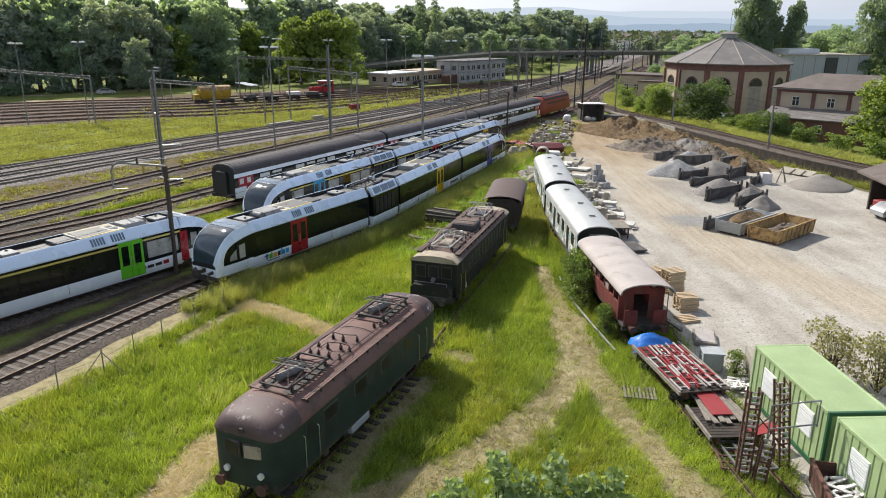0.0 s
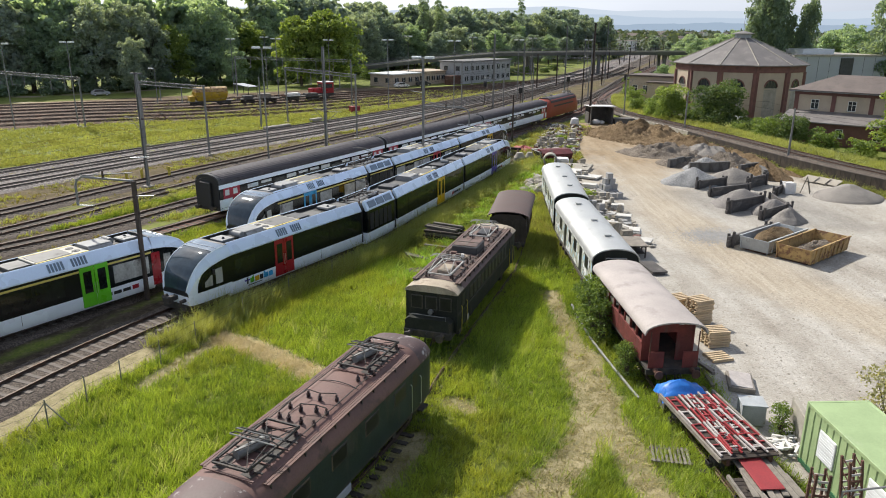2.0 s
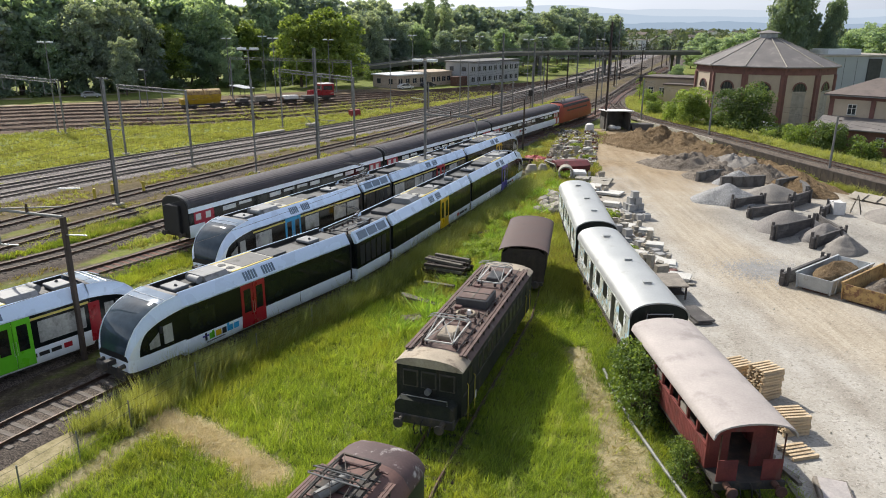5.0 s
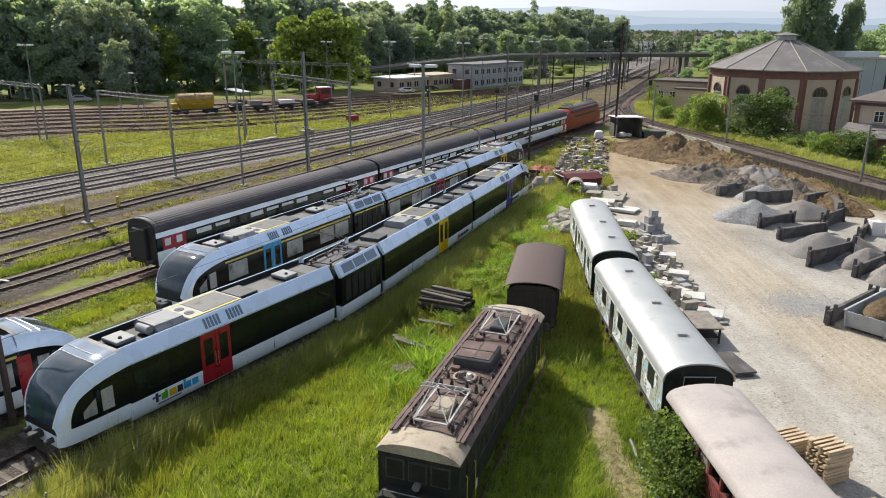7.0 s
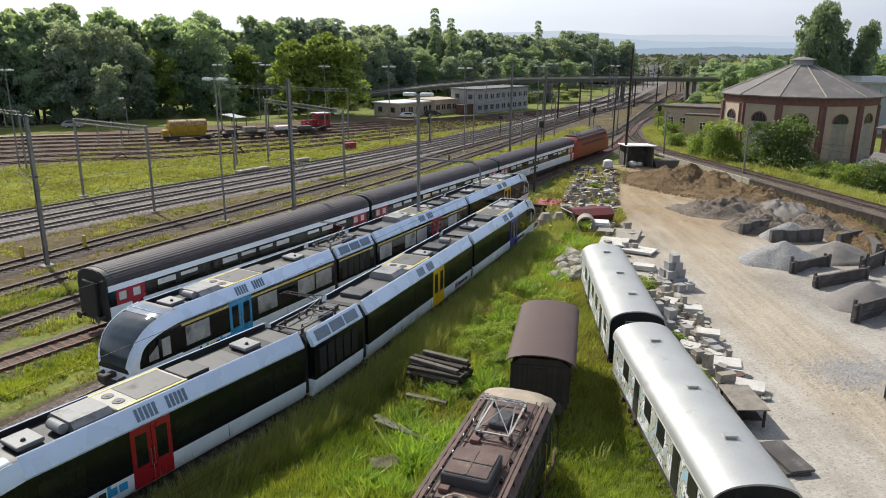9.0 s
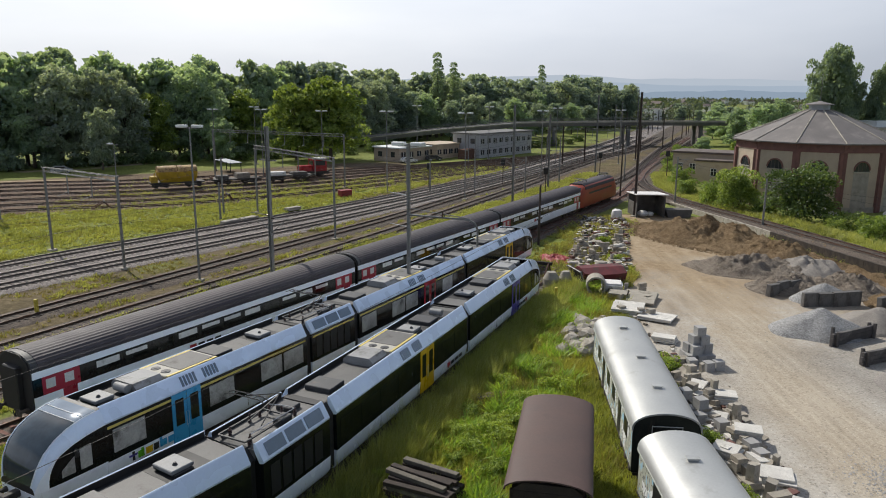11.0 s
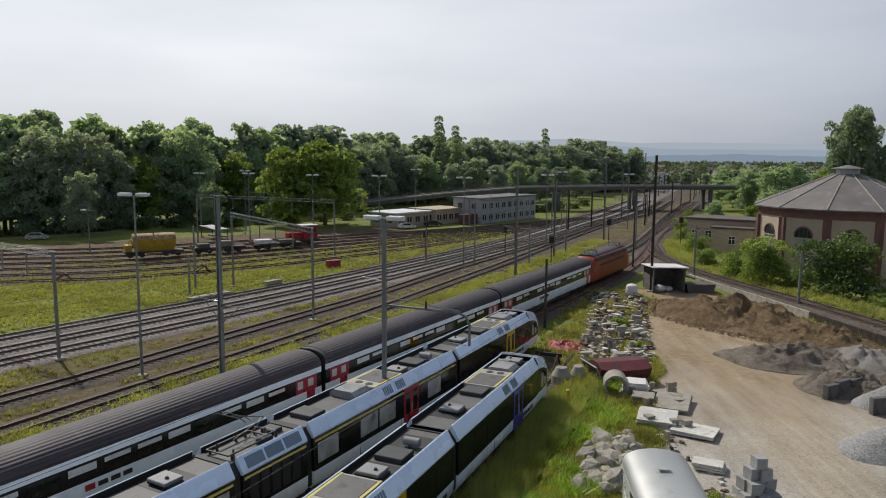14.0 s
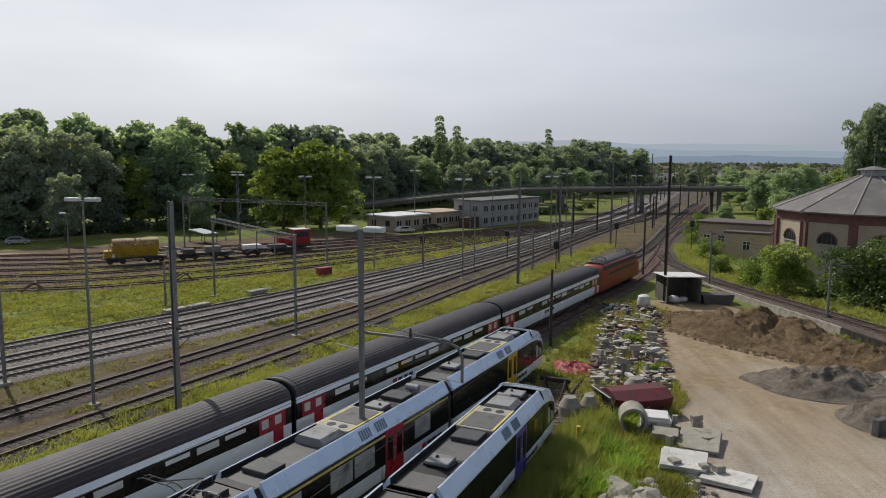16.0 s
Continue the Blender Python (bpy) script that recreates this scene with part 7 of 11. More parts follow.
def works_building():
    ob = thing("works_building", 52.3, 111.0, 0, 131 - 90, "two-storey buff works building with brick strips and a low annex", "building")
    # x runs along the front, y back from it
    part("wall", MB().bx(0.0, 24, 4.6, 14, 0, 7.5), M_plaster, ob)
    part("roof", hip_roof(0.0, 24, 4.6, 14, 7.62, 2.2, 0.8), M_slatedark, ob)
    part("annex_wall", MB().bx(-0.2, 24, 0.0, 4.59, 0, 3.3), M_brick, ob)
    part("annex_roof", MB().add([(-0.6, -0.5, 3.32), (24.4, -0.5, 3.32), (24.4, 4.58, 4.5), (-0.6, 4.58, 4.5), (-0.6, -0.5, 3.15), (24.4, -0.5, 3.15), (24.4, 4.58, 4.3), (-0.6, 4.58, 4.3)],
                                [(0, 1, 2, 3), (7, 6, 5, 4), (0, 4, 5, 1), (1, 5, 6, 2), (2, 6, 7, 3), (3, 7, 4, 0)]), M_slate, ob)
    for q in (0.3, 5.6, 10.8, 16.0, 21.2):
        part("brick_strip", MB().bx(q - 0.3, q + 0.3, 4.48, 4.62, 0, 7.4), M_brick, ob)
    part("eave_band", MB().bx(-0.1, 24.1, 4.46, 4.62, 6.9, 7.45), M_brick, ob)
    for q in (3.0, 8.2, 13.4, 18.6):
        window(ob, q, 4.6, 4.75, 1.15, 1.5, -1, None)
    for q in (3.0, 8.0, 13.0, 18.0):
        window(ob, q, 0.0, 1.2, 1.0, 1.3, -1, None)
    part("gutter", MB().bx(-0.8, 24.8, 3.78, 3.86, 7.36, 7.5), M_steel, ob)


works_building()
o = thing("grey_hall", 84.0, 177, 0, -12, "plain grey clad modern hall behind trees", "building")
part("wall", MB().bx(0, 26, 0, 18, 0, 10.4), M_greybld, o)
part("roof_edge", MB().bx(-0.2, 26.2, -0.2, 18.2, 10.4, 10.75), M_concrete, o)
part("recess", MB().bx(13, 16.5, -0.25, 0.02, 1.0, 10.0), M_roofdark, o)
part("roof_plant", MB().bx(6, 15, 5, 12, 10.75, 12.0, 0.05), M_panel, o)
for k in range(8):
    part("cladding_joint", MB().bx(3.2 * k + 0.4, 3.2 * k + 0.46, -0.03, 0.01, 0.3, 10.3), M_roofdark, o)
o = thing("depot_annex", 44.8, 176.5, 0, 122 - 90, "low flat-roofed buff annex with moss on its roof", "building")
part("wall", MB().bx(0, 12, 0, 8, 0, 5.6), M_plaster, o)
part("roof", MB().bx(-0.4, 12.4, -0.4, 8.4, 5.6, 6.0, 0.04), M_slatedark, o)
part("wing_wall", MB().bx(5.5, 12.5, -3.5, -0.01, 0, 4.4), M_plaster, o)
part("wing_roof", MB().bx(5.2, 12.8, -3.8, -0.01, 4.4, 4.75, 0.04), M_slatedark, o)
for q in (1.5, 4.0):
    window(o, q, 0.0, 2.0, 1.2, 1.6, -1, None)
window(o, 9.0, -3.5, 1.6, 1.2, 1.5, -1, None)


def plain_block(name, x, y, h, L, W, H, wall, roofm, label, cols, rows, z0=1.2, roof_t=0.35):
    ob = thing(name, x, y, 0, h, label, "building", "buildings across the tracks")
    part("wall", MB().bx(0, W, 0, L, 0, H), wall, ob)
    part("roof", MB().bx(-0.4, W + 0.4, -0.4, L + 0.4, H, H + roof_t, 0.05), roofm, ob)
    for r in range(rows):
        for c in range(cols):
            q = L * (c + 0.5) / cols
            z = z0 + r * 3.0
            w = part("window", MB().bx(W - 0.02, W + 0.05, q - 0.75, q + 0.75, z, z + 1.3), M_glass, ob)
            part("window_frame", MB().bx(W + 0.03, W + 0.08, q - 0.05, q + 0.05, z, z + 1.3), M_frame, w)
    for r in range(rows):
        for c in range(2):
            q = W * (c + 0.5) / 2
            z = z0 + r * 3.0
            part("window", MB().bx(q - 0.7, q + 0.7, -0.05, 0.02, z, z + 1.3), M_glass, ob)
    return ob


plain_block("office_block", -1.2, 227.9, 36.5, 27, 9, 6.4, M_officewall, M_bridge, "grey two-storey railway office block with rows of windows", 9, 2, 0.9)
plain_block("flat_roofed_shed", -21.5, 214, 38, 12, 9, 3.4, M_plaster, M_panel, "low shed with a bright flat roof", 4, 1)
plain_block("flat_roofed_shed", -12.5, 224.5, 38, 12, 9, 3.6, M_plaster, M_plaster, "low buff shed beside the office block", 5, 1)
o = solo("shipping_container", MB().bx(-1.2, 1.2, 0, 6, 0, 2.6, 0.05), M_rust, pose(1.2, 220, 0, 0, 0, -38), "rusty brown shipping container beside the sheds", "container")
o = thing("canopy", -50, 184, 0, -50, "low grey canopy on posts at the woodland edge", "canopy")
part("roof", MB().box(0, 0, 2.25, 3.0, 6.4, 0.14, 0.02, 0, 4), M_greybld, o)
for x in (-1.3, 1.3):
    for y in (-2.9, 2.9):
        part("post", MB().bx(x - 0.06, x + 0.06, y - 0.06, y + 0.06, 0, 2.2), M_under, o)


def road_bridge():
    ob = thing("road_bridge", 0, 0, 0, 0, "long grey concrete road bridge across the tracks", "bridge")
    line = [(-62, 256, 0.6), (-32, 265, 2.8), (-6, 270, 5.6), (20, 275, 7.7), (55, 280, 8.2), (92, 286, 8.2), (135, 292, 7.6)]
    def off(p, d):
        return (p[0] - d * 0.16, p[1] + d * 0.98)
    rings = [[(*off(p, -4.2), p[2] - 1.2), (*off(p, 4.2), p[2] - 1.2), (*off(p, 4.6), p[2] - 0.1), (*off(p, -4.6), p[2] - 0.1)] for p in line]
    part("deck", MB().loft(rings), M_bridge, ob)
    for d in (-4.5, 4.5):
        part("parapet", MB().loft([[(*off(p, d - 0.12), p[2] - 0.1), (*off(p, d + 0.12), p[2] - 0.1), (*off(p, d + 0.12), p[2] + 0.25), (*off(p, d - 0.12), p[2] + 0.25)] for p in line]), M_concrete, ob)
        part("railing", MB().tube([(*off(p, d), p[2] + 1.1) for p in line], 0.06, 5), M_steel, ob)
    for a, b, z in ((8, 273, 6.4), (32, 276.8, 7.6), (58, 280.5, 7.1), (84, 284.6, 7.1), (110, 288, 6.9)):
        for d in (-2.6, 2.6):
            part("pier", MB().bx(-0.55, 0.55, d - 0.5, d + 0.5, 0, z - 0.2, 0.05), M_bridge, ob, m=pose(a, b, 0, 0, 0, 9))


road_bridge()
# low retaining wall of the branch track
WALL = [(49.5, 66), (44.6, 80), (42.0, 92), (39.9, 104), (38.2, 116), (35.9, 131), (34.6, 141)]
x, y, h, w = spline(WALL, 2.0)
ob = thing("retaining_wall", 0, 0, 0, 0, "low concrete retaining wall below the branch track", "wall", "", "structure")
for a, b, d, a2, b2 in zip(x[:-1], y[:-1], h[:-1], x[1:], y[1:]):
    L = math.hypot(a2 - a, b2 - b)
    top = float(branch_lift(b)) + 0.05
    old = b < 112
    part("wall_slab", MB().bx(-0.14, 0.14, 0.01, L - 0.01, -0.3, max(0.5, top), 0.02), M_oldbank if old else M_concrete, ob, m=pose(a, b, 0, 0, 0, -math.degrees(math.atan2(a2 - a, b2 - b))))


def carport():
    ob = thing("open_carport", 26.3, 128.6, 0, -2, "open lean-to carport with a white sheet roof", "carport")
    part("roof", MB().box(2.0, 2.2, 3.15, 4.6, 5.4, 0.12, 0.02, 0, -3), M_whitepaint, ob)
    for a, b in ((0, 0), (3.9, 0), (0, 4.4), (3.9, 4.4)):
        part("post", MB().bx(a - 0.08, a + 0.08, b - 0.08, b + 0.08, 0, 3.1), M_darkwall, ob)
    part("back_wall", MB().bx(0, 3.9, 4.3, 4.4, 0, 3.0), M_darkwall, ob)
    part("side_wall", MB().bx(-0.05, 0.05, 0.1, 4.3, 0, 2.0), M_darkwall, ob)
    part("side_wall", MB().bx(3.85, 3.95, 0.1, 4.3, 0, 2.9), M_darkwall, ob)
    for dx, dy, r in ((0, 0, 0.8), (1.1, 0.3, 0.6)):
        solo("sack", MB().ball((0, 0, r * 0.45), r, 10, 6, 0.6), M_whitepaint, pose(27.4 + dx, 129.6 + dy, 0.05), "pale full sack lying under the carport", "sack", "sacks under the carport")
    solo("dark_skip", MB().prism([(-1.6, 0), (1.6, 0), (1.9, 1.1), (-1.9, 1.1)], 0, 2.2), M_darkwall, pose(32.4, 128.8, 0, 0, 0, 4), "low dark steel skip beside the carport", "skip")


carport()


def machine_shed():
    ob = thing("machine_shed", 39.3, 48.2, 0, 8, "open timber machine shed with a brown roof", "shed")
    L, W = 14.0, 10.0
    part("roof", MB().add([(-1.2, -0.8, 3.55), (-1.2, L + 0.8, 3.55), (4.6, L + 0.8, 5.6), (4.6, -0.8, 5.6), (-1.2, -0.8, 3.37), (-1.2, L + 0.8, 3.37), (4.6, L + 0.8, 5.42), (4.6, -0.8, 5.42)],
                          [(0, 1, 2, 3), (7, 6, 5, 4), (0, 4, 5, 1), (1, 5, 6, 2), (2, 6, 7, 3), (3, 7, 4, 0)]), M_slatedark, ob)
    part("roof", MB().add([(4.62, -0.8, 5.6), (4.62, L + 0.8, 5.6), (W + 0.6, L + 0.8, 3.55), (W + 0.6, -0.8, 3.55), (4.62, -0.8, 5.42), (4.62, L + 0.8, 5.42), (W + 0.6, L + 0.8, 3.37), (W + 0.6, -0.8, 3.37)],
                          [(0, 1, 2, 3), (7, 6, 5, 4), (0, 4, 5, 1), (1, 5, 6, 2), (2, 6, 7, 3), (3, 7, 4, 0)]), M_slatedark, ob)
    for b in (0, 4.6, 9.2, 13.8):
        part("post", MB().bx(-0.14, 0.14, b - 0.14, b + 0.14, 0, 3.5), M_darkplank, ob)
        part("brace", MB().tube([(0, b, 2.4), (0, b + 0.9, 3.4)], 0.07, 4), M_darkplank, ob)
    part("back_wall", MB().bx(W - 0.1, W, 0, L, 0, 3.6), M_darkplank, ob)
    part("end_wall", MB().bx(0.2, W, L - 0.05, L + 0.05, 0, 3.6), M_darkplank, ob)
    part("end_wall", MB().bx(0.2, W, -0.05, 0.05, 0, 3.6), M_darkplank, ob)


machine_shed()


# ---------------------------------------------------------------- heaps and bins in the yard
def heap(x, y, rx, ry, h, mat, label, rz=0.0, seed=1, rough=0.12, category="heap", n=40, power=1.25, lumps=1.2, z=0.0):
    """A poured heap with an uneven skirt."""
    vs, fs = [], []
    rings = 16 if n < 50 else 30
    for i in range(rings + 1):
        r = i / rings
        for j in range(n):
            t = 2 * math.pi * j / n
            e = 1 + 0.16 * noise.noise(Vector((math.cos(t) * 1.5, math.sin(t) * 1.5, seed * 3.1)))
            px, py = rx * r * e * math.cos(t), ry * r * e * math.sin(t)
            k = noise.fractal(Vector((px * lumps, py * lumps, seed * 7.7)), 0.6, 2.0, 4)
            pz = h * max(0.0, (1 - r ** power)) * (1 + 0.25 * noise.noise(Vector((px * 0.5, py * 0.5, seed)))) + rough * k * (1 - r ** 4)
            vs.append((px, py, pz if i < rings else -0.12))
    for i in range(rings):
        for j in range(n):
            j2 = (j + 1) % n
            fs.append((i * n + j, i * n + j2, (i + 1) * n + j2, (i + 1) * n + j))
    return solo("mound", MB().add(vs, fs), mat, pose(x, y, z, 0, 0, rz), label, category, "heaps in the yard")


heap(31.5, 112.5, 11.8, 5.4, 2.4, M_soil, "long heap of brown dug earth", -55, 2, 0.75, n=110, lumps=0.55)
heap(36.0, 103.5, 5.0, 4.2, 1.7, M_soil, "heap of brown earth by the retaining wall", -50, 5, 0.45, n=56, lumps=0.8)
heap(30.3, 97.5, 6.5, 4.2, 1.5, M_soilgrey, "grey earth heap with broken concrete", -20, 3, 0.5, n=72, lumps=0.7)
heap(31.4, 91.0, 4.2, 3.2, 1.3, M_soilgrey, "grey rubble beside concrete block walls", 15, 33, 0.4, n=56, lumps=0.9)
heap(36.2, 90.5, 3.8, 4.0, 1.5, M_soilgrey, "dark rubble heaped against the bank", 15, 34, 0.45, n=56, lumps=0.9)
heap(38.0, 84.0, 2.6, 4.6, 1.3, M_soil, "brown earth slumped against the bank", 15, 35, 0.35, n=56, lumps=0.9)
heap(39.1, 96.5, 15.5, 1.7, 0.95, M_soil, "long ridge of earth slumped against the bank wall", -80, 36, 0.4, n=110, lumps=0.9)
heap(35.6, 97.0, 4.6, 4.0, 1.6, M_gravelgrey, "heap of grey rubble against the wall", 10, 9, 0.35, n=48)
heap(28.0, 78.7, 3.5, 2.8, 1.75, M_gravelblue, "cone of blue-grey gravel", 0, 4, 0.06)
heap(32.4, 87.3, 2.9, 1.9, 1.45, M_gravelblue, "blue-grey gravel behind a bin wall", 15, 14, 0.06)
heap(33.0, 80.4, 3.8, 2.6, 1.4, M_gravelgrey, "heap of light grey gravel in a bin", 20, 6, 0.08)
heap(29.6, 68.8, 3.7, 2.3, 1.55, M_sand, "heap of dark grit in a timber bin", 25, 7, 0.05)
heap(31.2, 65.6, 2.4, 1.5, 1.3, M_sand, "heap of dark grit beside a timber wall", 25, 8, 0.08)
heap(31.0, 62.2, 2.3, 1.5, 1.25, M_gravelgrey, "grey gravel poured over a bin wall", 40, 11, 0.12)
heap(41.8, 72.0, 4.0, 3.2, 1.3, M_gravelgrey, "flat grey gravel heap near the shed", 30, 13, 0.06)


def sleeper_wall(x, y, h, L, label, rows=4, lean=0.0):
    """A bin wall of stacked old sleepers between posts."""
    ob = thing("bin_wall", x, y, 0, h, label, "bin wall", "timber bin walls in the yard")
    for k in range(rows):
        part("beam", MB().bx(-0.12, 0.12, random.uniform(-0.12, 0.05), L + random.uniform(-0.15, 0.12), 0.30 * k, 0.30 * k + 0.285, 0.02), M_binwall, ob)
    for q in (0.3, L - 0.3):
        part("post", MB().bx(0.12, 0.3, q - 0.1, q + 0.1, -0.2, 0.3 * rows + random.uniform(0.1, 0.5), 0.015), M_binwall, ob)
        part("post", MB().bx(-0.3, -0.12, q - 0.1, q + 0.1, -0.2, 0.3 * rows + random.uniform(0.0, 0.4), 0.015), M_binwall, ob)
    return ob


for a in ((26.5, 64.9, 59, 5.4, 4), (28.6, 62.5, 53, 4.6, 3), (27.3, 71.9, 64, 5.9, 3), (27.2, 75.5, 61, 4.7, 3), (32.8, 75.7, 50, 4.2, 4), (33.0, 66.0, 4, 5.3, 2), (34.2, 72.2, 40, 3.0, 3)):
    sleeper_wall(a[0], a[1], a[2], a[3], "dark bin wall of stacked old sleepers", a[4])


def concrete_bin(x, y, h, L, H, label):
    """Worn angle blocks set side by side, sunk in rubble and none of them quite level."""
    ob = thing("concrete_block_wall", x, y, 0, h, label, "bin wall", "concrete bin walls in the yard")
    n = max(1, int(L / 1.3))
    for k in range(n):
        m = pose(rng0.uniform(-0.04, 0.04), (k + 0.5) * L / n, -0.1, rng0.uniform(-1.5, 1.5), rng0.uniform(-3, 3), rng0.uniform(-2, 2))
        part("block", MB().bx(-0.22, 0.22, -L / n / 2 + 0.005, L / n / 2 - 0.005, 0, H + rng0.uniform(-0.08, 0.08), 0.03), M_bincrete, ob, m=m)
    return ob


rng0 = random.Random(3)
concrete_bin(29.6, 85.1, 80, 5.2, 1.25, "grey concrete block wall holding gravel")
concrete_bin(28.0, 88.1, 60, 4.2, 1.15, "grey concrete block wall beside earth heaps")
concrete_bin(35.4, 84.4, 60, 3.2, 1.2, "short concrete block wall with rubble")
concrete_bin(36.8, 80.5, 15, 4.0, 1.2, "concrete block wall near the branch line")


def skip(x, y, h, L, W, H, mat, label, name="skip", ribs=True, flare=0.25):
    """An open-topped skip with ribbed sloping sides."""
    ob = thing(name, x, y, 0, h, label, "skip", "skips in the yard")
    t = 0.06
    part("floor", MB().bx(-W / 2, W / 2, 0, L, 0.12, 0.2), mat, ob)
    part("runners", MB().bx(-W / 2 + 0.3, W / 2 - 0.3, 0.1, L - 0.1, 0, 0.121), M_rust, ob)
    for s in (-1, 1):
        a, b = s * W / 2, s * (W / 2 + flare * 0.4)
        part("side", MB().prism([(a, 0.12), (a - s * t, 0.12), (b - s * t, H), (b, H)], -flare, L + flare), mat, ob)
        part("rim", MB().bx(*sorted((b - s * 0.1, b + s * 0.05)), -flare - 0.03, L + flare + 0.03, H - 0.02, H + 0.08, 0.015), mat, ob)
        if ribs:
            for k in range(int(L / 0.75)):
                q = 0.35 + k * 0.75
                part("rib", MB().prism([(a, 0.12), (a + s * 0.08, 0.12), (b + s * 0.08, H), (b, H)], q, q + 0.09), mat, ob)
    for e, way in ((0, -1), (L, 1)):
        vs = [(-W / 2, e, 0.12), (W / 2, e, 0.12), (W / 2 + flare * 0.4, e + way * flare, H), (-W / 2 - flare * 0.4, e + way * flare, H)]
        vs += [(x0, y0 - way * t, z0) for x0, y0, z0 in vs]
        part("end", MB().add(vs, [(0, 1, 2, 3), (7, 6, 5, 4), (0, 4, 5, 1), (1, 5, 6, 2), (2, 6, 7, 3), (3, 7, 4, 0)]), mat, ob)
    return ob


skip(26.0, 50.4, 51, 5.8, 2.5, 1.2, M_skipyellow, "rusty yellow roll-off skip with rubble")
skip(24.1, 52.8, 51, 5.6, 2.2, 1.1, M_skipgrey, "grey roll-off skip filled with earth")
heap(26.3, 54.6, 2.6, 1.0, 0.55, M_soil, "earth filling the grey skip", 39, 21, 0.15, z=0.95)
heap(28.4, 52.3, 2.5, 1.0, 0.5, M_soilgrey, "rubble lying in the yellow skip", 39, 22, 0.25, z=0.55)
sleeper_wall(22.5, 54.0, 51, 6.4, "low dark sleeper wall behind the skips", 3)


# pale plates leaning by the bank wall, and a timber trestle
for k in range(3):
    solo("steel_sheet", MB().bx(-0.8, 0.8, 0, 1.1, 0, 0.06, 0.01), M_stonepale, pose(41.2 + 0.75 * k, 79.6 - 1.05 * k, 0.1, 28, 0, -66), "pale sheet leaning against the bank wall", "sheet", "pale sheets by the bank wall")
ob = thing("trestle", 38.4, 74.2, 0, 30, "grey timber trestle standing in the yard", "trestle")
for q in (-0.45, 0.45):
    part("leg", MB().tube([(q, -0.5, 0), (0, 0, 1.7)], 0.05, 5), M_oldtimber, ob)
    part("leg", MB().tube([(q, 0.5, 0), (0, 0, 1.7)], 0.05, 5), M_oldtimber, ob)


# ---------------------------------------------------------------- stone store
def rough_block(sx, sy, sz, seed, jag=0.06):
    mb = MB()
    bm = bmesh.new()
    bmesh.ops.create_cube(bm, size=1)
    bmesh.ops.subdivide_edges(bm, edges=bm.edges, cuts=1, use_grid_fill=True)
    for v in bm.verts:
        v.co = Vector((v.co.x * sx, v.co.y * sy, v.co.z * sz))
        v.co += noise.noise_vector(v.co * 2.1 + Vector((seed * 5.3, seed, -seed))) * jag
    mb.v = [tuple(v.co) for v in bm.verts]
    bm.verts.index_update()
    mb.f = [tuple(q.index for q in f.verts) for f in bm.faces]
    bm.free()
    return mb


def boulder(r, seed):
    bm = bmesh.new()
    bmesh.ops.create_icosphere(bm, subdivisions=1, radius=r)
    r3 = random.Random(int(seed * 10))
    sx, sy, sz = r3.uniform(0.85, 1.35), r3.uniform(0.8, 1.15), r3.uniform(0.6, 0.9)
    for v in bm.verts:
        q = v.co / r
        m = max(abs(q.x), abs(q.y), abs(q.z))
        q = q * (0.45 + 0.5 / m) * r3.uniform(0.86, 1.12)
        v.co = Vector((q.x * sx, q.y * sy, q.z * sz)) * r
    mb = MB()
    mb.v = [tuple(v.co) for v in bm.verts]
    bm.verts.index_update()
    mb.f = [tuple(q.index for q in f.verts) for f in bm.faces]
    bm.free()
    return mb


BLOCKS = []
for k in range(8):
    dims = [(0.9, 0.5, 0.4), (0.6, 0.5, 0.5), (1.2, 0.6, 0.25), (0.45, 0.45, 0.9), (0.8, 0.8, 0.3), (1.5, 0.7, 0.18), (0.5, 0.4, 0.3), (1.0, 0.4, 0.5)][k]
    me = rough_block(*dims, k + 1, 0.05).mesh("stone_block", True, 25)
    me.materials.append((M_stonepale, M_concrete, M_stonewhite, M_concrete, M_stonepale, M_stonepale, M_rock, M_stonepale)[k])
    BLOCKS.append((me, dims))
rng = random.Random(11)
LABELS = ("pale cut stone block in the stone store", "grey cut stone slab stacked in the stone store", "weathered stone block lying among others")


LOOSE = {}


def stones(count, place, scale=1.0, tower=0.25, joined=False):
    """Stone pieces set down in loose stacks; joined: small rubble gathered by its stone."""
    for k in range(count):
        x, y = place(rng.random(), rng.random())
        z = 0.0
        for lift in range(1 + (rng.random() < tower) + (rng.random() < tower * 0.5)):
            i = rng.randrange(len(BLOCKS))
            me, d = BLOCKS[i]
            s = scale * rng.uniform(0.7, 1.3)
            m = pose(x + rng.uniform(-0.1, 0.1), y + rng.uniform(-0.1, 0.1), z + d[2] * s / 2 - 0.03, rng.uniform(-6, 6), rng.uniform(-6, 6), rng.choice((20, 110)) + rng.gauss(0, 14)) @ Matrix.Scale(s, 4)
            z += d[2] * s - 0.02
            if joined:
                mat = rng.choice((M_stonepale, M_concrete, M_stonewhite, M_stonewhite, M_barrierwhite, M_rock, M_darkwall, M_darkwall, M_brick, M_brick, M_rust, M_soilgrey, M_oldtimber))
                flat = rng.uniform(0.35, 0.8)
                LOOSE.setdefault(mat.name, MB()).bx(-d[0] / 2, d[0] / 2, -d[1] / 2, d[1] / 2, -d[2] / 2, -d[2] / 2 + d[2] * flat, 0.03, m)
                z -= d[2] * s * (1 - flat)
                continue
            ob = new("stone_block", me)
            ob.matrix_basis = m
            tagged(ob, LABELS[(k + lift) % 3], "stone block", "stones in the stone store")


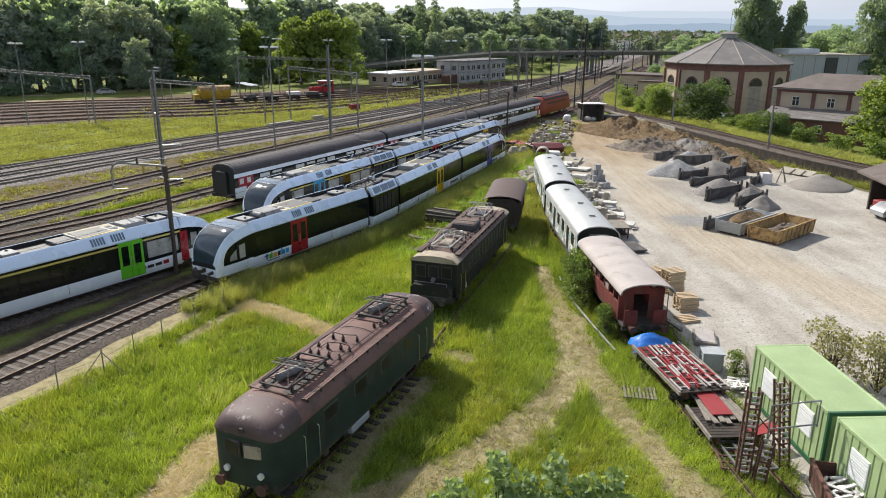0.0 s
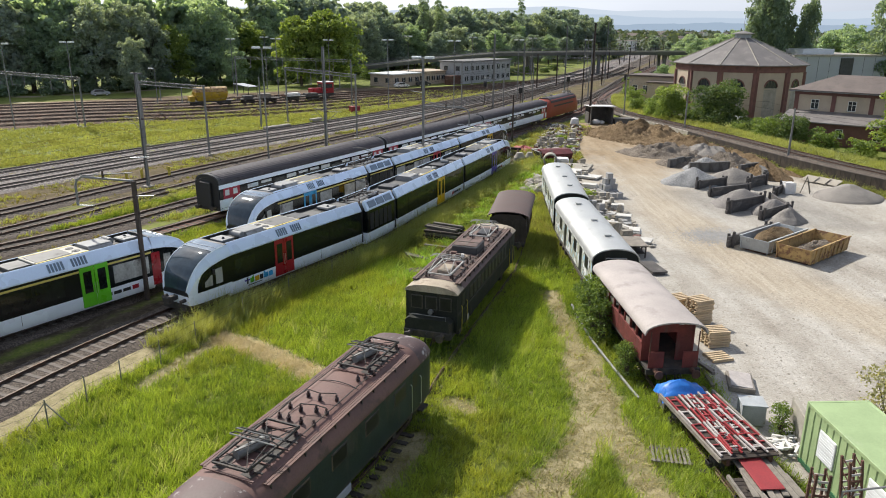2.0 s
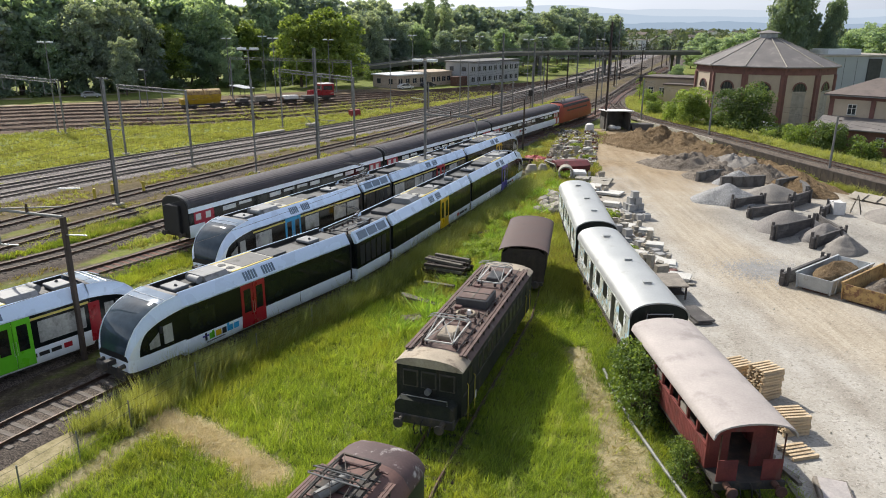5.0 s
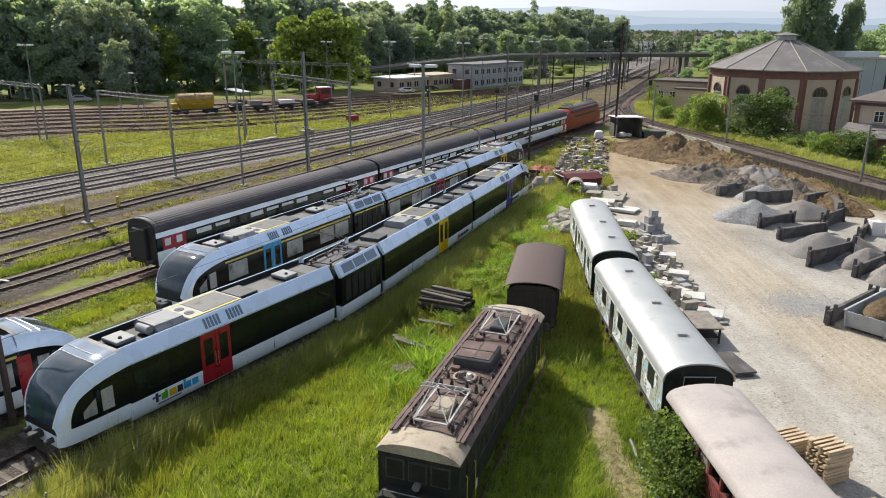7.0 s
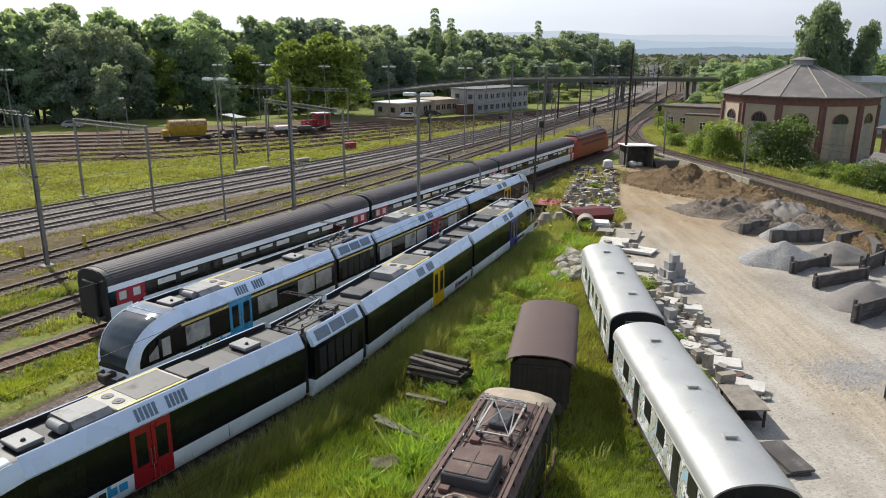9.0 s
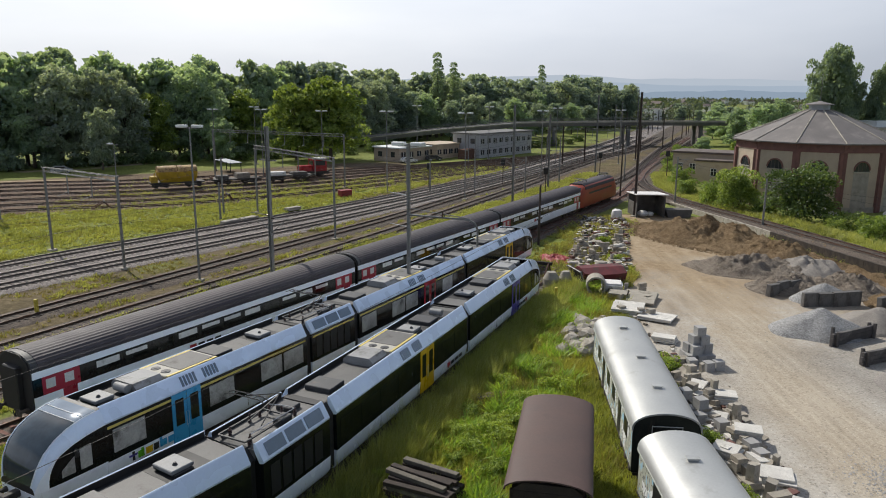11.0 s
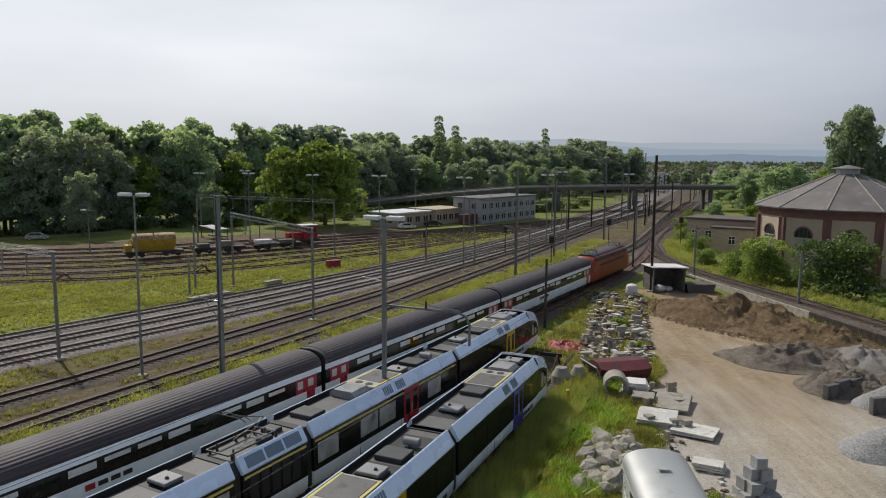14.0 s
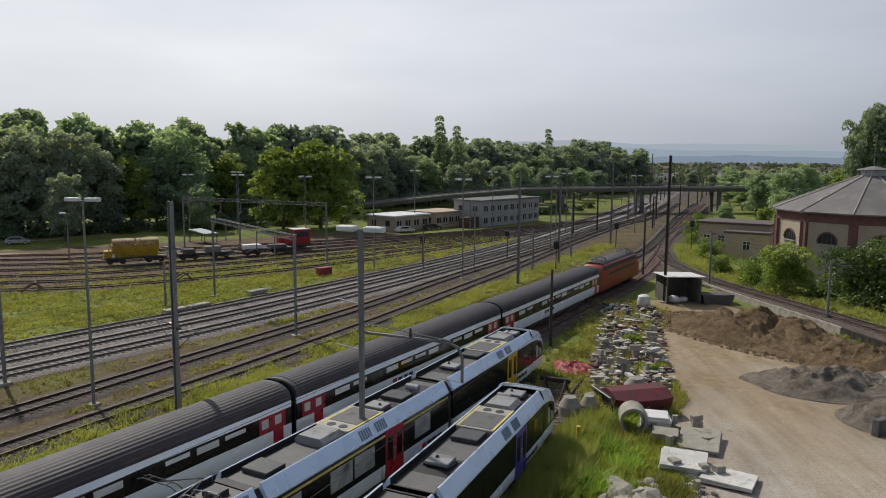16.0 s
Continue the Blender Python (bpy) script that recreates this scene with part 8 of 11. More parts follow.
stones(62, lambda a, b: (13.3 + a * 2.9, 54.0 + b * 18.0), 0.8, 0.45)
stones(36, lambda a, b: (13.4 + a * 3.2, 58.0 + b * 14.0), 0.7, 0.55)
stones(14, lambda a, b: (14.0 + a * 3.6, 80.0 + b * 9.0), 0.8, 0.4)
stones(90, lambda a, b: (12.4 + 3.2 * b + a * 5.4, 96.5 + b * 15.0), 0.75, 0.6)
stones(560, lambda a, b: (11.6 + 6.9 * b + a * 6.2, 95.5 + b * 31.5), 0.62, 0.6, True)
stones(130, lambda a, b: (13.2 + a * 2.9 + b * 0.4, 53.5 + b * 34.0), 0.35, 0.3, True)
stones(130, lambda a, b: (13.3 + a * 3.2, 54.0 + b * 19.0), 0.6, 0.6, True)
for key, mb in LOOSE.items():
    tagged(part("stone_rubble", mb, bpy.data.materials[key], None, smooth=False), "small broken stone pieces strewn in the stone store", "rubble", "", "stuff")


GREYCUBE = rough_block(0.58, 0.58, 0.58, 31, 0.02).mesh("stone_cube", True, 25)
GREYCUBE.materials.append(M_greycube)
for a, b, c in ((16.2, 72.8, 0), (16.95, 72.6, 0), (17.7, 72.75, 0), (16.3, 72.0, 0), (17.1, 71.85, 0), (17.85, 72.0, 0), (16.4, 72.7, 1), (17.15, 72.55, 1), (17.8, 72.7, 1), (16.7, 72.0, 1), (16.75, 72.6, 2), (17.45, 72.5, 2), (17.1, 72.5, 3), (18.1, 70.6, 0), (17.2, 70.3, 0), (16.1, 70.9, 0), (13.4, 64.0, 0), (14.2, 64.1, 0), (13.5, 63.2, 0), (13.8, 63.8, 1), (14.6, 62.4, 0), (13.2, 65.0, 1), (15.4, 60.2, 0), (15.5, 59.2, 0)):
    ob = new("stone_cube", GREYCUBE)
    ob.matrix_basis = pose(16.9 + (a - 16.9) * 0.8, 72.2 + (b - 72.2) * (0.8 if b > 70 else 1.0), 0.28 + 0.575 * c, 0, 0, 12 + rng.uniform(-8, 8))
    tagged(ob, "squared blue-grey stone cube in a stack", "stone block", "stack of grey stone cubes")
solo("big_bag", MB().loft([[(0.45 * k * math.cos(t), 0.45 * k * math.sin(t), z) for t in np.arange(12) * math.pi / 6] for k, z in ((0.85, 0), (1.1, 0.2), (1.12, 0.6), (0.95, 0.9), (0.5, 1.02))]), M_whitepaint, pose(23.0, 126.2, 0) @ Matrix.Scale(1.5, 4), "full white bulk bag beside the carport", "bulk bag")


def pebbles(name, count, place, mat, lo, hi, label, seed):
    """Loose stones strewn on the ground."""
    r = np.random.RandomState(seed)
    X, Y = place(r, count)
    n = len(X)
    s = lo + (hi - lo) * r.rand(n) ** 2.5
    base = np.array([(1, 0, 0), (-0.4, 0.85, 0), (-0.5, -0.8, 0), (0.1, 0.05, 0.75)])
    ang = r.rand(n) * 6.283
    c, q = np.cos(ang), np.sin(ang)
    V = np.repeat(base[None], n, 0) + r.normal(size=(n, 4, 3)) * 0.18
    W = np.empty_like(V)
    W[:, :, 0] = (V[:, :, 0] * c[:, None] - V[:, :, 1] * q[:, None]) * s[:, None] + X[:, None]
    W[:, :, 1] = (V[:, :, 0] * q[:, None] + V[:, :, 1] * c[:, None]) * s[:, None] + Y[:, None]
    W[:, :, 2] = V[:, :, 2] * s[:, None] + ground_height(X, Y)[:, None]
    F = (np.array([(0, 1, 3), (1, 2, 3), (2, 0, 3)])[None] + 4 * np.arange(n)[:, None, None]).reshape(-1, 3)
    me = raw_mesh(name, W.reshape(-1, 3), F)
    me.materials.append(mat)
    tagged(new(name, me), label, "gravel", "", "stuff")


def on_yard(r, n):
    X, Y = 12 + 34 * r.rand(n), 14 + 112 * r.rand(n)
    drive = seg_dist(X, Y, [(30, 30), (22.5, 47), (21, 60), (22.5, 76), (24, 90), (24.5, 104), (25.5, 126)])
    ok = (inside(X, Y, YARD) > 0.3) & (r.rand(n) < np.clip(0.10 + drive / 9 + wobble(X, Y, 3.5, 0.4, 2.2), 0.04, 1))
    return X[ok], Y[ok]


def near_bins(r, n):
    return 22.8 + 1.5 * r.normal(size=n), 57.2 + 1.2 * r.normal(size=n)


def round_mound(r, n):
    a, d = r.rand(n) * 6.283, 0.80 + 0.42 * r.rand(n) ** 1.5
    u, v = 11.8 * d * np.cos(a), 5.4 * d * np.sin(a)
    c, q = math.cos(radians(-55)), math.sin(radians(-55))
    return 31.5 + u * c - v * q, 112.5 + u * q + v * c


pebbles("earth_clod", 5200, round_mound, M_soil, 0.05, 0.32, "clods of brown earth round the heap", 7)
pebbles("loose_gravel", 15000, on_yard, M_rock, 0.02, 0.10, "loose grey stones strewn over the yard", 5)
pebbles("loose_gravel", 5200, near_bins, M_greycube, 0.03, 0.09, "thin spread of coarse grey gravel", 6)


BOULDERS = []
for k in range(9):
    me = boulder(0.5, k * 2.7 + 1).mesh("boulder", True, 18)
    me.materials.append(M_rock)
    BOULDERS.append(me)
for k in range(96):
    a, b = rng.random(), rng.random()
    ob = new("boulder", BOULDERS[k % 9])
    s = rng.uniform(0.55, 1.3) * (1.0 if k < 60 else 0.7)
    up = (0.62 * rng.random() if k % 3 == 0 else 0) * (1 - abs(a - 0.5)) * (1 - abs(b - 0.45))
    ob.matrix_basis = pose(8.2 + a * 2.7 + b * 2.1, 73.0 + b * 8.2 - a * 0.8, 0.22 * s + up, rng.uniform(-30, 30), rng.uniform(-30, 30), rng.uniform(0, 360)) @ Matrix.Scale(s, 4)
    tagged(ob, "rough grey boulder in a heap on grass", "boulder", "boulders beside the siding")


def slab_stack(x, y, h, n, w, d, label, tilt=0.0, mat=None):
    ob = thing("slab_stack", x, y, 0, h, label, "stone slabs", "stacks of slabs")
    for k in range(n):
        part("slab", MB().box(rng.uniform(-0.08, 0.08), rng.uniform(-0.08, 0.08), 0.08 + 0.13 * k, w, d, 0.11, 0.012, rng.uniform(-4, 4), tilt), mat or M_stonepale, ob)


slab_stack(14.9, 83.0, 20, 4, 2.4, 2.3, "stack of wide pale slabs beside the track", 3, M_stonewhite)
slab_stack(16.7, 81.3, 28, 2, 2.6, 2.2, "low stack of pale slabs", -3, M_stonewhite)
slab_stack(14.7, 88.4, 12, 8, 1.7, 1.4, "tall stack of pale slabs with white panels", 1, M_whitepaint)
slab_stack(14.9, 86.6, 18, 5, 1.5, 1.2, "stack of weathered grey slabs", 2, M_concrete)
slab_stack(16.8, 86.2, 20, 3, 2.3, 3.0, "low stack of grey slabs", 4, M_concrete)
slab_stack(14.95, 48.4, -8, 2, 1.1, 2.3, "low stack of dark slabs behind a coach", 1, M_binwall)
ob = thing("work_table", 14.55, 52.25, 0, 0, "grey board laid on low timber trestles beside a coach", "table")
part("tabletop", MB().bx(-0.74, 0.74, -1.3, 1.3, 0.94, 1.0, 0.01), M_greywood, ob)
for q in (-1.05, 0.0, 1.05):
    part("beam", MB().bx(-0.72, 0.72, q - 0.05, q + 0.05, 0.84, 0.94), M_darkplank, ob)
    for x in (-0.62, 0.62):
        part("leg", MB().bx(x - 0.05, x + 0.05, q - 0.045, q + 0.045, 0, 0.84), M_darkplank, ob)
part("shelf", MB().bx(-0.6, 0.6, -1.0, 1.0, 0.3, 0.36), M_darkplank, ob)


for a, b, h, n, w, d in ((15.6, 57.0, 20, 5, 1.4, 1.1), (14.4, 59.6, 40, 4, 1.2, 1.0), (15.9, 61.2, 15, 6, 1.3, 1.0), (15.0, 63.4, 30, 3, 1.5, 1.2), (16.4, 65.6, 10, 5, 1.2, 1.0), (15.2, 67.4, 35, 4, 1.3, 1.1), (15.9, 54.9, 28, 3, 1.5, 1.1), (15.9, 76.0, 25, 3, 1.6, 1.1)):
    slab_stack(a, b, h, n, w, d, "small stack of pale stone slabs", rng.uniform(-4, 4), M_stonewhite)


def concrete_pipe(x, y, h, r, L, label):
    ob = thing("concrete_pipe", x, y, r, h, label, "pipe", "concrete pipes")
    n = 24
    ring = lambda rr, yy: [(rr * math.cos(t), yy, rr * math.sin(t)) for t in np.arange(n) * 2 * math.pi / n]
    part("barrel", MB().loft([ring(r * 0.82, 0), ring(r, 0), ring(r, L), ring(r * 0.82, L), ring(r * 0.82, 0)], False), M_concrete, ob)


concrete_pipe(13.15, 87.4, 8, 0.84, 1.6, "large concrete pipe lying on grass")
concrete_pipe(10.9, 92.2, 60, 0.5, 1.8, "small concrete pipe lying on grass")
for a, b, r in ((9.7, 90.6, 0.75), (11.0, 90.9, 0.6), (15.0, 95.0, 0.85)):
    o = solo("manhole_cone", MB().cyl((0, 0, 0), (0, 0, 0.7), r, r, 20).cyl((0, 0, 0.7), (0, 0, 1.3), r, r * 0.55, 20), M_concrete, pose(a, b, 0), "grey concrete manhole cone standing upright", "manhole cone", "concrete manhole cones")


def red_hopper():
    ob = thing("red_hopper", 12.3, 91.4, 0, 74, "dark red steel tipping hopper on its skids", "hopper")
    prof = [(-1.2, 0.25), (1.2, 0.25), (1.55, 1.15), (0.55, 1.62), (-0.55, 1.62), (-1.55, 1.15)]
    part("tub", MB().loft([[(x * 0.75, 0.0, 0.6 + (z - 0.25) * 0.72) for x, z in prof], [(x, 1.0, z) for x, z in prof], [(x, 3.2, z) for x, z in prof], [(x * 0.9, 4.1, z * 0.9 + 0.15) for x, z in prof]]), M_maroon, ob, angle=15)
    for k in range(13):
        part("grating_bar", MB().bx(-1.32 + 0.21 * k, -1.22 + 0.21 * k, -0.34, -0.26, 0.50, 1.45, 0.0), M_under, ob)
    part("grating_frame", MB().tube([(-1.4, -0.1, 0.55), (1.4, -0.1, 0.55), (1.4, -0.5, 1.45), (-1.4, -0.5, 1.45), (-1.4, -0.1, 0.55)], 0.06, 6), M_steel, ob)
    for s in (-0.8, 0.8):
        part("skid", MB().bx(s - 0.1, s + 0.1, 0.2, 4.0, 0, 0.27), M_rust, ob)


red_hopper()
heap(11.6, 101.5, 1.6, 2.6, 0.35, M_redpaint, "crumpled red plastic netting beside the stones", 20, 41, 0.25, "netting", lumps=2.4)


# ---------------------------------------------------------------- scrap and stores at the near yard edge
def barrier(parent, x, y, z, L, rz, k):
    """A ladder-shaped barrier with red and white stripes."""
    ob = thing("road_barrier", x, y, z, rz, "red and white striped barrier lying on a flat wagon", "barrier", "barriers stacked on the flat wagon")
    for s in (-0.2, 0.2):
        n = 4
        for q in range(n):
            part("rail_section", MB().bx(s - 0.035, s + 0.035, L * q / n, L * (q + 1) / n - 0.002, 0, 0.06), M_redpaint if (q + k) % 2 else M_barrierwhite, ob)
    for q in range(9):
        part("rung", MB().bx(-0.149, 0.149, L * (q + 0.5) / 9 - 0.03, L * (q + 0.5) / 9 + 0.03, 0.012, 0.048), M_redpaint if q % 3 else M_barrierwhite, ob)


def flat_wagon(x, y, h, L, W, z, label):
    ob = thing("flat_wagon", x, y, 0, h, label, "wagon", "flat wagons with scrap")
    part("sole_bar", MB().bx(-W / 2 + 0.3, -W / 2 + 0.45, 0, L, z - 0.35, z - 0.1), M_rust, ob)
    part("sole_bar", MB().bx(W / 2 - 0.45, W / 2 - 0.3, 0, L, z - 0.35, z - 0.1), M_rust, ob)
    for k in range(int(L / 0.22)):
        part("deck_board", MB().bx(-W / 2 + rng.uniform(-0.05, 0.05), W / 2 + rng.uniform(-0.05, 0.05), 0.22 * k + 0.01, 0.22 * k + 0.21, z - 0.1, z - 0.04, 0.006), M_darkplank, ob)
    for s in (-1, 1):
        part("side_rail", MB().bx(s * W / 2 - 0.05, s * W / 2 + 0.05, -0.05, L + 0.05, z - 0.14, z + 0.02), M_greywood, ob)
    bogie(ob, 0.9, 0.01, 0.36)
    bogie(ob, L - 0.9, 0.01, 0.36)


flat_wagon(11.55, 23.4, -9, 5.0, 2.5, 1.12, "low flat wagon loaded with red and white barriers")
for k in range(5):
    barrier(None, 10.62 + 0.47 * k + rng.uniform(-0.04, 0.04), 23.45 + 0.07 * k + rng.uniform(-0.1, 0.15), 1.10 + 0.065 * (k % 2), 4.5, rng.uniform(-3, 3) - 9, k)
for k in range(2):
    barrier(None, 11.1 + 0.9 * k, 23.6, 1.24, 4.2, rng.uniform(-14, -2), k + 1)
flat_wagon(11.75, 20.3, -3, 2.5, 2.2, 0.72, "rotting flat wagon with timber and red steel plates")
for k in range(7):
    solo("plank", MB().bx(-0.11, 0.11, 0, 2.6, 0, 0.05, 0.006), M_greywood, pose(11.0 + 0.27 * k, 21.3 + rng.uniform(-0.2, 0.2), 0.74 + 0.03 * (k % 3), 0, 0, rng.uniform(-5, 5)), "grey weathered plank on a flat wagon", "plank", "planks on flat wagons")
solo("red_plate", MB().bx(-0.45, 0.45, 0, 1.9, 0, 0.05, 0.008), M_redpaint, pose(11.7, 21.7, 0.86, 2, 0, 4), "red painted steel plate on timber", "steel plate")
solo("red_plate", MB().bx(-0.3, 0.3, 0, 1.4, 0, 0.05, 0.008), M_redpaint, pose(12.4, 20.5, 0.78, 0, 2, -70), "narrow red steel plate on a wagon", "steel plate")
for k, (a, b, r, L) in enumerate(((11.0, 18.6, -8, 1.9), (11.6, 18.4, 3, 2.2), (12.3, 18.5, 10, 1.8))):
    mb = MB()
    for s in (-0.4, 0.4):
        mb.bx(s - 0.04, s + 0.04, 0, L, 0, 0.08)
    for q in range(5):
        mb.bx(-0.4, 0.4, L * q / 4.2, L * q / 4.2 + 0.06, 0.01, 0.07)
    solo("metal_grid", mb, M_steel if k else M_rust, pose(a, b, 0.25 + 0.05 * k, 0, 3, r), "grey metal grid lying beside a wagon", "metal grid", "metal grids beside the wagon")


def truss_tower(x, y, h, lean, tip, H, label):
    """An upright piece of a lattice girder: four angle chords, lacing plates and crossed bars."""
    ob = thing("lattice_girder", x, y, 0, h, label, "lattice girder", "upright lattice girders")
    tilt = pose(0, 0, 0, lean, tip, 0)
    w = 0.2
    for sx in (-1, 1):
        for sy in (-1, 1):
            part("chord", MB().bx(sx * w - 0.035, sx * w + 0.035, sy * w - 0.035, sy * w + 0.035, 0, H, 0, tilt), M_rust, ob)
    n = int(H / 0.24)
    for k in range(n):
        z = 0.12 + k * 0.24
        for sy in (-1, 1):
            part("lacing_plate", MB().bx(-w, w, sy * w - 0.015, sy * w + 0.015, z, z + 0.07, 0, tilt), M_barrierwhite if k % 4 else M_rust, ob)
        if k % 2 == 0:
            for sx in (-1, 1):
                part("lacing_bar", MB().tube([tilt @ Vector((sx * w, -w, z)), tilt @ Vector((sx * w, w, z + 0.24))], 0.02, 4), M_rust, ob)


truss_tower(11.3, 18.5, 8, -2, 1, 3.75, "rusty lattice girder standing on end")
truss_tower(13.2, 19.3, -6, -2, -7, 3.75, "leaning lattice girder with rusted chords")
truss_tower(11.75, 18.1, 20, 0, 4, 2.0, "short lattice girder leaning beside another")
for a, b in (((11.6, 18.4, 0.4), (13.0, 19.2, 3.1)), ((11.4, 18.3, 2.9), (13.1, 19.3, 0.9)), ((11.5, 18.9, 1.6), (12.9, 19.4, 2.6)), ((11.0, 18.4, 0.2), (11.3, 17.4, 0.1))):
    solo("steel_rod", MB().tube([a, b], 0.028, 5), M_rust, Matrix.Identity(4), "thin rusty rod leaning between girders", "rod", "rods between the girders")
solo("pipe_frame", MB().tube([(0, 0, 0), (0, 0, 3.2), (1.9, 0.2, 3.3), (1.9, 0.2, 2.2)], 0.04, 6).tube([(0, 0, 2.2), (1.9, 0.2, 2.3)], 0.03, 6), M_steel, pose(12.0, 18.4, 0), "thin steel pipe frame between girders", "pipe frame")
skip(14.1, 15.4, 12, 2.6, 1.9, 1.0, M_rust, "rusty open box full of white scrap", "scrap_box", False, 0.1)
for k in range(16):
    solo("scrap_bar", MB().bx(-0.06, 0.06, -0.5, 0.5, -0.03, 0.03), M_whitepaint, pose(14.3 + rng.uniform(-0.6, 0.6), 16.7 + rng.uniform(-0.9, 0.9), 0.62 + rng.uniform(0, 0.25), rng.uniform(-20, 20), rng.uniform(-20, 20), rng.uniform(0, 180)), "white scrap bar in a rusty box", "scrap", "white scrap in the box")


def tarp(x, y, z):
    n, vs, fs = 14, [], []
    for i in range(n):
        for j in range(n):
            u, v = i / (n - 1) - 0.5, j / (n - 1) - 0.5
            k = 0.55 * math.exp(-((u + 0.1) ** 2 + v * v) * 7) + 0.12 * noise.noise(Vector((u * 6, v * 6, 3)))
            vs.append((u * 2.2 + 0.1 * noise.noise(Vector((v * 5, u, 1))), v * 1.2, max(0.0, k) - (0.3 if i in (0, n - 1) else 0)))
    for i in range(n - 1):
        for j in range(n - 1):
            fs.append((i * n + j, i * n + j + 1, (i + 1) * n + j + 1, (i + 1) * n + j))
    solo("tarpaulin", MB().add(vs, fs), M_tarp, pose(x, y, z, 0, 0, 8), "crumpled blue tarpaulin over scrap", "tarpaulin")


tarp(10.7, 28.75, 1.0)
solo("covered_scrap", rough_block(2.0, 0.9, 0.9, 3, 0.15), M_darkwall, pose(10.8, 28.75, 0.5), "dark scrap under the tarpaulin", "scrap")


def site_container(x, y, h, label):
    ob = thing("site_container", x, y, 0.12, h, label, "container", "green site containers")
    W, L, H = 2.44, 6.06, 2.6
    part("roof", MB().bx(0.06, W - 0.06, 0.06, L - 0.06, H - 0.1, H + 0.01, 0.03), M_contgreen, ob)
    part("floor", MB().bx(0, W, 0, L, 0, 0.16), M_contdark, ob)
    for a in (0.0, W - 0.14):
        for b in (0.0, L - 0.14):
            part("corner_post", MB().bx(a, a + 0.14, b, b + 0.14, 0, H + 0.03, 0.015), M_contdark if b == 0 else M_contgreen, ob)
        part("top_rail", MB().bx(a, a + 0.14, 0.14, L - 0.14, H - 0.13, H + 0.02, 0.015), M_contgreen, ob)
    for b in (0.0, L - 0.14):
        part("top_rail", MB().bx(0.14, W - 0.14, b, b + 0.14, H - 0.13, H + 0.02, 0.015), M_contdark if b == 0 else M_contgreen, ob)
    for s in (0, 1):
        x0 = 0.05 if s == 0 else W - 0.05
        way = -1 if s == 0 else 1
        pts, q = [], 0.14
        while q < L - 0.2:
            pts += [(q, 0.0), (q + 0.30, 0.0), (q + 0.33, 0.035), (q + 0.39, 0.035)]
            q += 0.42
        pts.append((L - 0.14, 0.0))
        rings = [[(x0 + way * d, yy, z) for yy, d in pts] for z in (0.16, H - 0.13)]
        part("ribbed_wall", MB().loft(rings, False, False), M_contgreen, ob, smooth=False)
        if s == 0:
            for b in (0.9, 3.9):
                w = part("window_shutter", MB().bx(-0.03, 0.03, b, b + 1.05, 0.95, 2.05, 0.01), M_panel, ob, "white closed shutter")
                for k in range(9):
                    part("slat", MB().bx(-0.038, -0.028, b + 0.05, b + 1.0, 1.0 + 0.115 * k, 1.1 + 0.115 * k, 0.003), M_panel, w)
    for b in (0.04, L - 0.06):
        part("end_wall", MB().bx(0.12, W - 0.12, b, b + 0.03, 0.16, H - 0.13), M_contgreen, ob)


site_container(14.35, 18.65, -2.5, "light green site container with white shutters")
site_container(14.75, 12.35, -2.5, "light green site container standing end to end with another")
solo("cable_reel_crate", MB().bx(0, 1.0, 0, 0.9, 0, 0.92, 0.03).bx(-0.04, 1.04, -0.04, 0.94, 0.92, 0.98, 0.01), M_skipgrey, pose(12.95, 27.5, 0, 0, 0, -8), "grey metal crate beside the flat wagon", "crate")
solo("white_board", MB().bx(0, 1.0, 0, 1.5, 0, 0.08, 0.01), M_barrierwhite, pose(13.7, 30.6, 0.23, 2, 3, -16), "white board on a stack beside the coach", "board")
solo("timber_block", MB().bx(-0.1, 1.1, -0.1, 1.7, 0, 0.24, 0.03), M_greywood, pose(13.7, 30.6, 0, 0, 0, -16), "grey timber stack under a white board", "timber")
for k in range(18):
    solo("plastic_crate", MB().bx(-0.35, 0.35, -0.05, 0.05, 0, 0.06).bx(-0.35, -0.25, 0.051, 0.5, 0, 0.06).bx(0.25, 0.35, 0.051, 0.5, 0, 0.06), M_whitepaint,
         pose(14.1 + rng.uniform(-0.7, 0.9), 25.7 + rng.uniform(-0.5, 0.6), 0.1 + 0.05 * (k % 6), rng.uniform(-8, 8), rng.uniform(-8, 8), rng.uniform(0, 180)), "white plastic crate in a loose pile", "crate", "pile of white crates")
solo("wall_stub", MB().bx(-0.12, 0.12, 0, 1.8, 0, 1.6, 0.03), M_concrete, pose(14.6, 25.3, 0, 0, 0, -10), "short pale concrete wall beside the container", "wall")


def piece(name, mb, mat):
    me = mb.mesh(name, False)
    me.materials.append(mat)
    return me


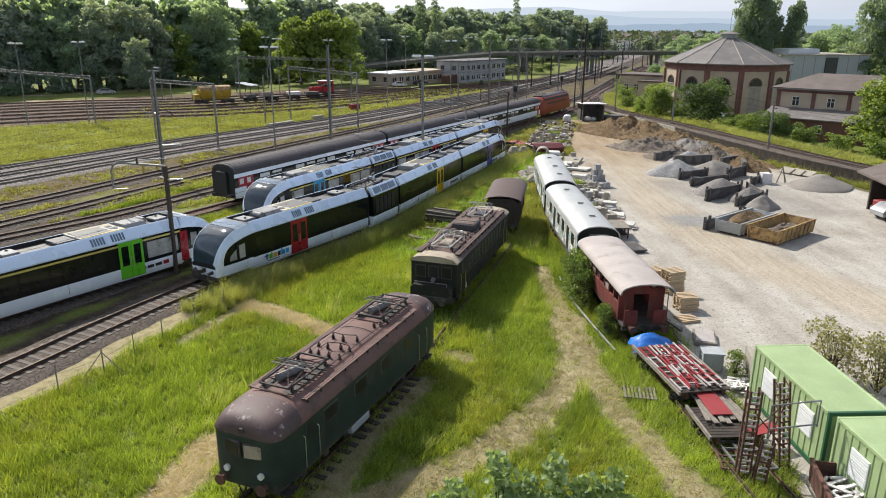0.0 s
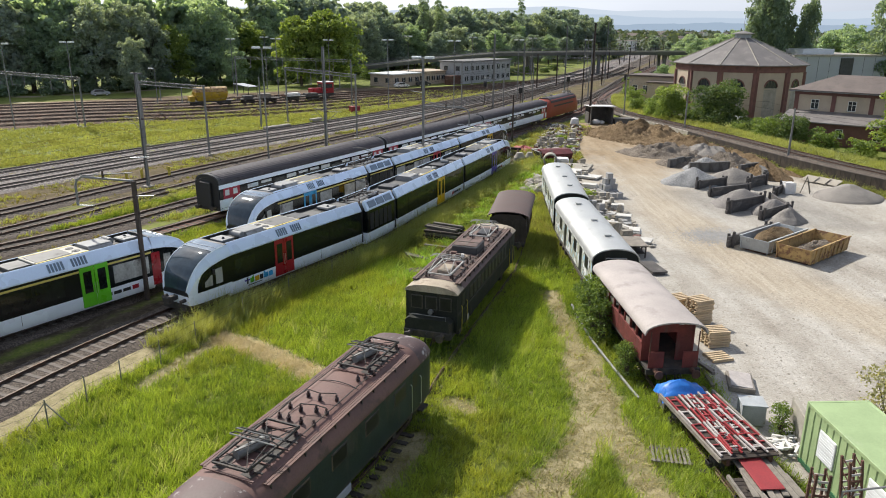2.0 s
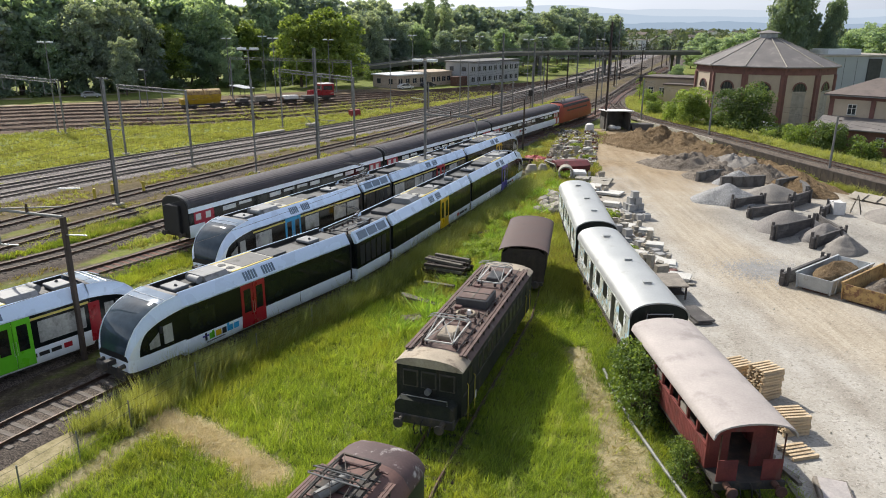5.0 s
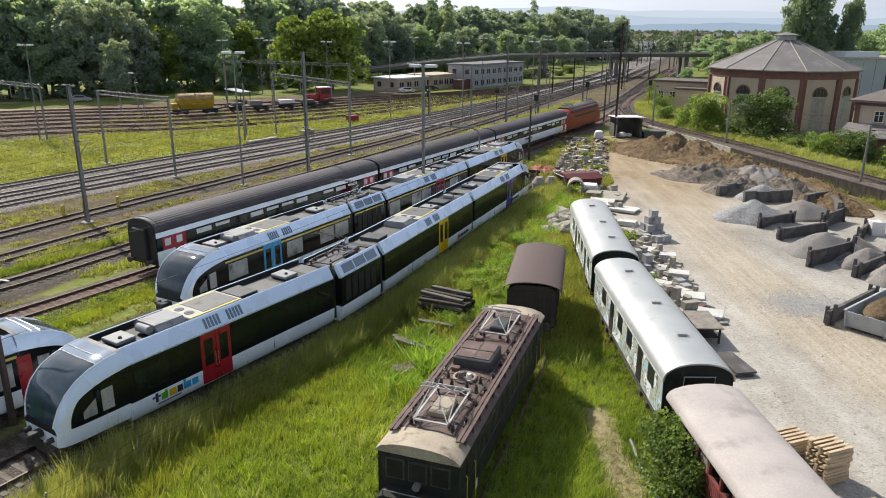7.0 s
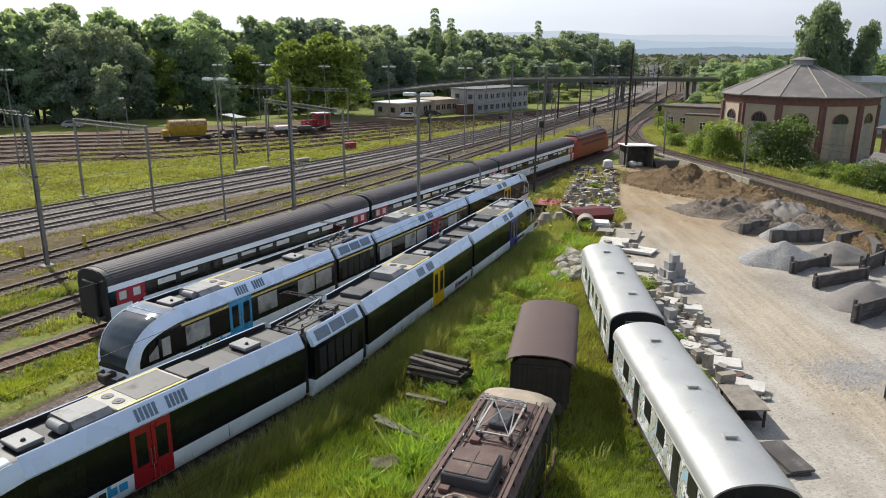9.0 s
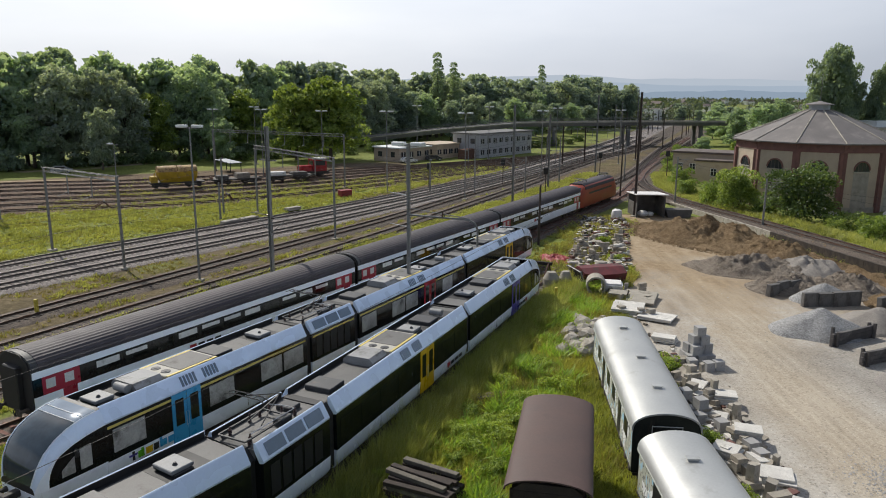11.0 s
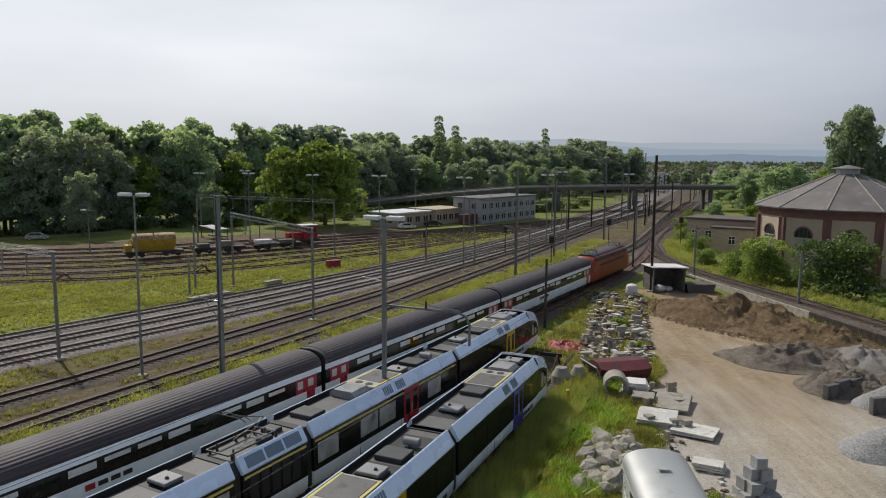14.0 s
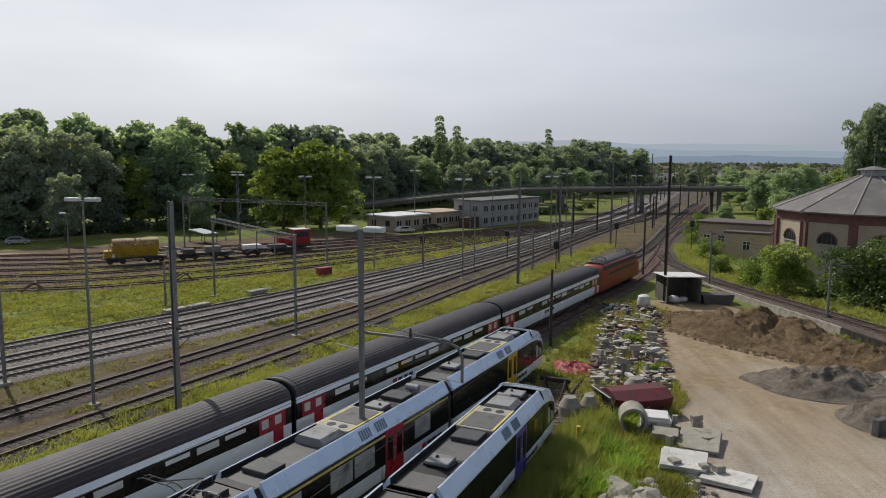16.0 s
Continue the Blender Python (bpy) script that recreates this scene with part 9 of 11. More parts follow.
BOARD = piece("board", MB().bx(-0.6, 0.6, 0, 0.12, 0, 0.022), M_pallet)
BLOCK = piece("spacer", MB().bx(-0.6, 0.6, 0, 0.12, 0, 0.078), M_pallet)
for x, y, n, r in ((14.95, 38.9, 10, 20), (14.85, 35.9, 6, 8), (14.05, 40.0, 8, 24), (14.4, 34.1, 1, 14)):
    for k in range(n):
        ob = thing("pallet", x + rng.uniform(-0.04, 0.04), y + rng.uniform(-0.04, 0.04), 0.15 * k + 0.01, -r + rng.uniform(-4, 4), "pale wooden pallet in a leaning stack", "pallet", "stacked pallets by the red coach")
        for me, q, z in [(BOARD, -0.5 + 0.22 * i, 0.122) for i in range(5)]:
            o = new("board", me)
            o.parent, o.matrix_basis = ob, pose(0, q, z)
        for q in (-0.5, -0.06, 0.38):
            o = new("spacer", BLOCK)
            o.parent, o.matrix_basis = ob, pose(0, q, 0.022)
            o = new("board", BOARD)
            o.parent, o.matrix_basis = ob, pose(0, q, 0.0)
for k in range(14):
    solo("timber_beam", MB().bx(-0.08, 0.08, -0.9, 0.9, 0, 0.14, 0.01), M_greywood, pose(12.6 + rng.uniform(-0.5, 0.5), 32.6 + rng.uniform(-1.2, 1.8), 0.05 + 0.13 * (k % 4), rng.uniform(-6, 6), 0, rng.uniform(-30, 30)),
         "grey timber beam in a tangle beside the coach", "timber", "timber beside the red coach")

# things in the meadow
ob = thing("sleeper_stack", 0.1, 55.3, 0, 24, "stack of dark old sleepers in tall grass", "timber stack", "old timber in the meadow")
for r in range(6):
    for k in range(5):
        if r == 5 and k in (0, 3):
            continue
        part("beam", MB().box((k - 2) * 0.40 + rng.uniform(-0.05, 0.05), rng.uniform(-0.15, 0.15), 0.12 + 0.2 * r, 0.28, 2.9 + rng.uniform(-0.3, 0.2), 0.18, 0.015, rng.uniform(-3, 3)), M_darkplank if (r + k) % 3 else M_oldtimber, ob, m=pose(0, 0, 0, 0, 0, 90 if r % 2 == 0 else 84))
for a, b, r, L in ((-1.4, 49.9, 124, 3.2), (-1.7, 50.3, 128, 2.9), (3.0, 65.4, 75, 2.6), (3.1, 65.8, 72, 2.3), (-0.5, 53.0, 112, 2.2)):
    solo("old_sleeper", MB().bx(-0.13, 0.13, -L / 2, L / 2, 0, 0.2, 0.015), M_oldtimber, pose(a, b, 0.12, 0, 3, -r), "grey old sleeper lying in grass", "timber", "old timber in the meadow")
solo("stone_slab", rough_block(1.1, 0.8, 0.16, 8, 0.10), M_soilgrey, pose(-2.0, 47.4, 0.18, 3, 2, 20), "flat pale stone lying in grass", "stone")
solo("drain_pipe", MB().tube([(7.9, 41.0, 0.22), (7.85, 39, 0.26), (8.1, 35.7, 0.22), (8.5, 32.5, 0.24), (9.0, 29.4, 0.2)], 0.075, 8), M_steel, Matrix.Identity(4), "long grey pipe lying beside the mown path", "pipe")
ob = thing("pallet_grid", 9.1, 24.9, 0.12, 10, "grey slatted timber grid lying on dry grass", "timber grid")
for k in range(9):
    part("slat", MB().bx(-0.75 + 0.17 * k, -0.65 + 0.17 * k, -0.6, 0.6, 0.06, 0.09), M_greywood, ob)
for q in (-0.5, 0.4):
    part("batten", MB().bx(-0.8, 0.8, q, q + 0.1, 0, 0.06), M_greywood, ob)


def fence():
    ob = thing("wire_fence", 0, 0, 0, 0, "low wire fence with thin steel posts along the siding", "fence")
    pts = [(-23.0, 16.0), (-21.0, 19.8), (-19.6, 22.6), (-18.3, 25.2), (-16.9, 26.9), (-16.3, 29.1), (-15.4, 30.7), (-14.4, 33.0), (-13.4, 35.4), (-11.8, 39.0), (-9.8, 42.4), (-7.6, 46.0)]
    for k, (a, b) in enumerate(pts):
        p = part("post", MB().cyl((a, b, 0), (a, b, 1.35), 0.03, 0.03, 6), M_steel, ob)
        if k == 4:
            part("brace", MB().tube([(a, b, 1.2), (a + 0.9, b + 0.1, 0.05)], 0.025, 6), M_steel, p)
            part("brace", MB().tube([(a, b, 1.2), (a - 0.8, b - 0.5, 0.05)], 0.025, 6), M_steel, p)
    for z in (0.45, 0.85, 1.25):
        part("wire", MB().tube([(a, b, z) for a, b in pts], 0.006, 4), M_cable, ob)


fence()


# ---------------------------------------------------------------- across the tracks
def hopper_wagon(x, y, h):
    ob = thing("yellow_ballast_wagon", x, y, RAIL_TOP, h, "yellow hopper wagon on a rusty storage track", "wagon", "wagons on storage tracks")
    part("hopper", MB().loft([[(-0.9, 0.8, 1.0), (0.9, 0.8, 1.0), (0.9, 6.6, 1.0), (-0.9, 6.6, 1.0)], [(-1.42, 0.4, 2.0), (1.42, 0.4, 2.0), (1.42, 6.9, 2.0), (-1.42, 6.9, 2.0)], [(-1.45, 0.3, 2.9), (1.45, 0.3, 2.9), (1.45, 7.0, 2.9), (-1.45, 7.0, 2.9)]]), M_yellow, ob)
    for q0, q1 in ((0.35, 3.5), (3.7, 6.95)):
        part("cover", MB().prism([(1.5 * math.cos(t), 2.88 + 1.0 * math.sin(t) ** 0.8) for t in np.linspace(0, math.pi, 11)], q0, q1), M_skipyellow, ob, "domed ochre cover")
    for q in (0.6, 2.1, 3.6, 5.1, 6.6):
        part("rib", MB().bx(1.42, 1.5, q - 0.06, q + 0.06, 1.9, 2.9), M_yellow, ob)
    part("machinery_box", MB().bx(-1.1, 1.1, -0.85, 0.2, 1.02, 2.1, 0.05), M_yellow, ob)
    for x in (-1.0, 1.0):
        part("brace", MB().tube([(x, -0.9, 1.0), (x, 0.3, 2.85)], 0.05, 5), M_yellow, ob)
    part("frame", MB().bx(-1.2, 1.2, -1.0, 8.2, 0.75, 1.02), M_under, ob)
    part("ladder", MB().tube([(0.9, -0.6, 1.0), (0.9, 0.0, 3.3)], 0.05, 5), M_yellow, ob)
    bogie(ob, 0.8, 1.8, 0.45)
    bogie(ob, 6.4, 1.8, 0.45)


hopper_wagon(-52.6, 152.2, 58)


def flat_car(x, y, h, L, load, label):
    ob = thing("flat_car", x, y, RAIL_TOP, h, label, "wagon", "wagons on storage tracks")
    part("frame", MB().bx(-1.3, 1.3, 0, L, 0.8, 1.1, 0.03), M_under, ob)
    part("end_board", MB().bx(-1.3, 1.3, 0, 0.1, 1.1, 1.5), M_rust, ob)
    for k, (q, w, hh, mt) in enumerate(load):
        part("load", MB().bx(-1.0, 1.0, q, q + w, 1.1, 1.1 + hh, 0.05), mt, ob)
    bogie(ob, 2.0, 1.8, 0.45)
    bogie(ob, L - 2.0, 1.8, 0.45)


flat_car(-44.5, 157.3, 58, 9, [(1.0, 2.0, 0.6, M_darkwall), (4.5, 2.5, 0.9, M_greywood)], "dark flat wagon with timber load")
flat_car(-36.0, 163.5, 56, 9, [(0.6, 3.0, 0.7, M_whitepaint), (5.0, 3.0, 0.5, M_darkwall)], "flat wagon with pale crates")


def shunter(x, y, h):
    ob = thing("red_shunter", x, y, RAIL_TOP, h, "small red shunting tractor on a storage track", "locomotive")
    part("frame", MB().bx(-1.35, 1.35, 0, 6.4, 0.7, 1.1, 0.04), M_under, ob)
    part("bonnet", MB().bx(-0.9, 0.9, 0.3, 3.0, 1.1, 2.3, 0.08), M_reddoor, ob)
    c = part("cab", MB().bx(-1.3, 1.3, 3.0, 6.0, 1.1, 3.6, 0.08), M_reddoor, ob)
    for s in (-1, 1):
        part("pane", MB().bx(*sorted((s * 1.29, s * 1.315)), 3.4, 5.6, 2.3, 3.2), M_glass, c)
    part("pane", MB().bx(-1.0, 1.0, 2.98, 3.01, 2.4, 3.2), M_glass, c)
    part("cab_roof", MB().bx(-1.4, 1.4, 2.9, 6.1, 3.58, 3.72, 0.04), M_whitepaint, ob)
    bogie(ob, 3.2, 2.8, 0.5)


shunter(-31.8, 171.2, 54)
solo("red_box", MB().bx(0, 2.0, 0, 1.2, 0, 1.1, 0.04).bx(-0.05, 2.05, -0.05, 1.25, 1.1, 1.18, 0.02), M_redpaint, pose(-18.4, 145.0, 0, 0, 0, 40), "red equipment box in the grass between tracks", "box")


def parked_car(x, y, h, mat, label):
    ob = thing("parked_car", x, y, 0, h, label, "car", "parked cars")
    prof = [(-2.1, 0.35), (2.1, 0.35), (2.15, 0.75), (1.3, 0.95), (0.6, 1.42), (-1.2, 1.45), (-1.95, 1.0), (-2.15, 0.8)]
    part("body", MB().loft([[(s * 0.86, yy * 1.0, z) for yy, z in prof] for s in (-1, 1)]), mat, ob)
    part("glass", MB().loft([[(s * 0.868, yy, z) for yy, z in ((0.95, 0.98), (0.52, 1.36), (-1.1, 1.38), (-1.6, 1.0))] for s in (-1, 1)]), M_glass, ob)
    for a in (-1.3, 1.35):
        for s in (-1, 1):
            w = part("wheel", MB().cyl((s * 0.70, a, 0.32), (s * 0.89, a, 0.32), 0.32, 0.32, 14), M_black, ob)
            part("rim", MB().cyl((s * 0.88, a, 0.32), (s * 0.90, a, 0.32), 0.2, 0.2, 10), M_alu, w)


parked_car(63.5, 129.5, 70, M_car[0], "white car parked beside the engine house")
parked_car(54.0, 131.0, 60, M_car[2], "silver car parked beside the engine house")
parked_car(-84, 178, 60, M_car[2], "silver car parked at the woodland edge")
parked_car(-12, 208, 60, M_car[0], "white van-like car near the sheds")
parked_car(-6, 215, 60, M_car[1], "dark car near the sheds")
parked_car(41.8, 58.4, 82, M_car[2], "silver car under the machine shed")


def bufferstop(x, y, h):
    ob = thing("buffer_stop", x, y, 0, h, "rusty buffer stop at the end of a storage track", "buffer stop", "buffer stops")
    for s in (-0.75, 0.75):
        part("leg", MB().tube([(s, 0, 0.2), (s, 1.6, 1.2)], 0.09, 5), M_rust, ob)
        part("strut", MB().tube([(s, 2.4, 0.2), (s, 1.6, 1.2)], 0.08, 5), M_rust, ob)
    part("beam", MB().bx(-1.1, 1.1, 1.5, 1.75, 1.0, 1.3, 0.03), M_darkplank, ob)


bufferstop(-52.5, 129.8, 60)
bufferstop(-37.0, 138.6, 58)
bufferstop(8.6, 93.2, 22)
for a, b in ((9.5, 85.6), (-33.7, 78.5), (-31.2, 80.0), (-34.5, 76.4)):
    solo("marker_post", MB().bx(-0.12, 0.12, -0.12, 0.12, 0, 1.2, 0.02), M_hydrant, pose(a, b, 0), "short yellow marker post beside a track", "marker post", "marker posts")
for a, b, r in ((-29.5, 118.5, 30), (-27.9, 121, 30), (-24, 130, 32)):
    solo("cable_trough", MB().bx(-0.5, 0.5, 0, 2.6, 0, 0.45, 0.03), M_concrete, pose(a, b, 0.1, 0, 0, -r), "concrete cable trough blocks beside the track", "trough", "cable troughs")
big = solo("bulk_bag", rough_block(1.1, 1.1, 1.15, 4, 0.12), M_whitepaint, pose(36.4, 74.0, 0.55), "full white bulk bag beside bin walls", "bulk bag")
ob = thing("red_trailer", 40.5, 54.2, 0, 80, "small red trailer under the machine shed", "trailer")
part("tub", MB().bx(-0.8, 0.8, 0, 2.4, 0.5, 1.2, 0.04), M_redpaint, ob)
for s in (-0.85, 0.85):
    part("wheel", MB().cyl((s - 0.1, 1.2, 0.35), (s + 0.1, 1.2, 0.35), 0.35, 0.35, 14), M_black, ob)
ob = thing("small_tractor", 40.8, 60.2, 0, 80, "red garden tractor at the shed front", "tractor")
part("bonnet", MB().bx(-0.45, 0.45, 0, 1.5, 0.6, 1.25, 0.06), M_redpaint, ob)
part("cab", MB().bx(-0.6, 0.6, 1.5, 2.6, 0.6, 2.1, 0.06), M_whitepaint, ob)
for s in (-0.7, 0.7):
    part("wheel", MB().cyl((s - 0.15, 2.1, 0.55), (s + 0.15, 2.1, 0.55), 0.55, 0.55, 16), M_black, ob)
    part("wheel", MB().cyl((s - 0.1, 0.4, 0.32), (s + 0.1, 0.4, 0.32), 0.32, 0.32, 14), M_black, ob)


# ---------------------------------------------------------------- trees and shrubs
def leaf_cloud(seed, lobes, per, size, core=(), wild=1.3):
    """Leaf pieces on the shells of many lobes: ((x, y, z, radius), ...), and sparser ones in the core of the crown."""
    r = np.random.RandomState(seed)
    V = []
    for inner, (cx, cy, cz, rad) in [(False, q) for q in lobes] + [(True, q) for q in core]:
        n = max(6, int(per * rad * rad * (0.36 if inner else 1.0)))
        d = r.normal(size=(n, 3))
        d /= np.linalg.norm(d, axis=1)[:, None]
        d[:, 2] = np.where(d[:, 2] < -0.35, -d[:, 2], d[:, 2])
        rr = rad * (0.70 + 0.40 * r.rand(n) ** 0.8)
        c = np.array([cx, cy, cz]) + d * rr[:, None] * np.array([1, 1, 0.9])
        nrm = d + r.normal(size=(n, 3)) * wild
        nrm /= np.linalg.norm(nrm, axis=1)[:, None]
        u = np.cross(nrm, r.normal(size=(n, 3)))
        u /= np.linalg.norm(u, axis=1)[:, None] + 1e-9
        w = np.cross(nrm, u)
        s = size * (1.5 if inner else 1.0) * (0.6 + 0.8 * r.rand(n))[:, None]
        V.append(np.stack([c - u * s * 0.5, c + w * s * 0.36 + u * s * 0.05, c + u * s * 0.55, c - w * s * 0.36], 1).reshape(-1, 3))
    V = np.concatenate(V)
    return raw_mesh("crown", V, np.arange(len(V)).reshape(-1, 4))


def tree_model(name, seed, H, R, leaf, kind="broad", per=29, size=0.56, n=30):
    """Trunk with limbs, and a rounded crown of many leaf clumps with an uneven outline."""
    r = random.Random(seed)
    trunk = MB()
    th = H * (0.22 if kind != "poplar" else 0.1)
    trunk.cyl((0, 0, -0.3), (0, 0, th), H * 0.020, H * 0.015, 9)
    trunk.cyl((0, 0, th), (r.uniform(-0.4, 0.4), r.uniform(-0.4, 0.4), H * 0.75), H * 0.015, H * 0.004, 7)
    lobes, core = [], []
    if kind == "poplar":
        n = 13
        for k in range(n):
            z = H * (0.12 + 0.82 * k / (n - 1))
            rad = R * (0.75 + 0.35 * math.sin(math.pi * (k + 1) / (n + 1))) * r.uniform(0.8, 1.1)
            lobes.append((r.uniform(-0.25, 0.25) * R, r.uniform(-0.25, 0.25) * R, z, rad))
    else:
        lean = r.uniform(-0.12, 0.12) * R
        for k in range(n // 2):
            a = 2.4 * k + r.uniform(-0.5, 0.5)
            zf = (k + 0.5) / (n // 2)
            z = H * (0.12 + 0.74 * zf)
            full = math.sqrt(max(0.05, 1 - ((zf - 0.42) / 0.68) ** 2))
            d = 0.72 * R * full * r.uniform(0.6, 1.05)
            x, y = d * math.cos(a) + lean * zf, d * math.sin(a)
            core.append((x * 0.75, y * 0.75, z, R * r.uniform(0.34, 0.44)))
            if k % 2 == 0:
                trunk.cyl((0, 0, th + (z - th) * 0.35), (x * 0.8, y * 0.8, z), H * 0.007, H * 0.002, 5)
            # each limb carries several smaller clumps, so that no outline is round
            for q in range(6):
                u, w = r.uniform(0, 6.283), r.uniform(-0.5, 1.0)
                e = R * r.uniform(0.14, 0.34)
                lobes.append((x + e * math.cos(u), y + e * math.sin(u), z + e * w * 1.1, R * r.uniform(0.14, 0.27)))
        for k in range(5):
            core.append((r.uniform(-0.25, 0.25) * R, r.uniform(-0.25, 0.25) * R, H * (0.24 + 0.13 * k), R * 0.44))
        for k in range(5):
            lobes.append((lean + r.uniform(-0.2, 0.2) * R, r.uniform(-0.2, 0.2) * R, H * r.uniform(0.86, 0.97), R * r.uniform(0.10, 0.18)))
    tm = trunk.mesh("trunk")
    tm.materials.append(M_bark)
    cm = leaf_cloud(seed, lobes, per * (1 if kind == "poplar" else 1.45), size, core)
    cm.materials.append(leaf)
    return tm, cm


def plant_tree(model, x, y, s, label, group="woodland trees", z=0.0, sx=1.0, category="tree", name="tree"):
    ob = thing(name, x, y, z, random.uniform(0, 360), label, category, group)
    for nm, me in zip(("trunk", "crown"), model):
        o = new(nm, me)
        o.parent = ob
        o.matrix_basis = Matrix.Diagonal((s * sx, s * sx, s, 1))
    return ob


def bush_model(seed, H, R, leaf, per=210, size=0.26, n=12):
    r = random.Random(seed)
    lobes = []
    stem = MB()
    for k in range(n):
        a, zf = r.uniform(0, 2 * math.pi), r.uniform(0.18, 0.82)
        d = R * r.uniform(0.2, 0.75)
        lobes.append((d * math.cos(a), d * math.sin(a), H * zf, R * r.uniform(0.28, 0.48)))
        stem.cyl((0, 0, -0.1), (d * math.cos(a) * 0.8, d * math.sin(a) * 0.8, H * zf), 0.04, 0.01, 5)
    lobes.append((0, 0, H * 0.4, R * 0.55))
    for k in range(7):
        a = 0.9 * k + r.uniform(-0.3, 0.3)
        lobes.append((R * 0.62 * math.cos(a), R * 0.62 * math.sin(a), H * r.uniform(0.08, 0.2), R * r.uniform(0.28, 0.4)))
    sm = stem.mesh("stem")
    sm.materials.append(M_bark)
    cm = leaf_cloud(seed + 50, lobes, per, size)
    cm.materials.append(leaf)
    return sm, cm


def plant_bush(model, x, y, s, label, group, sz=1.0, z=0.0):
    ob = thing("shrub", x, y, z, random.uniform(0, 360), label, "shrub", group)
    for nm, me in zip(("stem", "crown"), model):
        o = new(nm, me)
        o.parent = ob
        o.matrix_basis = Matrix.Diagonal((s, s, s * sz, 1))


rng = random.Random(5)
random.seed(5)
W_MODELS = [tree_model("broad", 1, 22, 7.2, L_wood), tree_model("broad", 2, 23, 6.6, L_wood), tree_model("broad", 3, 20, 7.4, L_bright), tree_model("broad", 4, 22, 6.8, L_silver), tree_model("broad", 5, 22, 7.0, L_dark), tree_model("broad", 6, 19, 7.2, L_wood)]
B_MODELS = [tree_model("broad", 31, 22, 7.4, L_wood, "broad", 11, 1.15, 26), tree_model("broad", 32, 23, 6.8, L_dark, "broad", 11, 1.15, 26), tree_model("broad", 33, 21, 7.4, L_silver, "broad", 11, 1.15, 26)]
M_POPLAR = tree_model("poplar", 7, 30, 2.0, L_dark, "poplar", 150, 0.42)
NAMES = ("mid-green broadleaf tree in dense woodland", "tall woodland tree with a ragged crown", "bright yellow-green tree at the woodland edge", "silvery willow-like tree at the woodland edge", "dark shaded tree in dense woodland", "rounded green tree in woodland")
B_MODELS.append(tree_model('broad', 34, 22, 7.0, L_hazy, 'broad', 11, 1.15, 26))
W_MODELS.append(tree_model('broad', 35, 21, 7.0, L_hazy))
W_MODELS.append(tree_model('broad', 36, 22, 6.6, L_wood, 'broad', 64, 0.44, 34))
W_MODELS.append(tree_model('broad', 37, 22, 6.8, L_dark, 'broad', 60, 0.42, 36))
EDGE = [(-165, 155), (-130, 167), (-102, 181), (-84, 198), (-68, 221), (-54, 241), (-42, 257), (-32, 277), (-24, 302), (0, 336), (34, 372), (66, 404), (92, 436)]
x, y, h, w = spline(EDGE, 7.0)
for k, (a, b, d) in enumerate(zip(x, y, h)):
    for row in range(3 if k % 2 else 2):
        nx, ny = -math.cos(radians(d)), math.sin(radians(d))
        off = row * 8.5 + rng.uniform(-2.2, 2.6)
        px, py = a + nx * off + rng.uniform(-2, 2), b + ny * off + rng.uniform(-2, 2)
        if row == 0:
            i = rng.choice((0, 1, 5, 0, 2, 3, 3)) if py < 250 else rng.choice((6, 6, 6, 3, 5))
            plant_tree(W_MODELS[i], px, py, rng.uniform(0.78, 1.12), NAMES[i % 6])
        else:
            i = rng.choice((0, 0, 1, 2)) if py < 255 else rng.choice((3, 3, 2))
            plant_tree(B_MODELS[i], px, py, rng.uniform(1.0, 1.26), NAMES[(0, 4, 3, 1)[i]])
plant_tree(W_MODELS[2], -33.0, 215, 1.05, "broad bright green tree standing before the woodland", sx=1.2)
plant_tree(W_MODELS[0], -58, 204, 0.5, "young tree before the woodland", sx=1.0)
plant_tree(W_MODELS[3], -78, 184, 0.62, "young silvery tree before the woodland", sx=0.9)
plant_tree(W_MODELS[2], -41.5, 213, 0.96, "broad bright green tree standing before the woodland", sx=1.1)
plant_tree(M_POPLAR, -9, 318, 1.12, "tall slender dark poplar above the woodland", "poplars")
plant_tree(M_POPLAR, -2.5, 322, 1.0, "slender dark poplar above the woodland", "poplars")
plant_tree(M_POPLAR, 44, 430, 1.12, "slender dark poplar beyond the bridge", "poplars")
plant_tree(M_POPLAR, 36, 405, 0.8, "slender dark poplar beyond the bridge", "poplars")
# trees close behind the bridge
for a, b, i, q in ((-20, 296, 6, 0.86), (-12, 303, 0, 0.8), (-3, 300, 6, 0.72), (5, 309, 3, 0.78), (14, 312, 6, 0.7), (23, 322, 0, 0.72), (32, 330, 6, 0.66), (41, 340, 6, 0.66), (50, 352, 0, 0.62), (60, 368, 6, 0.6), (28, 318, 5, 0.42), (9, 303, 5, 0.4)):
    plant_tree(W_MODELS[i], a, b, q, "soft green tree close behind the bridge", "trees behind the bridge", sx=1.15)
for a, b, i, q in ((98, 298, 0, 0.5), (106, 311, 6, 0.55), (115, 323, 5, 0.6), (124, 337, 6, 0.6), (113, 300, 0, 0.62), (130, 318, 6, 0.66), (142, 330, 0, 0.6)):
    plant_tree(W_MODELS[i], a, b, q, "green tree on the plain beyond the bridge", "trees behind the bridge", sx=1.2)
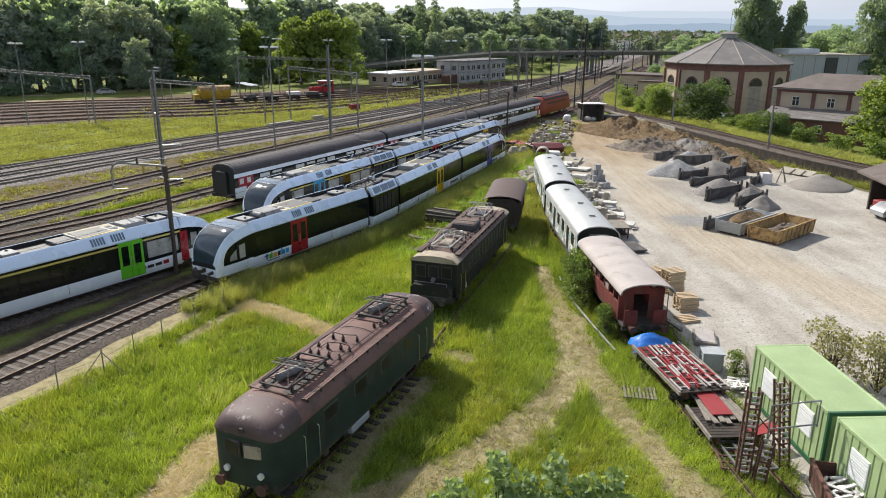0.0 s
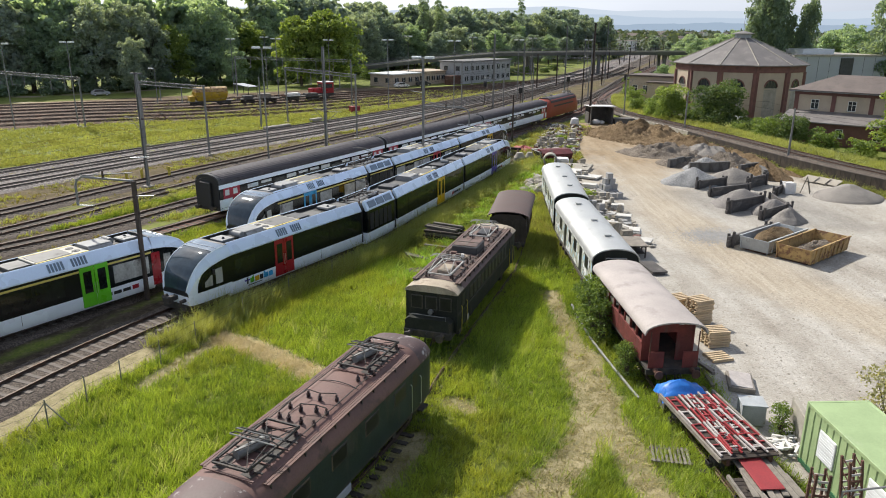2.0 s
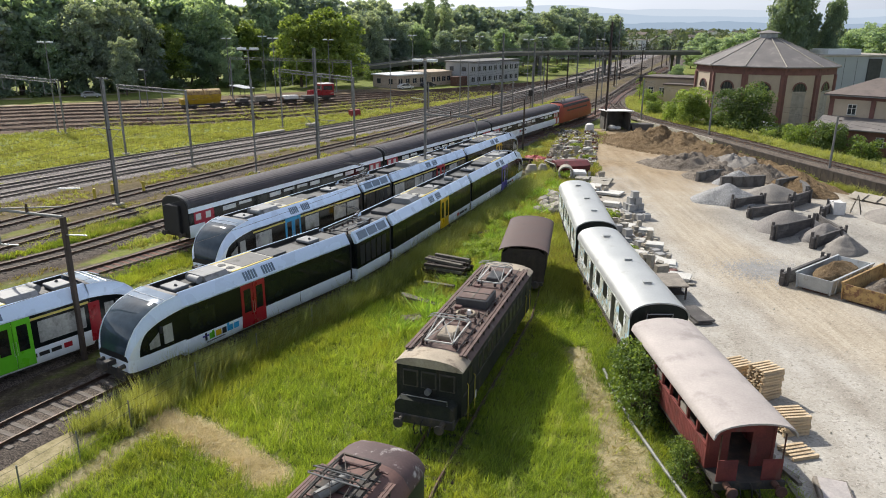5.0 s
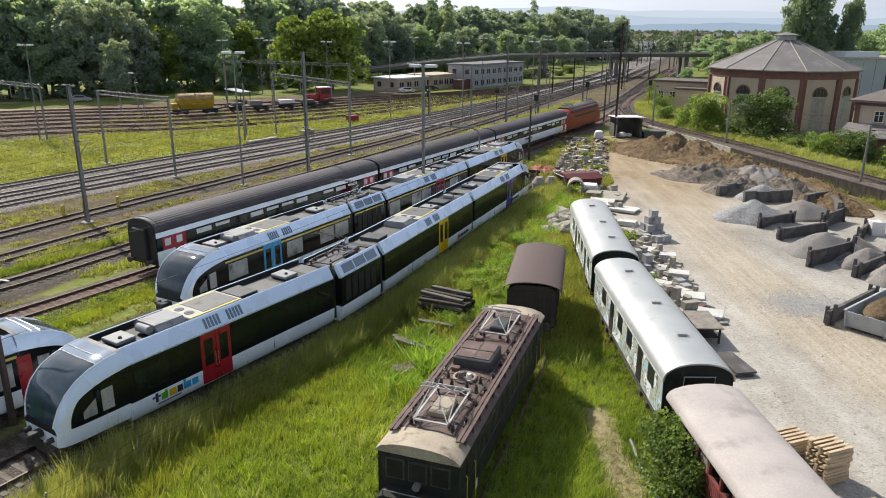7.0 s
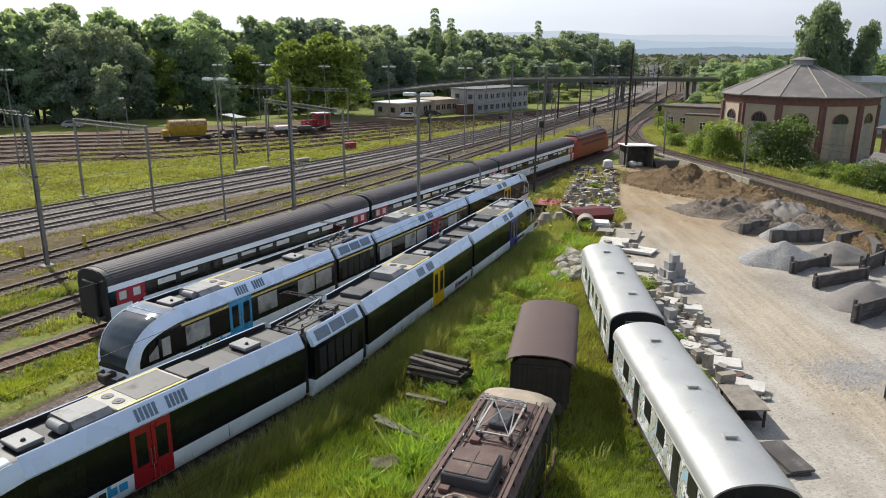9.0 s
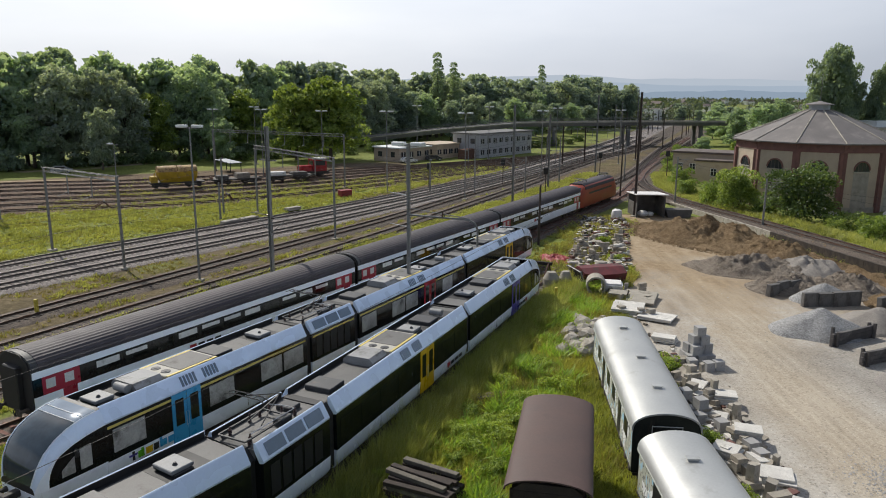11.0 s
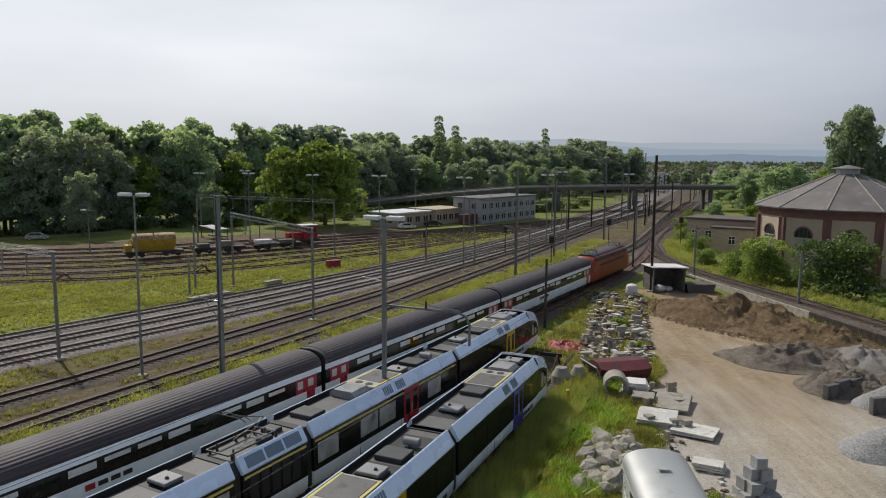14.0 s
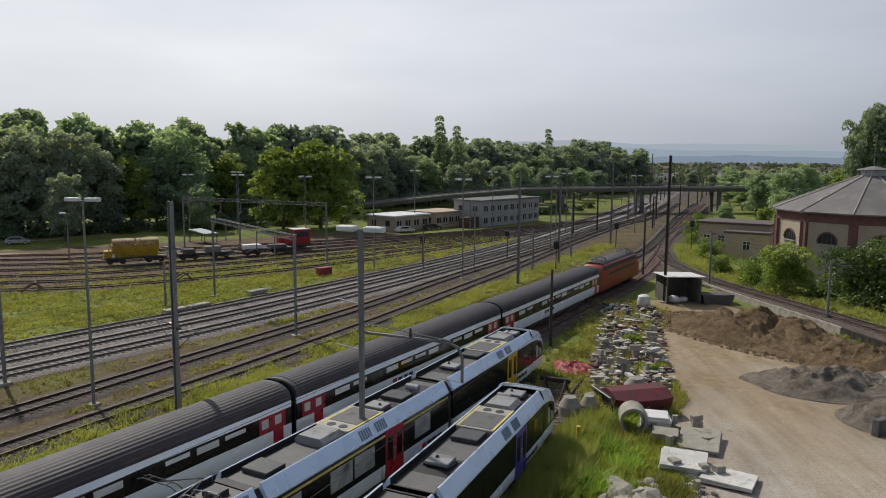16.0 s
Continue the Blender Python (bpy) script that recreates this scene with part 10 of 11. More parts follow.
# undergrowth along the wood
# dark thickets added to stand in for tree shade on the grass strip
SHADE_THICKET = bush_model(43, 3.6, 3.2, L_bushdark, 40, 0.5, 14)
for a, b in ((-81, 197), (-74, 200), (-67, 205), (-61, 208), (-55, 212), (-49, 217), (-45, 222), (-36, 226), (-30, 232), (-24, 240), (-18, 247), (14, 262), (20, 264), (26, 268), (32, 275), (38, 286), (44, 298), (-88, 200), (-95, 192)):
    plant_bush(SHADE_THICKET, a + rng.uniform(-1, 1), b + rng.uniform(-1, 1), rng.uniform(0.8, 1.15), "low dark thicket added in place of shade before the wood", "undergrowth of the woodland", rng.uniform(0.5, 0.8))
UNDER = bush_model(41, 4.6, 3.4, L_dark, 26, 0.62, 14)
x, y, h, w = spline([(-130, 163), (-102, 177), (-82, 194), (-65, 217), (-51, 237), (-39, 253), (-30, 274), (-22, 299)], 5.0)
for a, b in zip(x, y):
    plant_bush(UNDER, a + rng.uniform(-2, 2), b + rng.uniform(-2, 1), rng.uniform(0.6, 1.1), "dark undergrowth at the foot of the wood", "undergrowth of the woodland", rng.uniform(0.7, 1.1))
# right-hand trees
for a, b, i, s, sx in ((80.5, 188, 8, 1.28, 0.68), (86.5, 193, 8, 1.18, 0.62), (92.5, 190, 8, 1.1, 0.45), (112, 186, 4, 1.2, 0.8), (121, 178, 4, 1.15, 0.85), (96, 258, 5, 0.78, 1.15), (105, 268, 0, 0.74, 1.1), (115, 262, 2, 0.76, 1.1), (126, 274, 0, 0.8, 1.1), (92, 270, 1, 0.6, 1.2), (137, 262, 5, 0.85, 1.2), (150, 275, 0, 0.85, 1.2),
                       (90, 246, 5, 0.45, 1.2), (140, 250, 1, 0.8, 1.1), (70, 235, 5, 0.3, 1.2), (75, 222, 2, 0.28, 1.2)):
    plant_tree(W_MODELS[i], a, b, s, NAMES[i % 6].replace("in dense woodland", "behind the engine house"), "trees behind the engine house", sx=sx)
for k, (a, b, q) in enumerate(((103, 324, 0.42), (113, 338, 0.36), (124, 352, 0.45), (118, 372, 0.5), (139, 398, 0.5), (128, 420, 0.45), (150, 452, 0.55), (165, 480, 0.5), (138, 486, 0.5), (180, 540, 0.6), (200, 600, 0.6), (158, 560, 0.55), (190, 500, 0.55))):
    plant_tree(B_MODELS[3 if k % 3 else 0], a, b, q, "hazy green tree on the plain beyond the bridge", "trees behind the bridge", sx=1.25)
plant_tree(W_MODELS[2], 63.0, 95.5, 0.56, "bright green tree beside the works building", "trees behind the engine house", sx=1.2)
plant_tree(W_MODELS[2], 69.0, 88.0, 0.58, "bright green tree beside the works building", "trees behind the engine house", sx=1.2)


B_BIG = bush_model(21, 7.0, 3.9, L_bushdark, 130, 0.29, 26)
B_PALE = bush_model(29, 6.6, 3.4, L_bright, 130, 0.29, 26)
B_MID = bush_model(22, 3.2, 2.2, L_bush, 170, 0.24, 12)
B_LIGHT = bush_model(23, 2.6, 2.0, L_bright, 150, 0.22, 12)
B_SLIM = bush_model(24, 3.4, 1.05, L_bush, 380, 0.14, 22)
B_SAP = bush_model(28, 3.6, 0.66, L_sap, 330, 0.20, 22)
B_TREE = bush_model(25, 3.4, 1.6, L_thin, 130, 0.15, 26)
B_WEED = bush_model(27, 2.2, 2.0, L_grass, 260, 0.2, 14)
G = "shrubs along the branch track"
for m, a, b, s, sz in ((B_BIG, 47.6, 125.6, 1.14, 0.98), (B_PALE, 42.0, 133.6, 1.0, 0.95), (B_MID, 41.2, 139.0, 1.2, 1.0), (B_BIG, 51.5, 105.5, 0.66, 0.95), (B_MID, 49.0, 108.6, 1.0, 1.0), (B_MID, 44.6, 129.9, 0.9, 0.8),
                       (B_MID, 52.5, 117.5, 1.0, 0.8), (B_LIGHT, 50.5, 114.0, 0.95, 0.9), (B_MID, 50.0, 119.5, 0.9, 0.75), (B_LIGHT, 48.4, 117.0, 0.8, 0.8), (B_MID, 54.0, 101.5, 1.05, 0.9), (B_LIGHT, 57.0, 97.0, 1.2, 0.9),
                       (B_LIGHT, 60.5, 91.5, 1.4, 0.9), (B_MID, 64.0, 86.0, 1.5, 1.0), (B_LIGHT, 40.6, 141.5, 0.8, 0.9), (B_MID, 43.0, 147.0, 0.95, 0.9), (B_MID, 40.5, 152.0, 0.9, 0.9), (B_LIGHT, 42.5, 160, 0.9, 0.9),
                       (B_MID, 44.0, 168, 1.1, 1.0), (B_LIGHT, 48.0, 190, 1.1, 1.0), (B_MID, 53.0, 205, 1.2, 1.0), (B_MID, 60.0, 222, 1.3, 1.0), (B_LIGHT, 52.0, 170.0, 1.0, 0.7), (B_LIGHT, 40.0, 107.6, 0.35, 0.8), (B_LIGHT, 38.3, 110.2, 0.4, 0.7)):
    plant_bush(m, a, b, s, "dense green shrub beside the branch track", G, sz, float(ground_height(np.array([a]), np.array([b]))[0]))
for a, b, s in ((8.35, 38.9, 0.85), (8.45, 37.9, 0.98), (8.45, 36.9, 0.95), (8.7, 36.0, 0.78), (9.1, 31.8, 0.6), (9.0, 32.5, 0.5)):
    plant_bush(B_SLIM, a, b, s, "leafy shrub grown up beside the red coach", "shrubs by the old coaches")
for a, b, s, sz in ((0.25, 14.0, 0.95, 1.02), (0.75, 13.7, 0.8, 1.0), (1.55, 13.9, 1.08, 1.2), (1.95, 13.6, 0.95, 1.05), (2.5, 13.8, 0.95, 1.12), (2.95, 13.5, 0.9, 1.05), (3.35, 13.9, 1.06, 1.18), (3.8, 13.7, 0.92, 1.1), (4.3, 13.9, 0.95, 1.12), (4.9, 13.9, 1.0, 1.1), (5.4, 13.7, 0.8, 1.05), (-0.3, 13.9, 0.8, 1.05), (2.2, 14.2, 0.7, 1.0), (4.0, 14.2, 0.75, 1.0)):
    plant_bush(B_SAP, a, b, s, "leafy sapling in the meadow", "saplings in the meadow", sz)
plant_bush(B_TREE, 19.3, 27.2, 0.95, "pale-leaved shrub beside the green container", "shrubs by the old coaches")
plant_bush(B_TREE, 20.6, 25.4, 1.0, "pale-leaved shrub beside the green container", "shrubs by the old coaches")
plant_bush(B_SLIM, 14.3, 26.6, 0.5, "weedy shrub behind the green container", "shrubs by the old coaches")
for a, b, s in ((1.3, 58.5, 0.3), (0.3, 54.3, 0.34), (3.5, 62.0, 0.4), (4.2, 67.5, 0.42), (2.2, 63.8, 0.36), (6.6, 70.5, 0.4), (13.3, 66.5, 0.45), (13.8, 61.0, 0.4), (14.6, 70.8, 0.5), (13.4, 55.5, 0.4), (-3.5, 44.5, 0.2), (2.2, 59.6, 0.42), (3.4, 60.8, 0.5), (4.6, 62.4, 0.45), (1.6, 61.2, 0.4), (5.6, 64.8, 0.48), (3.0, 57.4, 0.38), (0.9, 53.6, 0.34), (-1.5, 56.6, 0.36), (6.2, 61.0, 0.4), (7.2, 66.8, 0.5), (12.4, 74.2, 0.5), (14.0, 90.4, 0.4), (17.5, 101, 0.4), (18.2, 110, 0.45)):
    plant_bush(B_WEED, a, b, s, "low patch of broad-leaved weeds", "weeds in the meadow", 0.8)


# ---------------------------------------------------------------- meadow grass
def grass(name, count, box, keep, mat, h0, h1, width, label, seed, lean=0.35):
    r = np.random.RandomState(seed)
    per, need = 12, count // 12
    tx, ty = np.zeros(0), np.zeros(0)
    for turn in range(24):
        a = box[0] + (box[1] - box[0]) * r.rand(30000)
        b = box[2] + (box[3] - box[2]) * r.rand(30000)
        ok = r.rand(30000) < keep(a, b)
        tx, ty = np.concatenate([tx, a[ok]]), np.concatenate([ty, b[ok]])
        if len(tx) >= need:
            break
    tx, ty = tx[:need], ty[:need]
    m = len(tx)
    rad = 0.05 + 0.16 * r.rand(m)
    X = np.repeat(tx, per) + r.normal(size=m * per) * np.repeat(rad, per)
    Y = np.repeat(ty, per) + r.normal(size=m * per) * np.repeat(rad, per)
    size = np.repeat(0.55 + 0.9 * r.rand(m) ** 1.6, per)
    sway = np.repeat(r.normal(size=(m, 2)) * 0.22, per, axis=0)
    n = len(X)
    tuft = 0.75 + 0.5 * np.clip(0.5 + wobble(X, Y, 0.7, 0.45, 0.9) + wobble(X, Y, 2.9, 0.4, 2.2), 0, 1)
    hgt = (h0 + (h1 - h0) * r.rand(n)) * tuft * size
    ang = r.rand(n) * 2 * np.pi
    wx, wy = np.cos(ang) * width * (0.6 + 0.8 * r.rand(n)), np.sin(ang) * width * (0.6 + 0.8 * r.rand(n))
    lx = (r.normal(size=n) * lean + 0.12 + sway[:, 0]) * hgt
    ly = (r.normal(size=n) * lean - 0.08 + sway[:, 1]) * hgt
    Z = np.zeros(n)
    a = np.stack([X - wx, Y - wy, Z], 1)
    b = np.stack([X + wx, Y + wy, Z], 1)
    c = np.stack([X + lx, Y + ly, hgt], 1)
    V = np.stack([a, b, c], 1).reshape(-1, 3)
    me = raw_mesh(name, V, np.arange(len(V)).reshape(-1, 3))
    me.materials.append(mat)
    ob = new(name, me)
    tagged(ob, label, "grass", "", "stuff")


def meadow(X, Y):
    z = zones(X, Y)
    k = (1 - np.clip(z["gravel"] * 1.6, 0, 1)) * (1 - 0.985 * np.clip(z["mown"] * 1.3, 0, 1)) * (1 - np.clip(z["track"] * 1.25, 0, 1))
    left = np.interp(Y, [p[1] for p in T_ONE], [p[0] for p in T_ONE])
    return k * (X > left + 1.6)


def fringe(X, Y):
    """Taller seeding grass along the siding and round old stock."""
    left = np.interp(Y, [p[1] for p in T_ONE], [p[0] for p in T_ONE])
    d = X - left
    return np.where((d > 2.0) & (d < 4.9) & (Y > 35), np.clip(1.5 - np.abs(d - 3.3) / 1.1, 0, 1), 0.0) + 0.04 * meadow(X, Y) * np.clip(wobble(X, Y, 2.6, 0.9, 2.0), 0, 1)


grass("meadow_grass", 420000, (-24, 14, 7, 50), meadow, L_grass, 0.18, 0.50, 0.016, "tall fresh green meadow grass", 1)
grass("meadow_grass", 12000, (-24, 14, -12, 7), meadow, L_grass, 0.18, 0.45, 0.03, "meadow grass behind the start of the flight", 9)
grass("meadow_grass", 150000, (-12, 20, 50, 110), meadow, L_rough, 0.18, 0.5, 0.028, "tall rough meadow grass between old stock", 2)
grass("dry_meadow_grass", 26000, (-4, 20, 56, 112), lambda X, Y: meadow(X, Y) * np.clip(wobble(X, Y, 1.7, 0.9, 0.7) + np.clip((Y - 60) / 60, 0, 0.5), 0, 1), L_dry, 0.2, 0.6, 0.024, "dry stems among rough meadow grass", 20)
grass("seeding_grass", 42000, (-20, 12, 20, 100), fringe, L_seed, 0.65, 1.15, 0.013, "pale seeding grass stems along the siding", 3, 0.2)
grass("tall_grass", 60000, (-16, 12, 34, 100), lambda X, Y: fringe(X, Y) - 0.06, L_rough, 0.5, 0.95, 0.018, "tall dense grass along the siding fence", 33, 0.25)
grass("cut_grass", 36000, (-14, 14, 8, 46), lambda X, Y: np.clip(zones(X, Y)["mown"] * 0.6 - zones(X, Y)["straw"], 0, 1), L_cut, 0.02, 0.09, 0.018, "dry cut grass on the mown path", 4, 1.5)


grass("cut_straw", 36000, (-14, 4, 9, 40), lambda X, Y: zones(X, Y)["straw"], L_straw, 0.04, 0.16, 0.014, "pale cut straw lying in swathes", 14, 1.8)


def lush(X, Y):
    """Broad-leaved weeds round the timber stack and before the van."""
    d = seg_dist(X, Y, [(-1.5, 47.5), (1.0, 53.0), (2.5, 58.5), (5.5, 66), (9.0, 78), (12, 90)])
    return meadow(X, Y) * np.clip((2.6 - d) / 1.6, 0, 1) * np.clip(0.35 + wobble(X, Y, 1.3, 1.1, 0.8), 0, 1)


grass("meadow_weeds", 36000, (-5, 16, 44, 94), lush, L_weed, 0.2, 0.62, 0.065, "lush broad-leaved weeds in the meadow", 19, 0.6)


def between(X, Y):
    """Fresh grass between the sidings."""
    d = seg_dist(X, Y, [(-24.5, 50), (-15.2, 64.8), (-6, 80), (2, 95)])
    return np.clip((1.6 - d) / 0.5, 0, 1) * np.clip(0.8 + wobble(X, Y, 2.0, 0.5, 0.9), 0, 1)


grass("meadow_grass", 60000, (-42, 4, 26, 96), between, L_grass, 0.12, 0.4, 0.026, "fresh green grass between two sidings", 15)


def verge(X, Y):
    z = zones(X, Y)
    d = np.minimum.reduce([seg_dist(X, Y, t[:11]) for t in (T_IC, T_X, T_A, T_B, T_C, T_D, T_E)] + [seg_dist(X, Y, T_ONE), seg_dist(X, Y, T_TWO)])
    return np.clip((d - 1.9) / 0.6, 0, 1) * np.clip(0.55 + wobble(X, Y, 3.1, 0.6, 0.3) + wobble(X, Y, 0.9, 0.3, 1.3), 0, 1) * (X < np.interp(Y, [p[1] for p in T_TWO], [p[0] for p in T_TWO]) - 2)


grass("track_side_grass", 80000, (-62, 24, 44, 150), verge, L_dry, 0.06, 0.26, 0.03, "dry yellowing grass between the tracks", 5)
grass("track_side_grass", 90000, (-62, 24, 44, 170), lambda X, Y: verge(X, Y) * np.clip(0.32 + wobble(X, Y, 4.1, 0.4, 1.9), 0, 1), L_verge, 0.10, 0.34, 0.035, "green grass patches between the tracks", 21)
grass("track_side_weeds", 50000, (-40, 24, 50, 150), lambda X, Y: verge(X, Y) * np.clip(1.3 - seg_dist(X, Y, [(-30, 60), (-6, 98), (22, 146)]) / 3.5, 0, 1), L_grass, 0.15, 0.45, 0.035, "green weeds along the ballast", 6)


def apron(X, Y):
    """Rough grass over the disused ends of the sidings, and along the express."""
    d = seg_dist(X, Y, [(10.5, 95), (15.5, 109), (21, 126)])
    f = seg_dist(X, Y, [(-36.5, 52), (-31.2, 61.2), (-27.5, 70.0), (-18.0, 88.5), (-9.2, 106.0), (2.0, 128.5), (14.5, 153.5), (30, 186)])
    e = seg_dist(X, Y, [(-33.5, 50), (-23.6, 63), (-9.8, 86), (3.2, 109), (16, 133), (26, 152)])
    return np.clip(np.clip((5.0 - d) / 2.5, 0, 1) * 0.22 + np.clip((1.5 - e) / 0.6, 0, 1) + np.clip((2.1 - f) / 0.6, 0, 1), 0, 1) * np.clip(0.6 + wobble(X, Y, 1.9, 0.6, 1.3), 0, 1) * np.clip((Y - 60) / 9, 0, 1)


grass("track_side_weeds", 150000, (-42, 34, 48, 190), apron, L_verge, 0.14, 0.45, 0.035, "rough green weeds beside the parked express", 16)
grass("track_side_grass", 30000, (4, 24, 88, 130), apron, L_dry, 0.15, 0.45, 0.03, "dry rough grass over a disused track", 17)


def strip(X, Y):
    d = seg_dist(X, Y, T_E[:9])
    left = np.interp(Y, [p[1] for p in T_E], [p[0] for p in T_E])
    return np.clip((d - 2.4) / 1.0, 0, 1) * np.clip((44 - d) / 5, 0, 1) * (X < left) * (1 - np.clip(zones(X, Y)["rust"] * 1.5, 0, 1)) * np.where(d > 20, np.clip((165 - Y) / 12, 0, 1), 1)


grass("track_side_grass", 150000, (-100, 16, 60, 200), strip, L_verge, 0.16, 0.42, 0.05, "tall yellow-green grass before the storage tracks", 7)


def bank(X, Y):
    d = seg_dist(X, Y, T_BRANCH[:11])
    left = np.interp(Y, [p[1] for p in T_BRANCH], [p[0] for p in T_BRANCH])
    return np.clip((d - 1.8) / 0.6, 0, 1) * np.clip((9 - d) / 4, 0, 1) * (X > left)


def wall_foot(X, Y):
    return np.clip((0.9 - seg_dist(X, Y, [(48.6, 66), (43.7, 80), (41.1, 92), (39.0, 104), (37.6, 113)])) / 0.5, 0, 1) * np.clip(0.5 + wobble(X, Y, 1.6, 0.8, 0.4), 0, 1)


grass("bank_weeds", 15000, (36, 50, 64, 115), wall_foot, L_verge, 0.2, 0.7, 0.03, "rough weeds at the foot of the bank wall", 18)


def bank_grass():
    before = set(scene.objects)
    grass("bank_grass", 60000, (34, 75, 60, 190), bank, L_verge, 0.2, 0.55, 0.06, "tall grass on the low bank of the branch track", 8)
    ob = [o for o in scene.objects if o not in before][0]
    n = len(ob.data.vertices)
    co = np.zeros(n * 3, np.float32)
    ob.data.vertices.foreach_get("co", co)
    co = co.reshape(-1, 3)
    base = ground_height(co[0::3, 0].astype(float), co[0::3, 1].astype(float))
    co[:, 2] += np.repeat(base, 3).astype(np.float32)
    ob.data.vertices.foreach_set("co", co.ravel())
    ob.data.update()


bank_grass()


# ---------------------------------------------------------------- distance
def far_town():
    r = np.random.RandomState(3)
    V, F = [], []
    rm = random.Random(8)
    lane = [(60, 262), (110, 375), (190, 570), (330, 900), (560, 1450)]
    for k in range(2900):
        d = 400 + 2100 * rm.random() ** 1.25
        a = radians(rm.uniform(3, 42))
        x, y = d * math.sin(a), d * math.cos(a)
        s = rm.uniform(3.5, 9) if rm.random() < 0.6 else rm.uniform(9, 15)
        if float(seg_dist(np.array([x]), np.array([y]), lane)[0]) < 24:
            continue
        n = 90 if d < 700 else 24
        g = s * (0.055 if d < 700 else 0.13)
        v = r.normal(size=(n, 3))
        v /= np.linalg.norm(v, axis=1)[:, None]
        q = v * (0.7 + 0.3 * r.rand(n, 1)) * np.array([s * 0.62, s * 0.62, s * 0.5]) + np.array([x, y, s * 0.5])
        q[:, 2] = np.abs(q[:, 2])
        u, w = r.normal(size=(n, 3)) * g, r.normal(size=(n, 3)) * g
        V.append(np.stack([q - u, q + w, q + u, q - w], 1).reshape(-1, 3))
    V = np.concatenate(V)
    me = raw_mesh("far_trees", V, np.arange(len(V)).reshape(-1, 4))
    me.materials.append(L_farwood)
    tagged(new("far_trees", me), "scattered trees of the distant plain", "trees", "", "stuff")
    walls, roofs = MB(), MB()
    for k in range(300):
        d = 450 + 1500 * rm.random() ** 1.2
        a = radians(rm.uniform(6, 42))
        x, y = d * math.sin(a), d * math.cos(a)
        if float(seg_dist(np.array([x]), np.array([y]), lane)[0]) < 26:
            continue
        w, l, hh = rm.uniform(8, 20), rm.uniform(8, 14), rm.uniform(4.5, 10)
        m = pose(x, y, 0, 0, 0, rm.uniform(0, 180))
        walls.bx(-w / 2, w / 2, -l / 2, l / 2, 0, hh, 0, m)
        up = rm.choice((0.4, 2.5, 3.2))
        roofs.add([m @ Vector(p) for p in ((-w / 2 - 0.5, -l / 2 - 0.5, hh), (w / 2 + 0.5, -l / 2 - 0.5, hh), (w / 2 + 0.5, l / 2 + 0.5, hh), (-w / 2 - 0.5, l / 2 + 0.5, hh), (-w / 2, 0, hh + up), (w / 2, 0, hh + up))],
                  [(0, 1, 5, 4), (2, 3, 4, 5), (3, 0, 4), (1, 2, 5)])
    tagged(part("far_houses", walls, M_frame, None, smooth=False), "pale houses and halls of a distant town", "houses", "", "stuff")
    tagged(part("far_roofs", roofs, M_slatedark, None, smooth=False), "brown roofs of a distant town", "roofs", "", "stuff")


far_town()


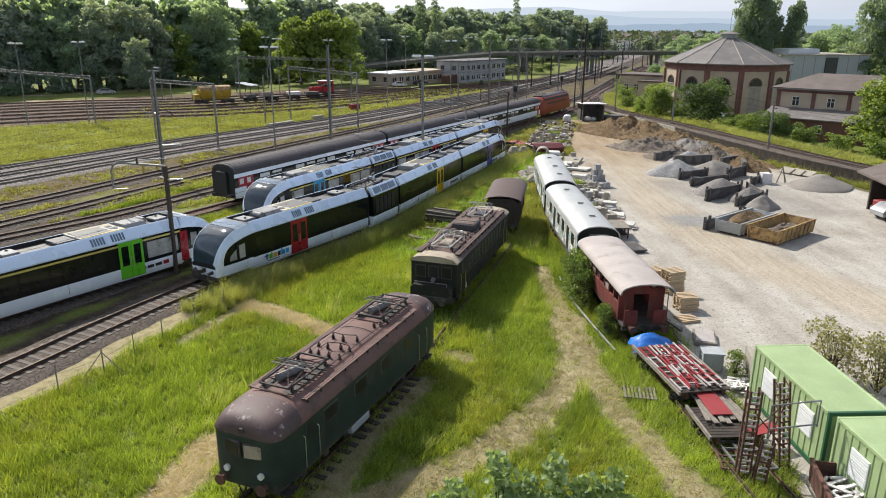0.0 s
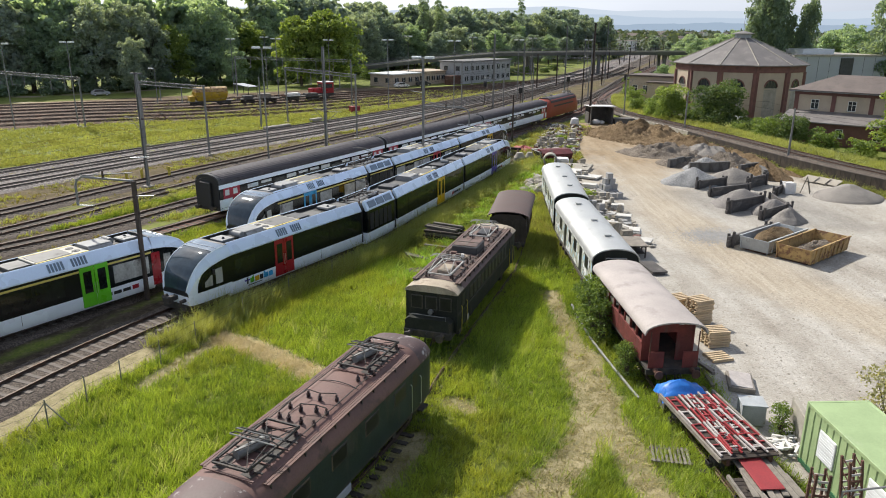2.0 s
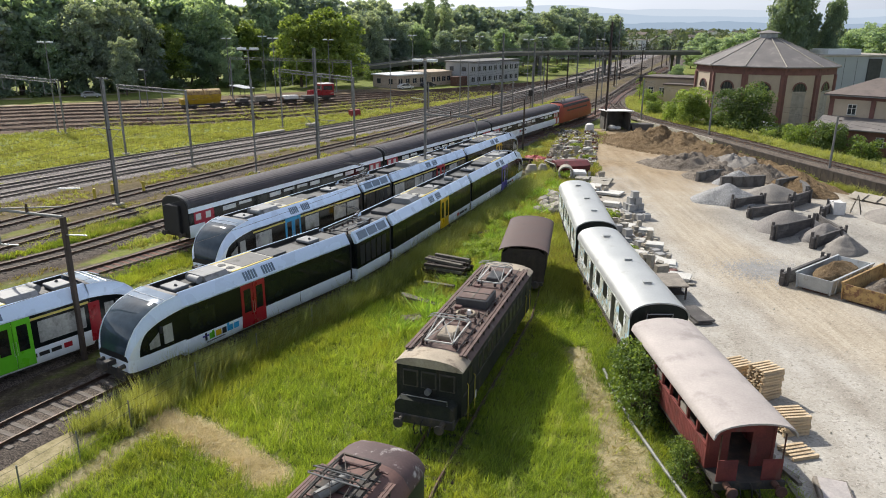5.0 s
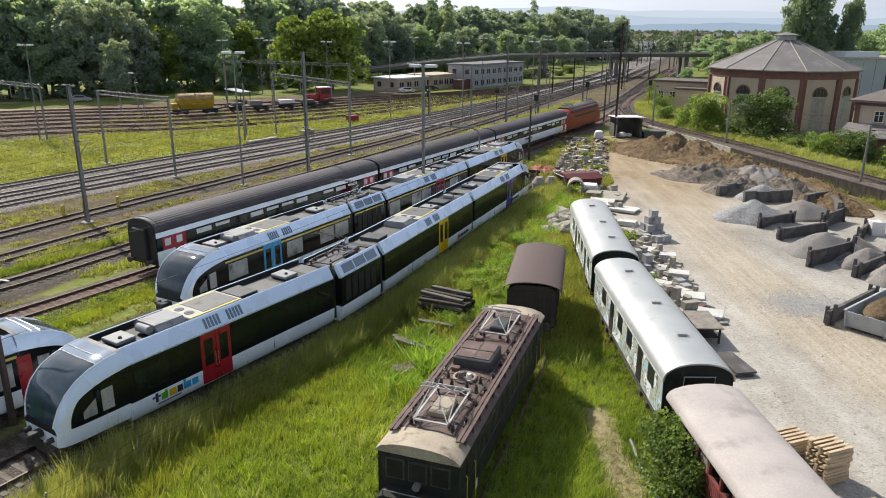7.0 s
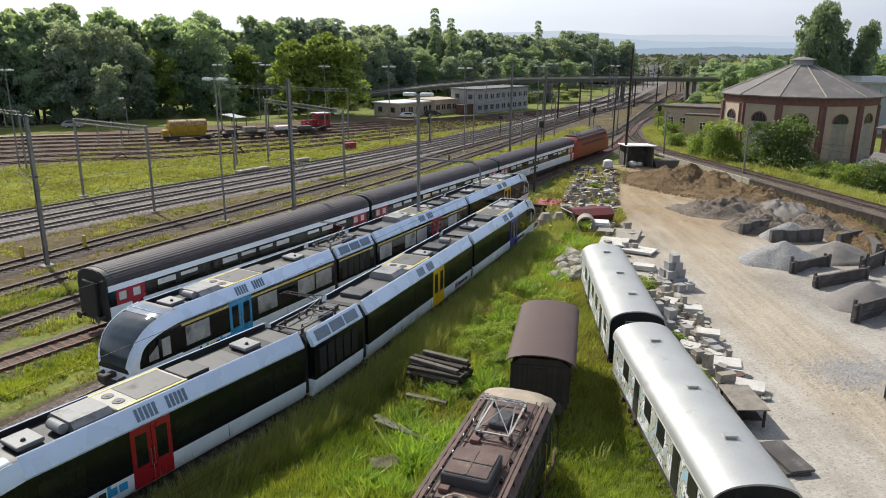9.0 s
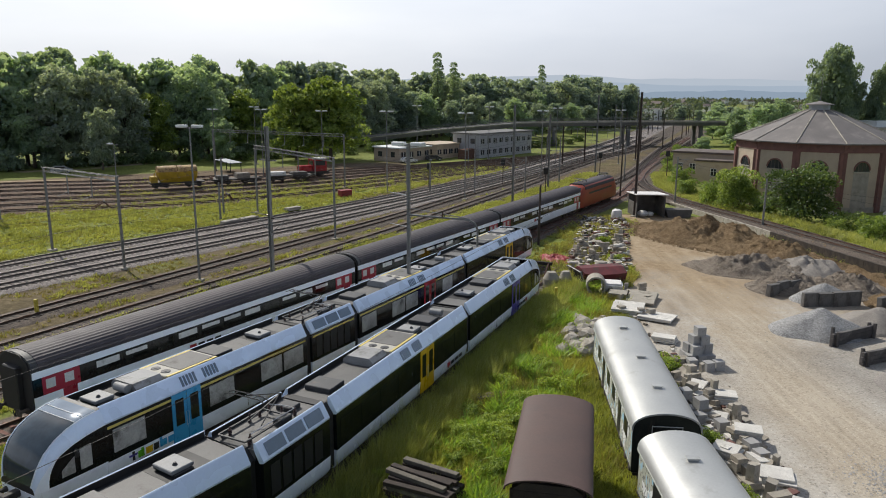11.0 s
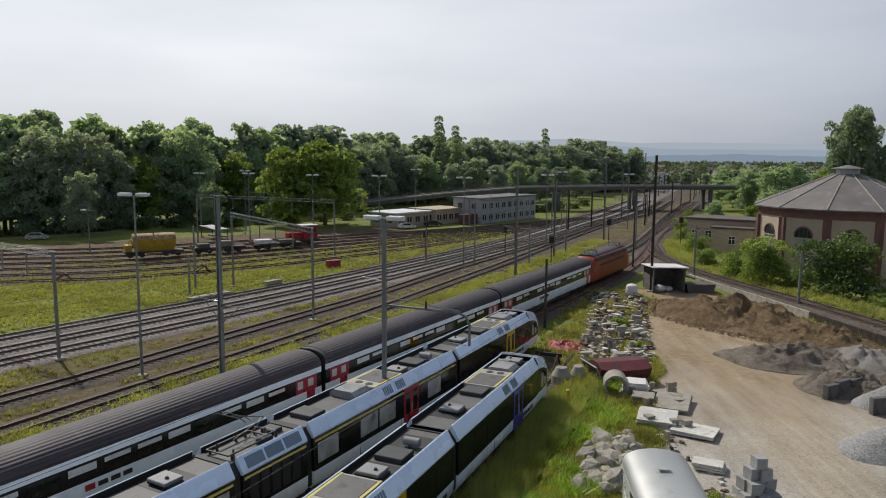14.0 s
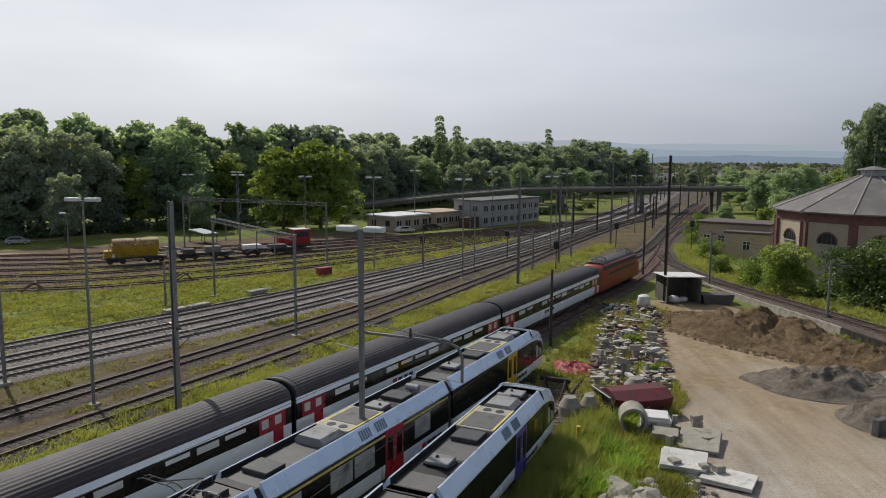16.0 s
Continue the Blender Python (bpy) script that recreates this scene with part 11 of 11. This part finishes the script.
def hills():
    """Ranges of pale glowing hills, plain and far away, haze put into the colour."""
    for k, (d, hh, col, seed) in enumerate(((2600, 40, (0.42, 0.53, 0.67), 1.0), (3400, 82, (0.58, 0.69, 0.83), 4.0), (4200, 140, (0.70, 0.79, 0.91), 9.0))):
        vs, fs = [], []
        n = 420 if k == 0 else 200
        for i in range(n + 1):
            a = radians(-75 + 150 * i / n)
            z = hh * (0.80 + 0.26 * noise.fractal(Vector((i / n * 10.0, seed, 0)), 0.55 if k == 0 else 1.1, 2.0, 7 if k == 0 else 5))
            x, y = d * math.sin(a), d * math.cos(a)
            vs += [(x, y, -20), (x, y, max(8, z))]
        for i in range(n):
            fs.append((2 * i, 2 * i + 2, 2 * i + 3, 2 * i + 1))
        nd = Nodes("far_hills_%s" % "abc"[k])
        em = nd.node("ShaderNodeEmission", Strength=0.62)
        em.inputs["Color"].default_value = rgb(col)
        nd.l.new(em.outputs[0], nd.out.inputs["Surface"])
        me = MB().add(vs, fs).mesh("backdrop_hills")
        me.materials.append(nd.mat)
        tagged(new("backdrop_hills", me), "distant hill range with haze put into its pale blue glow", "hills", "", "structure")


hills()


# ---------------------------------------------------------------- tracks, piece by piece
track(T_ONE[:10], "siding track with weathered wooden sleepers and rusty rails", M_ballast, M_sleeperpale, M_railtop, (8, 60))
track(T_TWO[:9], "siding track on dark ballast under parked trains", M_ballast, M_sleeperpale, M_railtop, (20, 60))
track(T_IC, "siding track with reddish wooden sleepers", M_ballast, M_sleeperred, M_railtop, (20, 66))
track(T_X, "track on deep grey ballast with rusty rails", M_ballast, M_sleeper, M_railtop, (30, 120))
track(T_A, "running track with wooden sleepers on dusty ballast", M_ballast, M_sleeper, M_railtop, (50, 140))
track(T_B, "running track with dry grass beside it", M_ballast, M_sleeper, M_railtop, (58, 145))
track(T_C, "running track on pale ballast", M_ballastpale, M_sleeper, M_railshine, (70, 150), None, 2.05)
track(T_D, "running track on pale grey ballast", M_ballastpale, M_sleeper, M_railshine, (76, 150), None, 2.1)
track(T_E, "running track beside the tall grass", M_ballastpale, M_sleeper, M_railshine)
track(T_BRANCH, "single branch track along a low bank", M_ballast, M_sleeper, M_railtop, (55, 160), branch_lift)
track(T_SIDING, "overgrown track hidden in grass under old stock", M_ballast, M_sleeper, M_railtop, None, None, 1.3, 0.02, False)
track(T_MUSEUM, "overgrown track under disused coaches", M_ballast, M_sleeper, M_railtop, None, None, 1.3, 0.02, False)
for k in range(7):
    o = 5.2 * k
    pts = [(-170 - o * 0.4, 62 + o), (-110 - o * 0.55, 98 + o * 1.05), (-66 - o * 0.6, 125.5 + o * 1.0), (-44 - o * 0.62, 134 + o * 0.95), (-25 - o * 0.64, 149 + o * 0.85), (-6 - o * 0.5, 172 + o * 0.6), (16 - o * 0.25, 206 + o * 0.3), (38, 246)]
    track(pts, "rust-brown storage track on stained ballast", M_rustbed, M_sleeper, M_railtop)
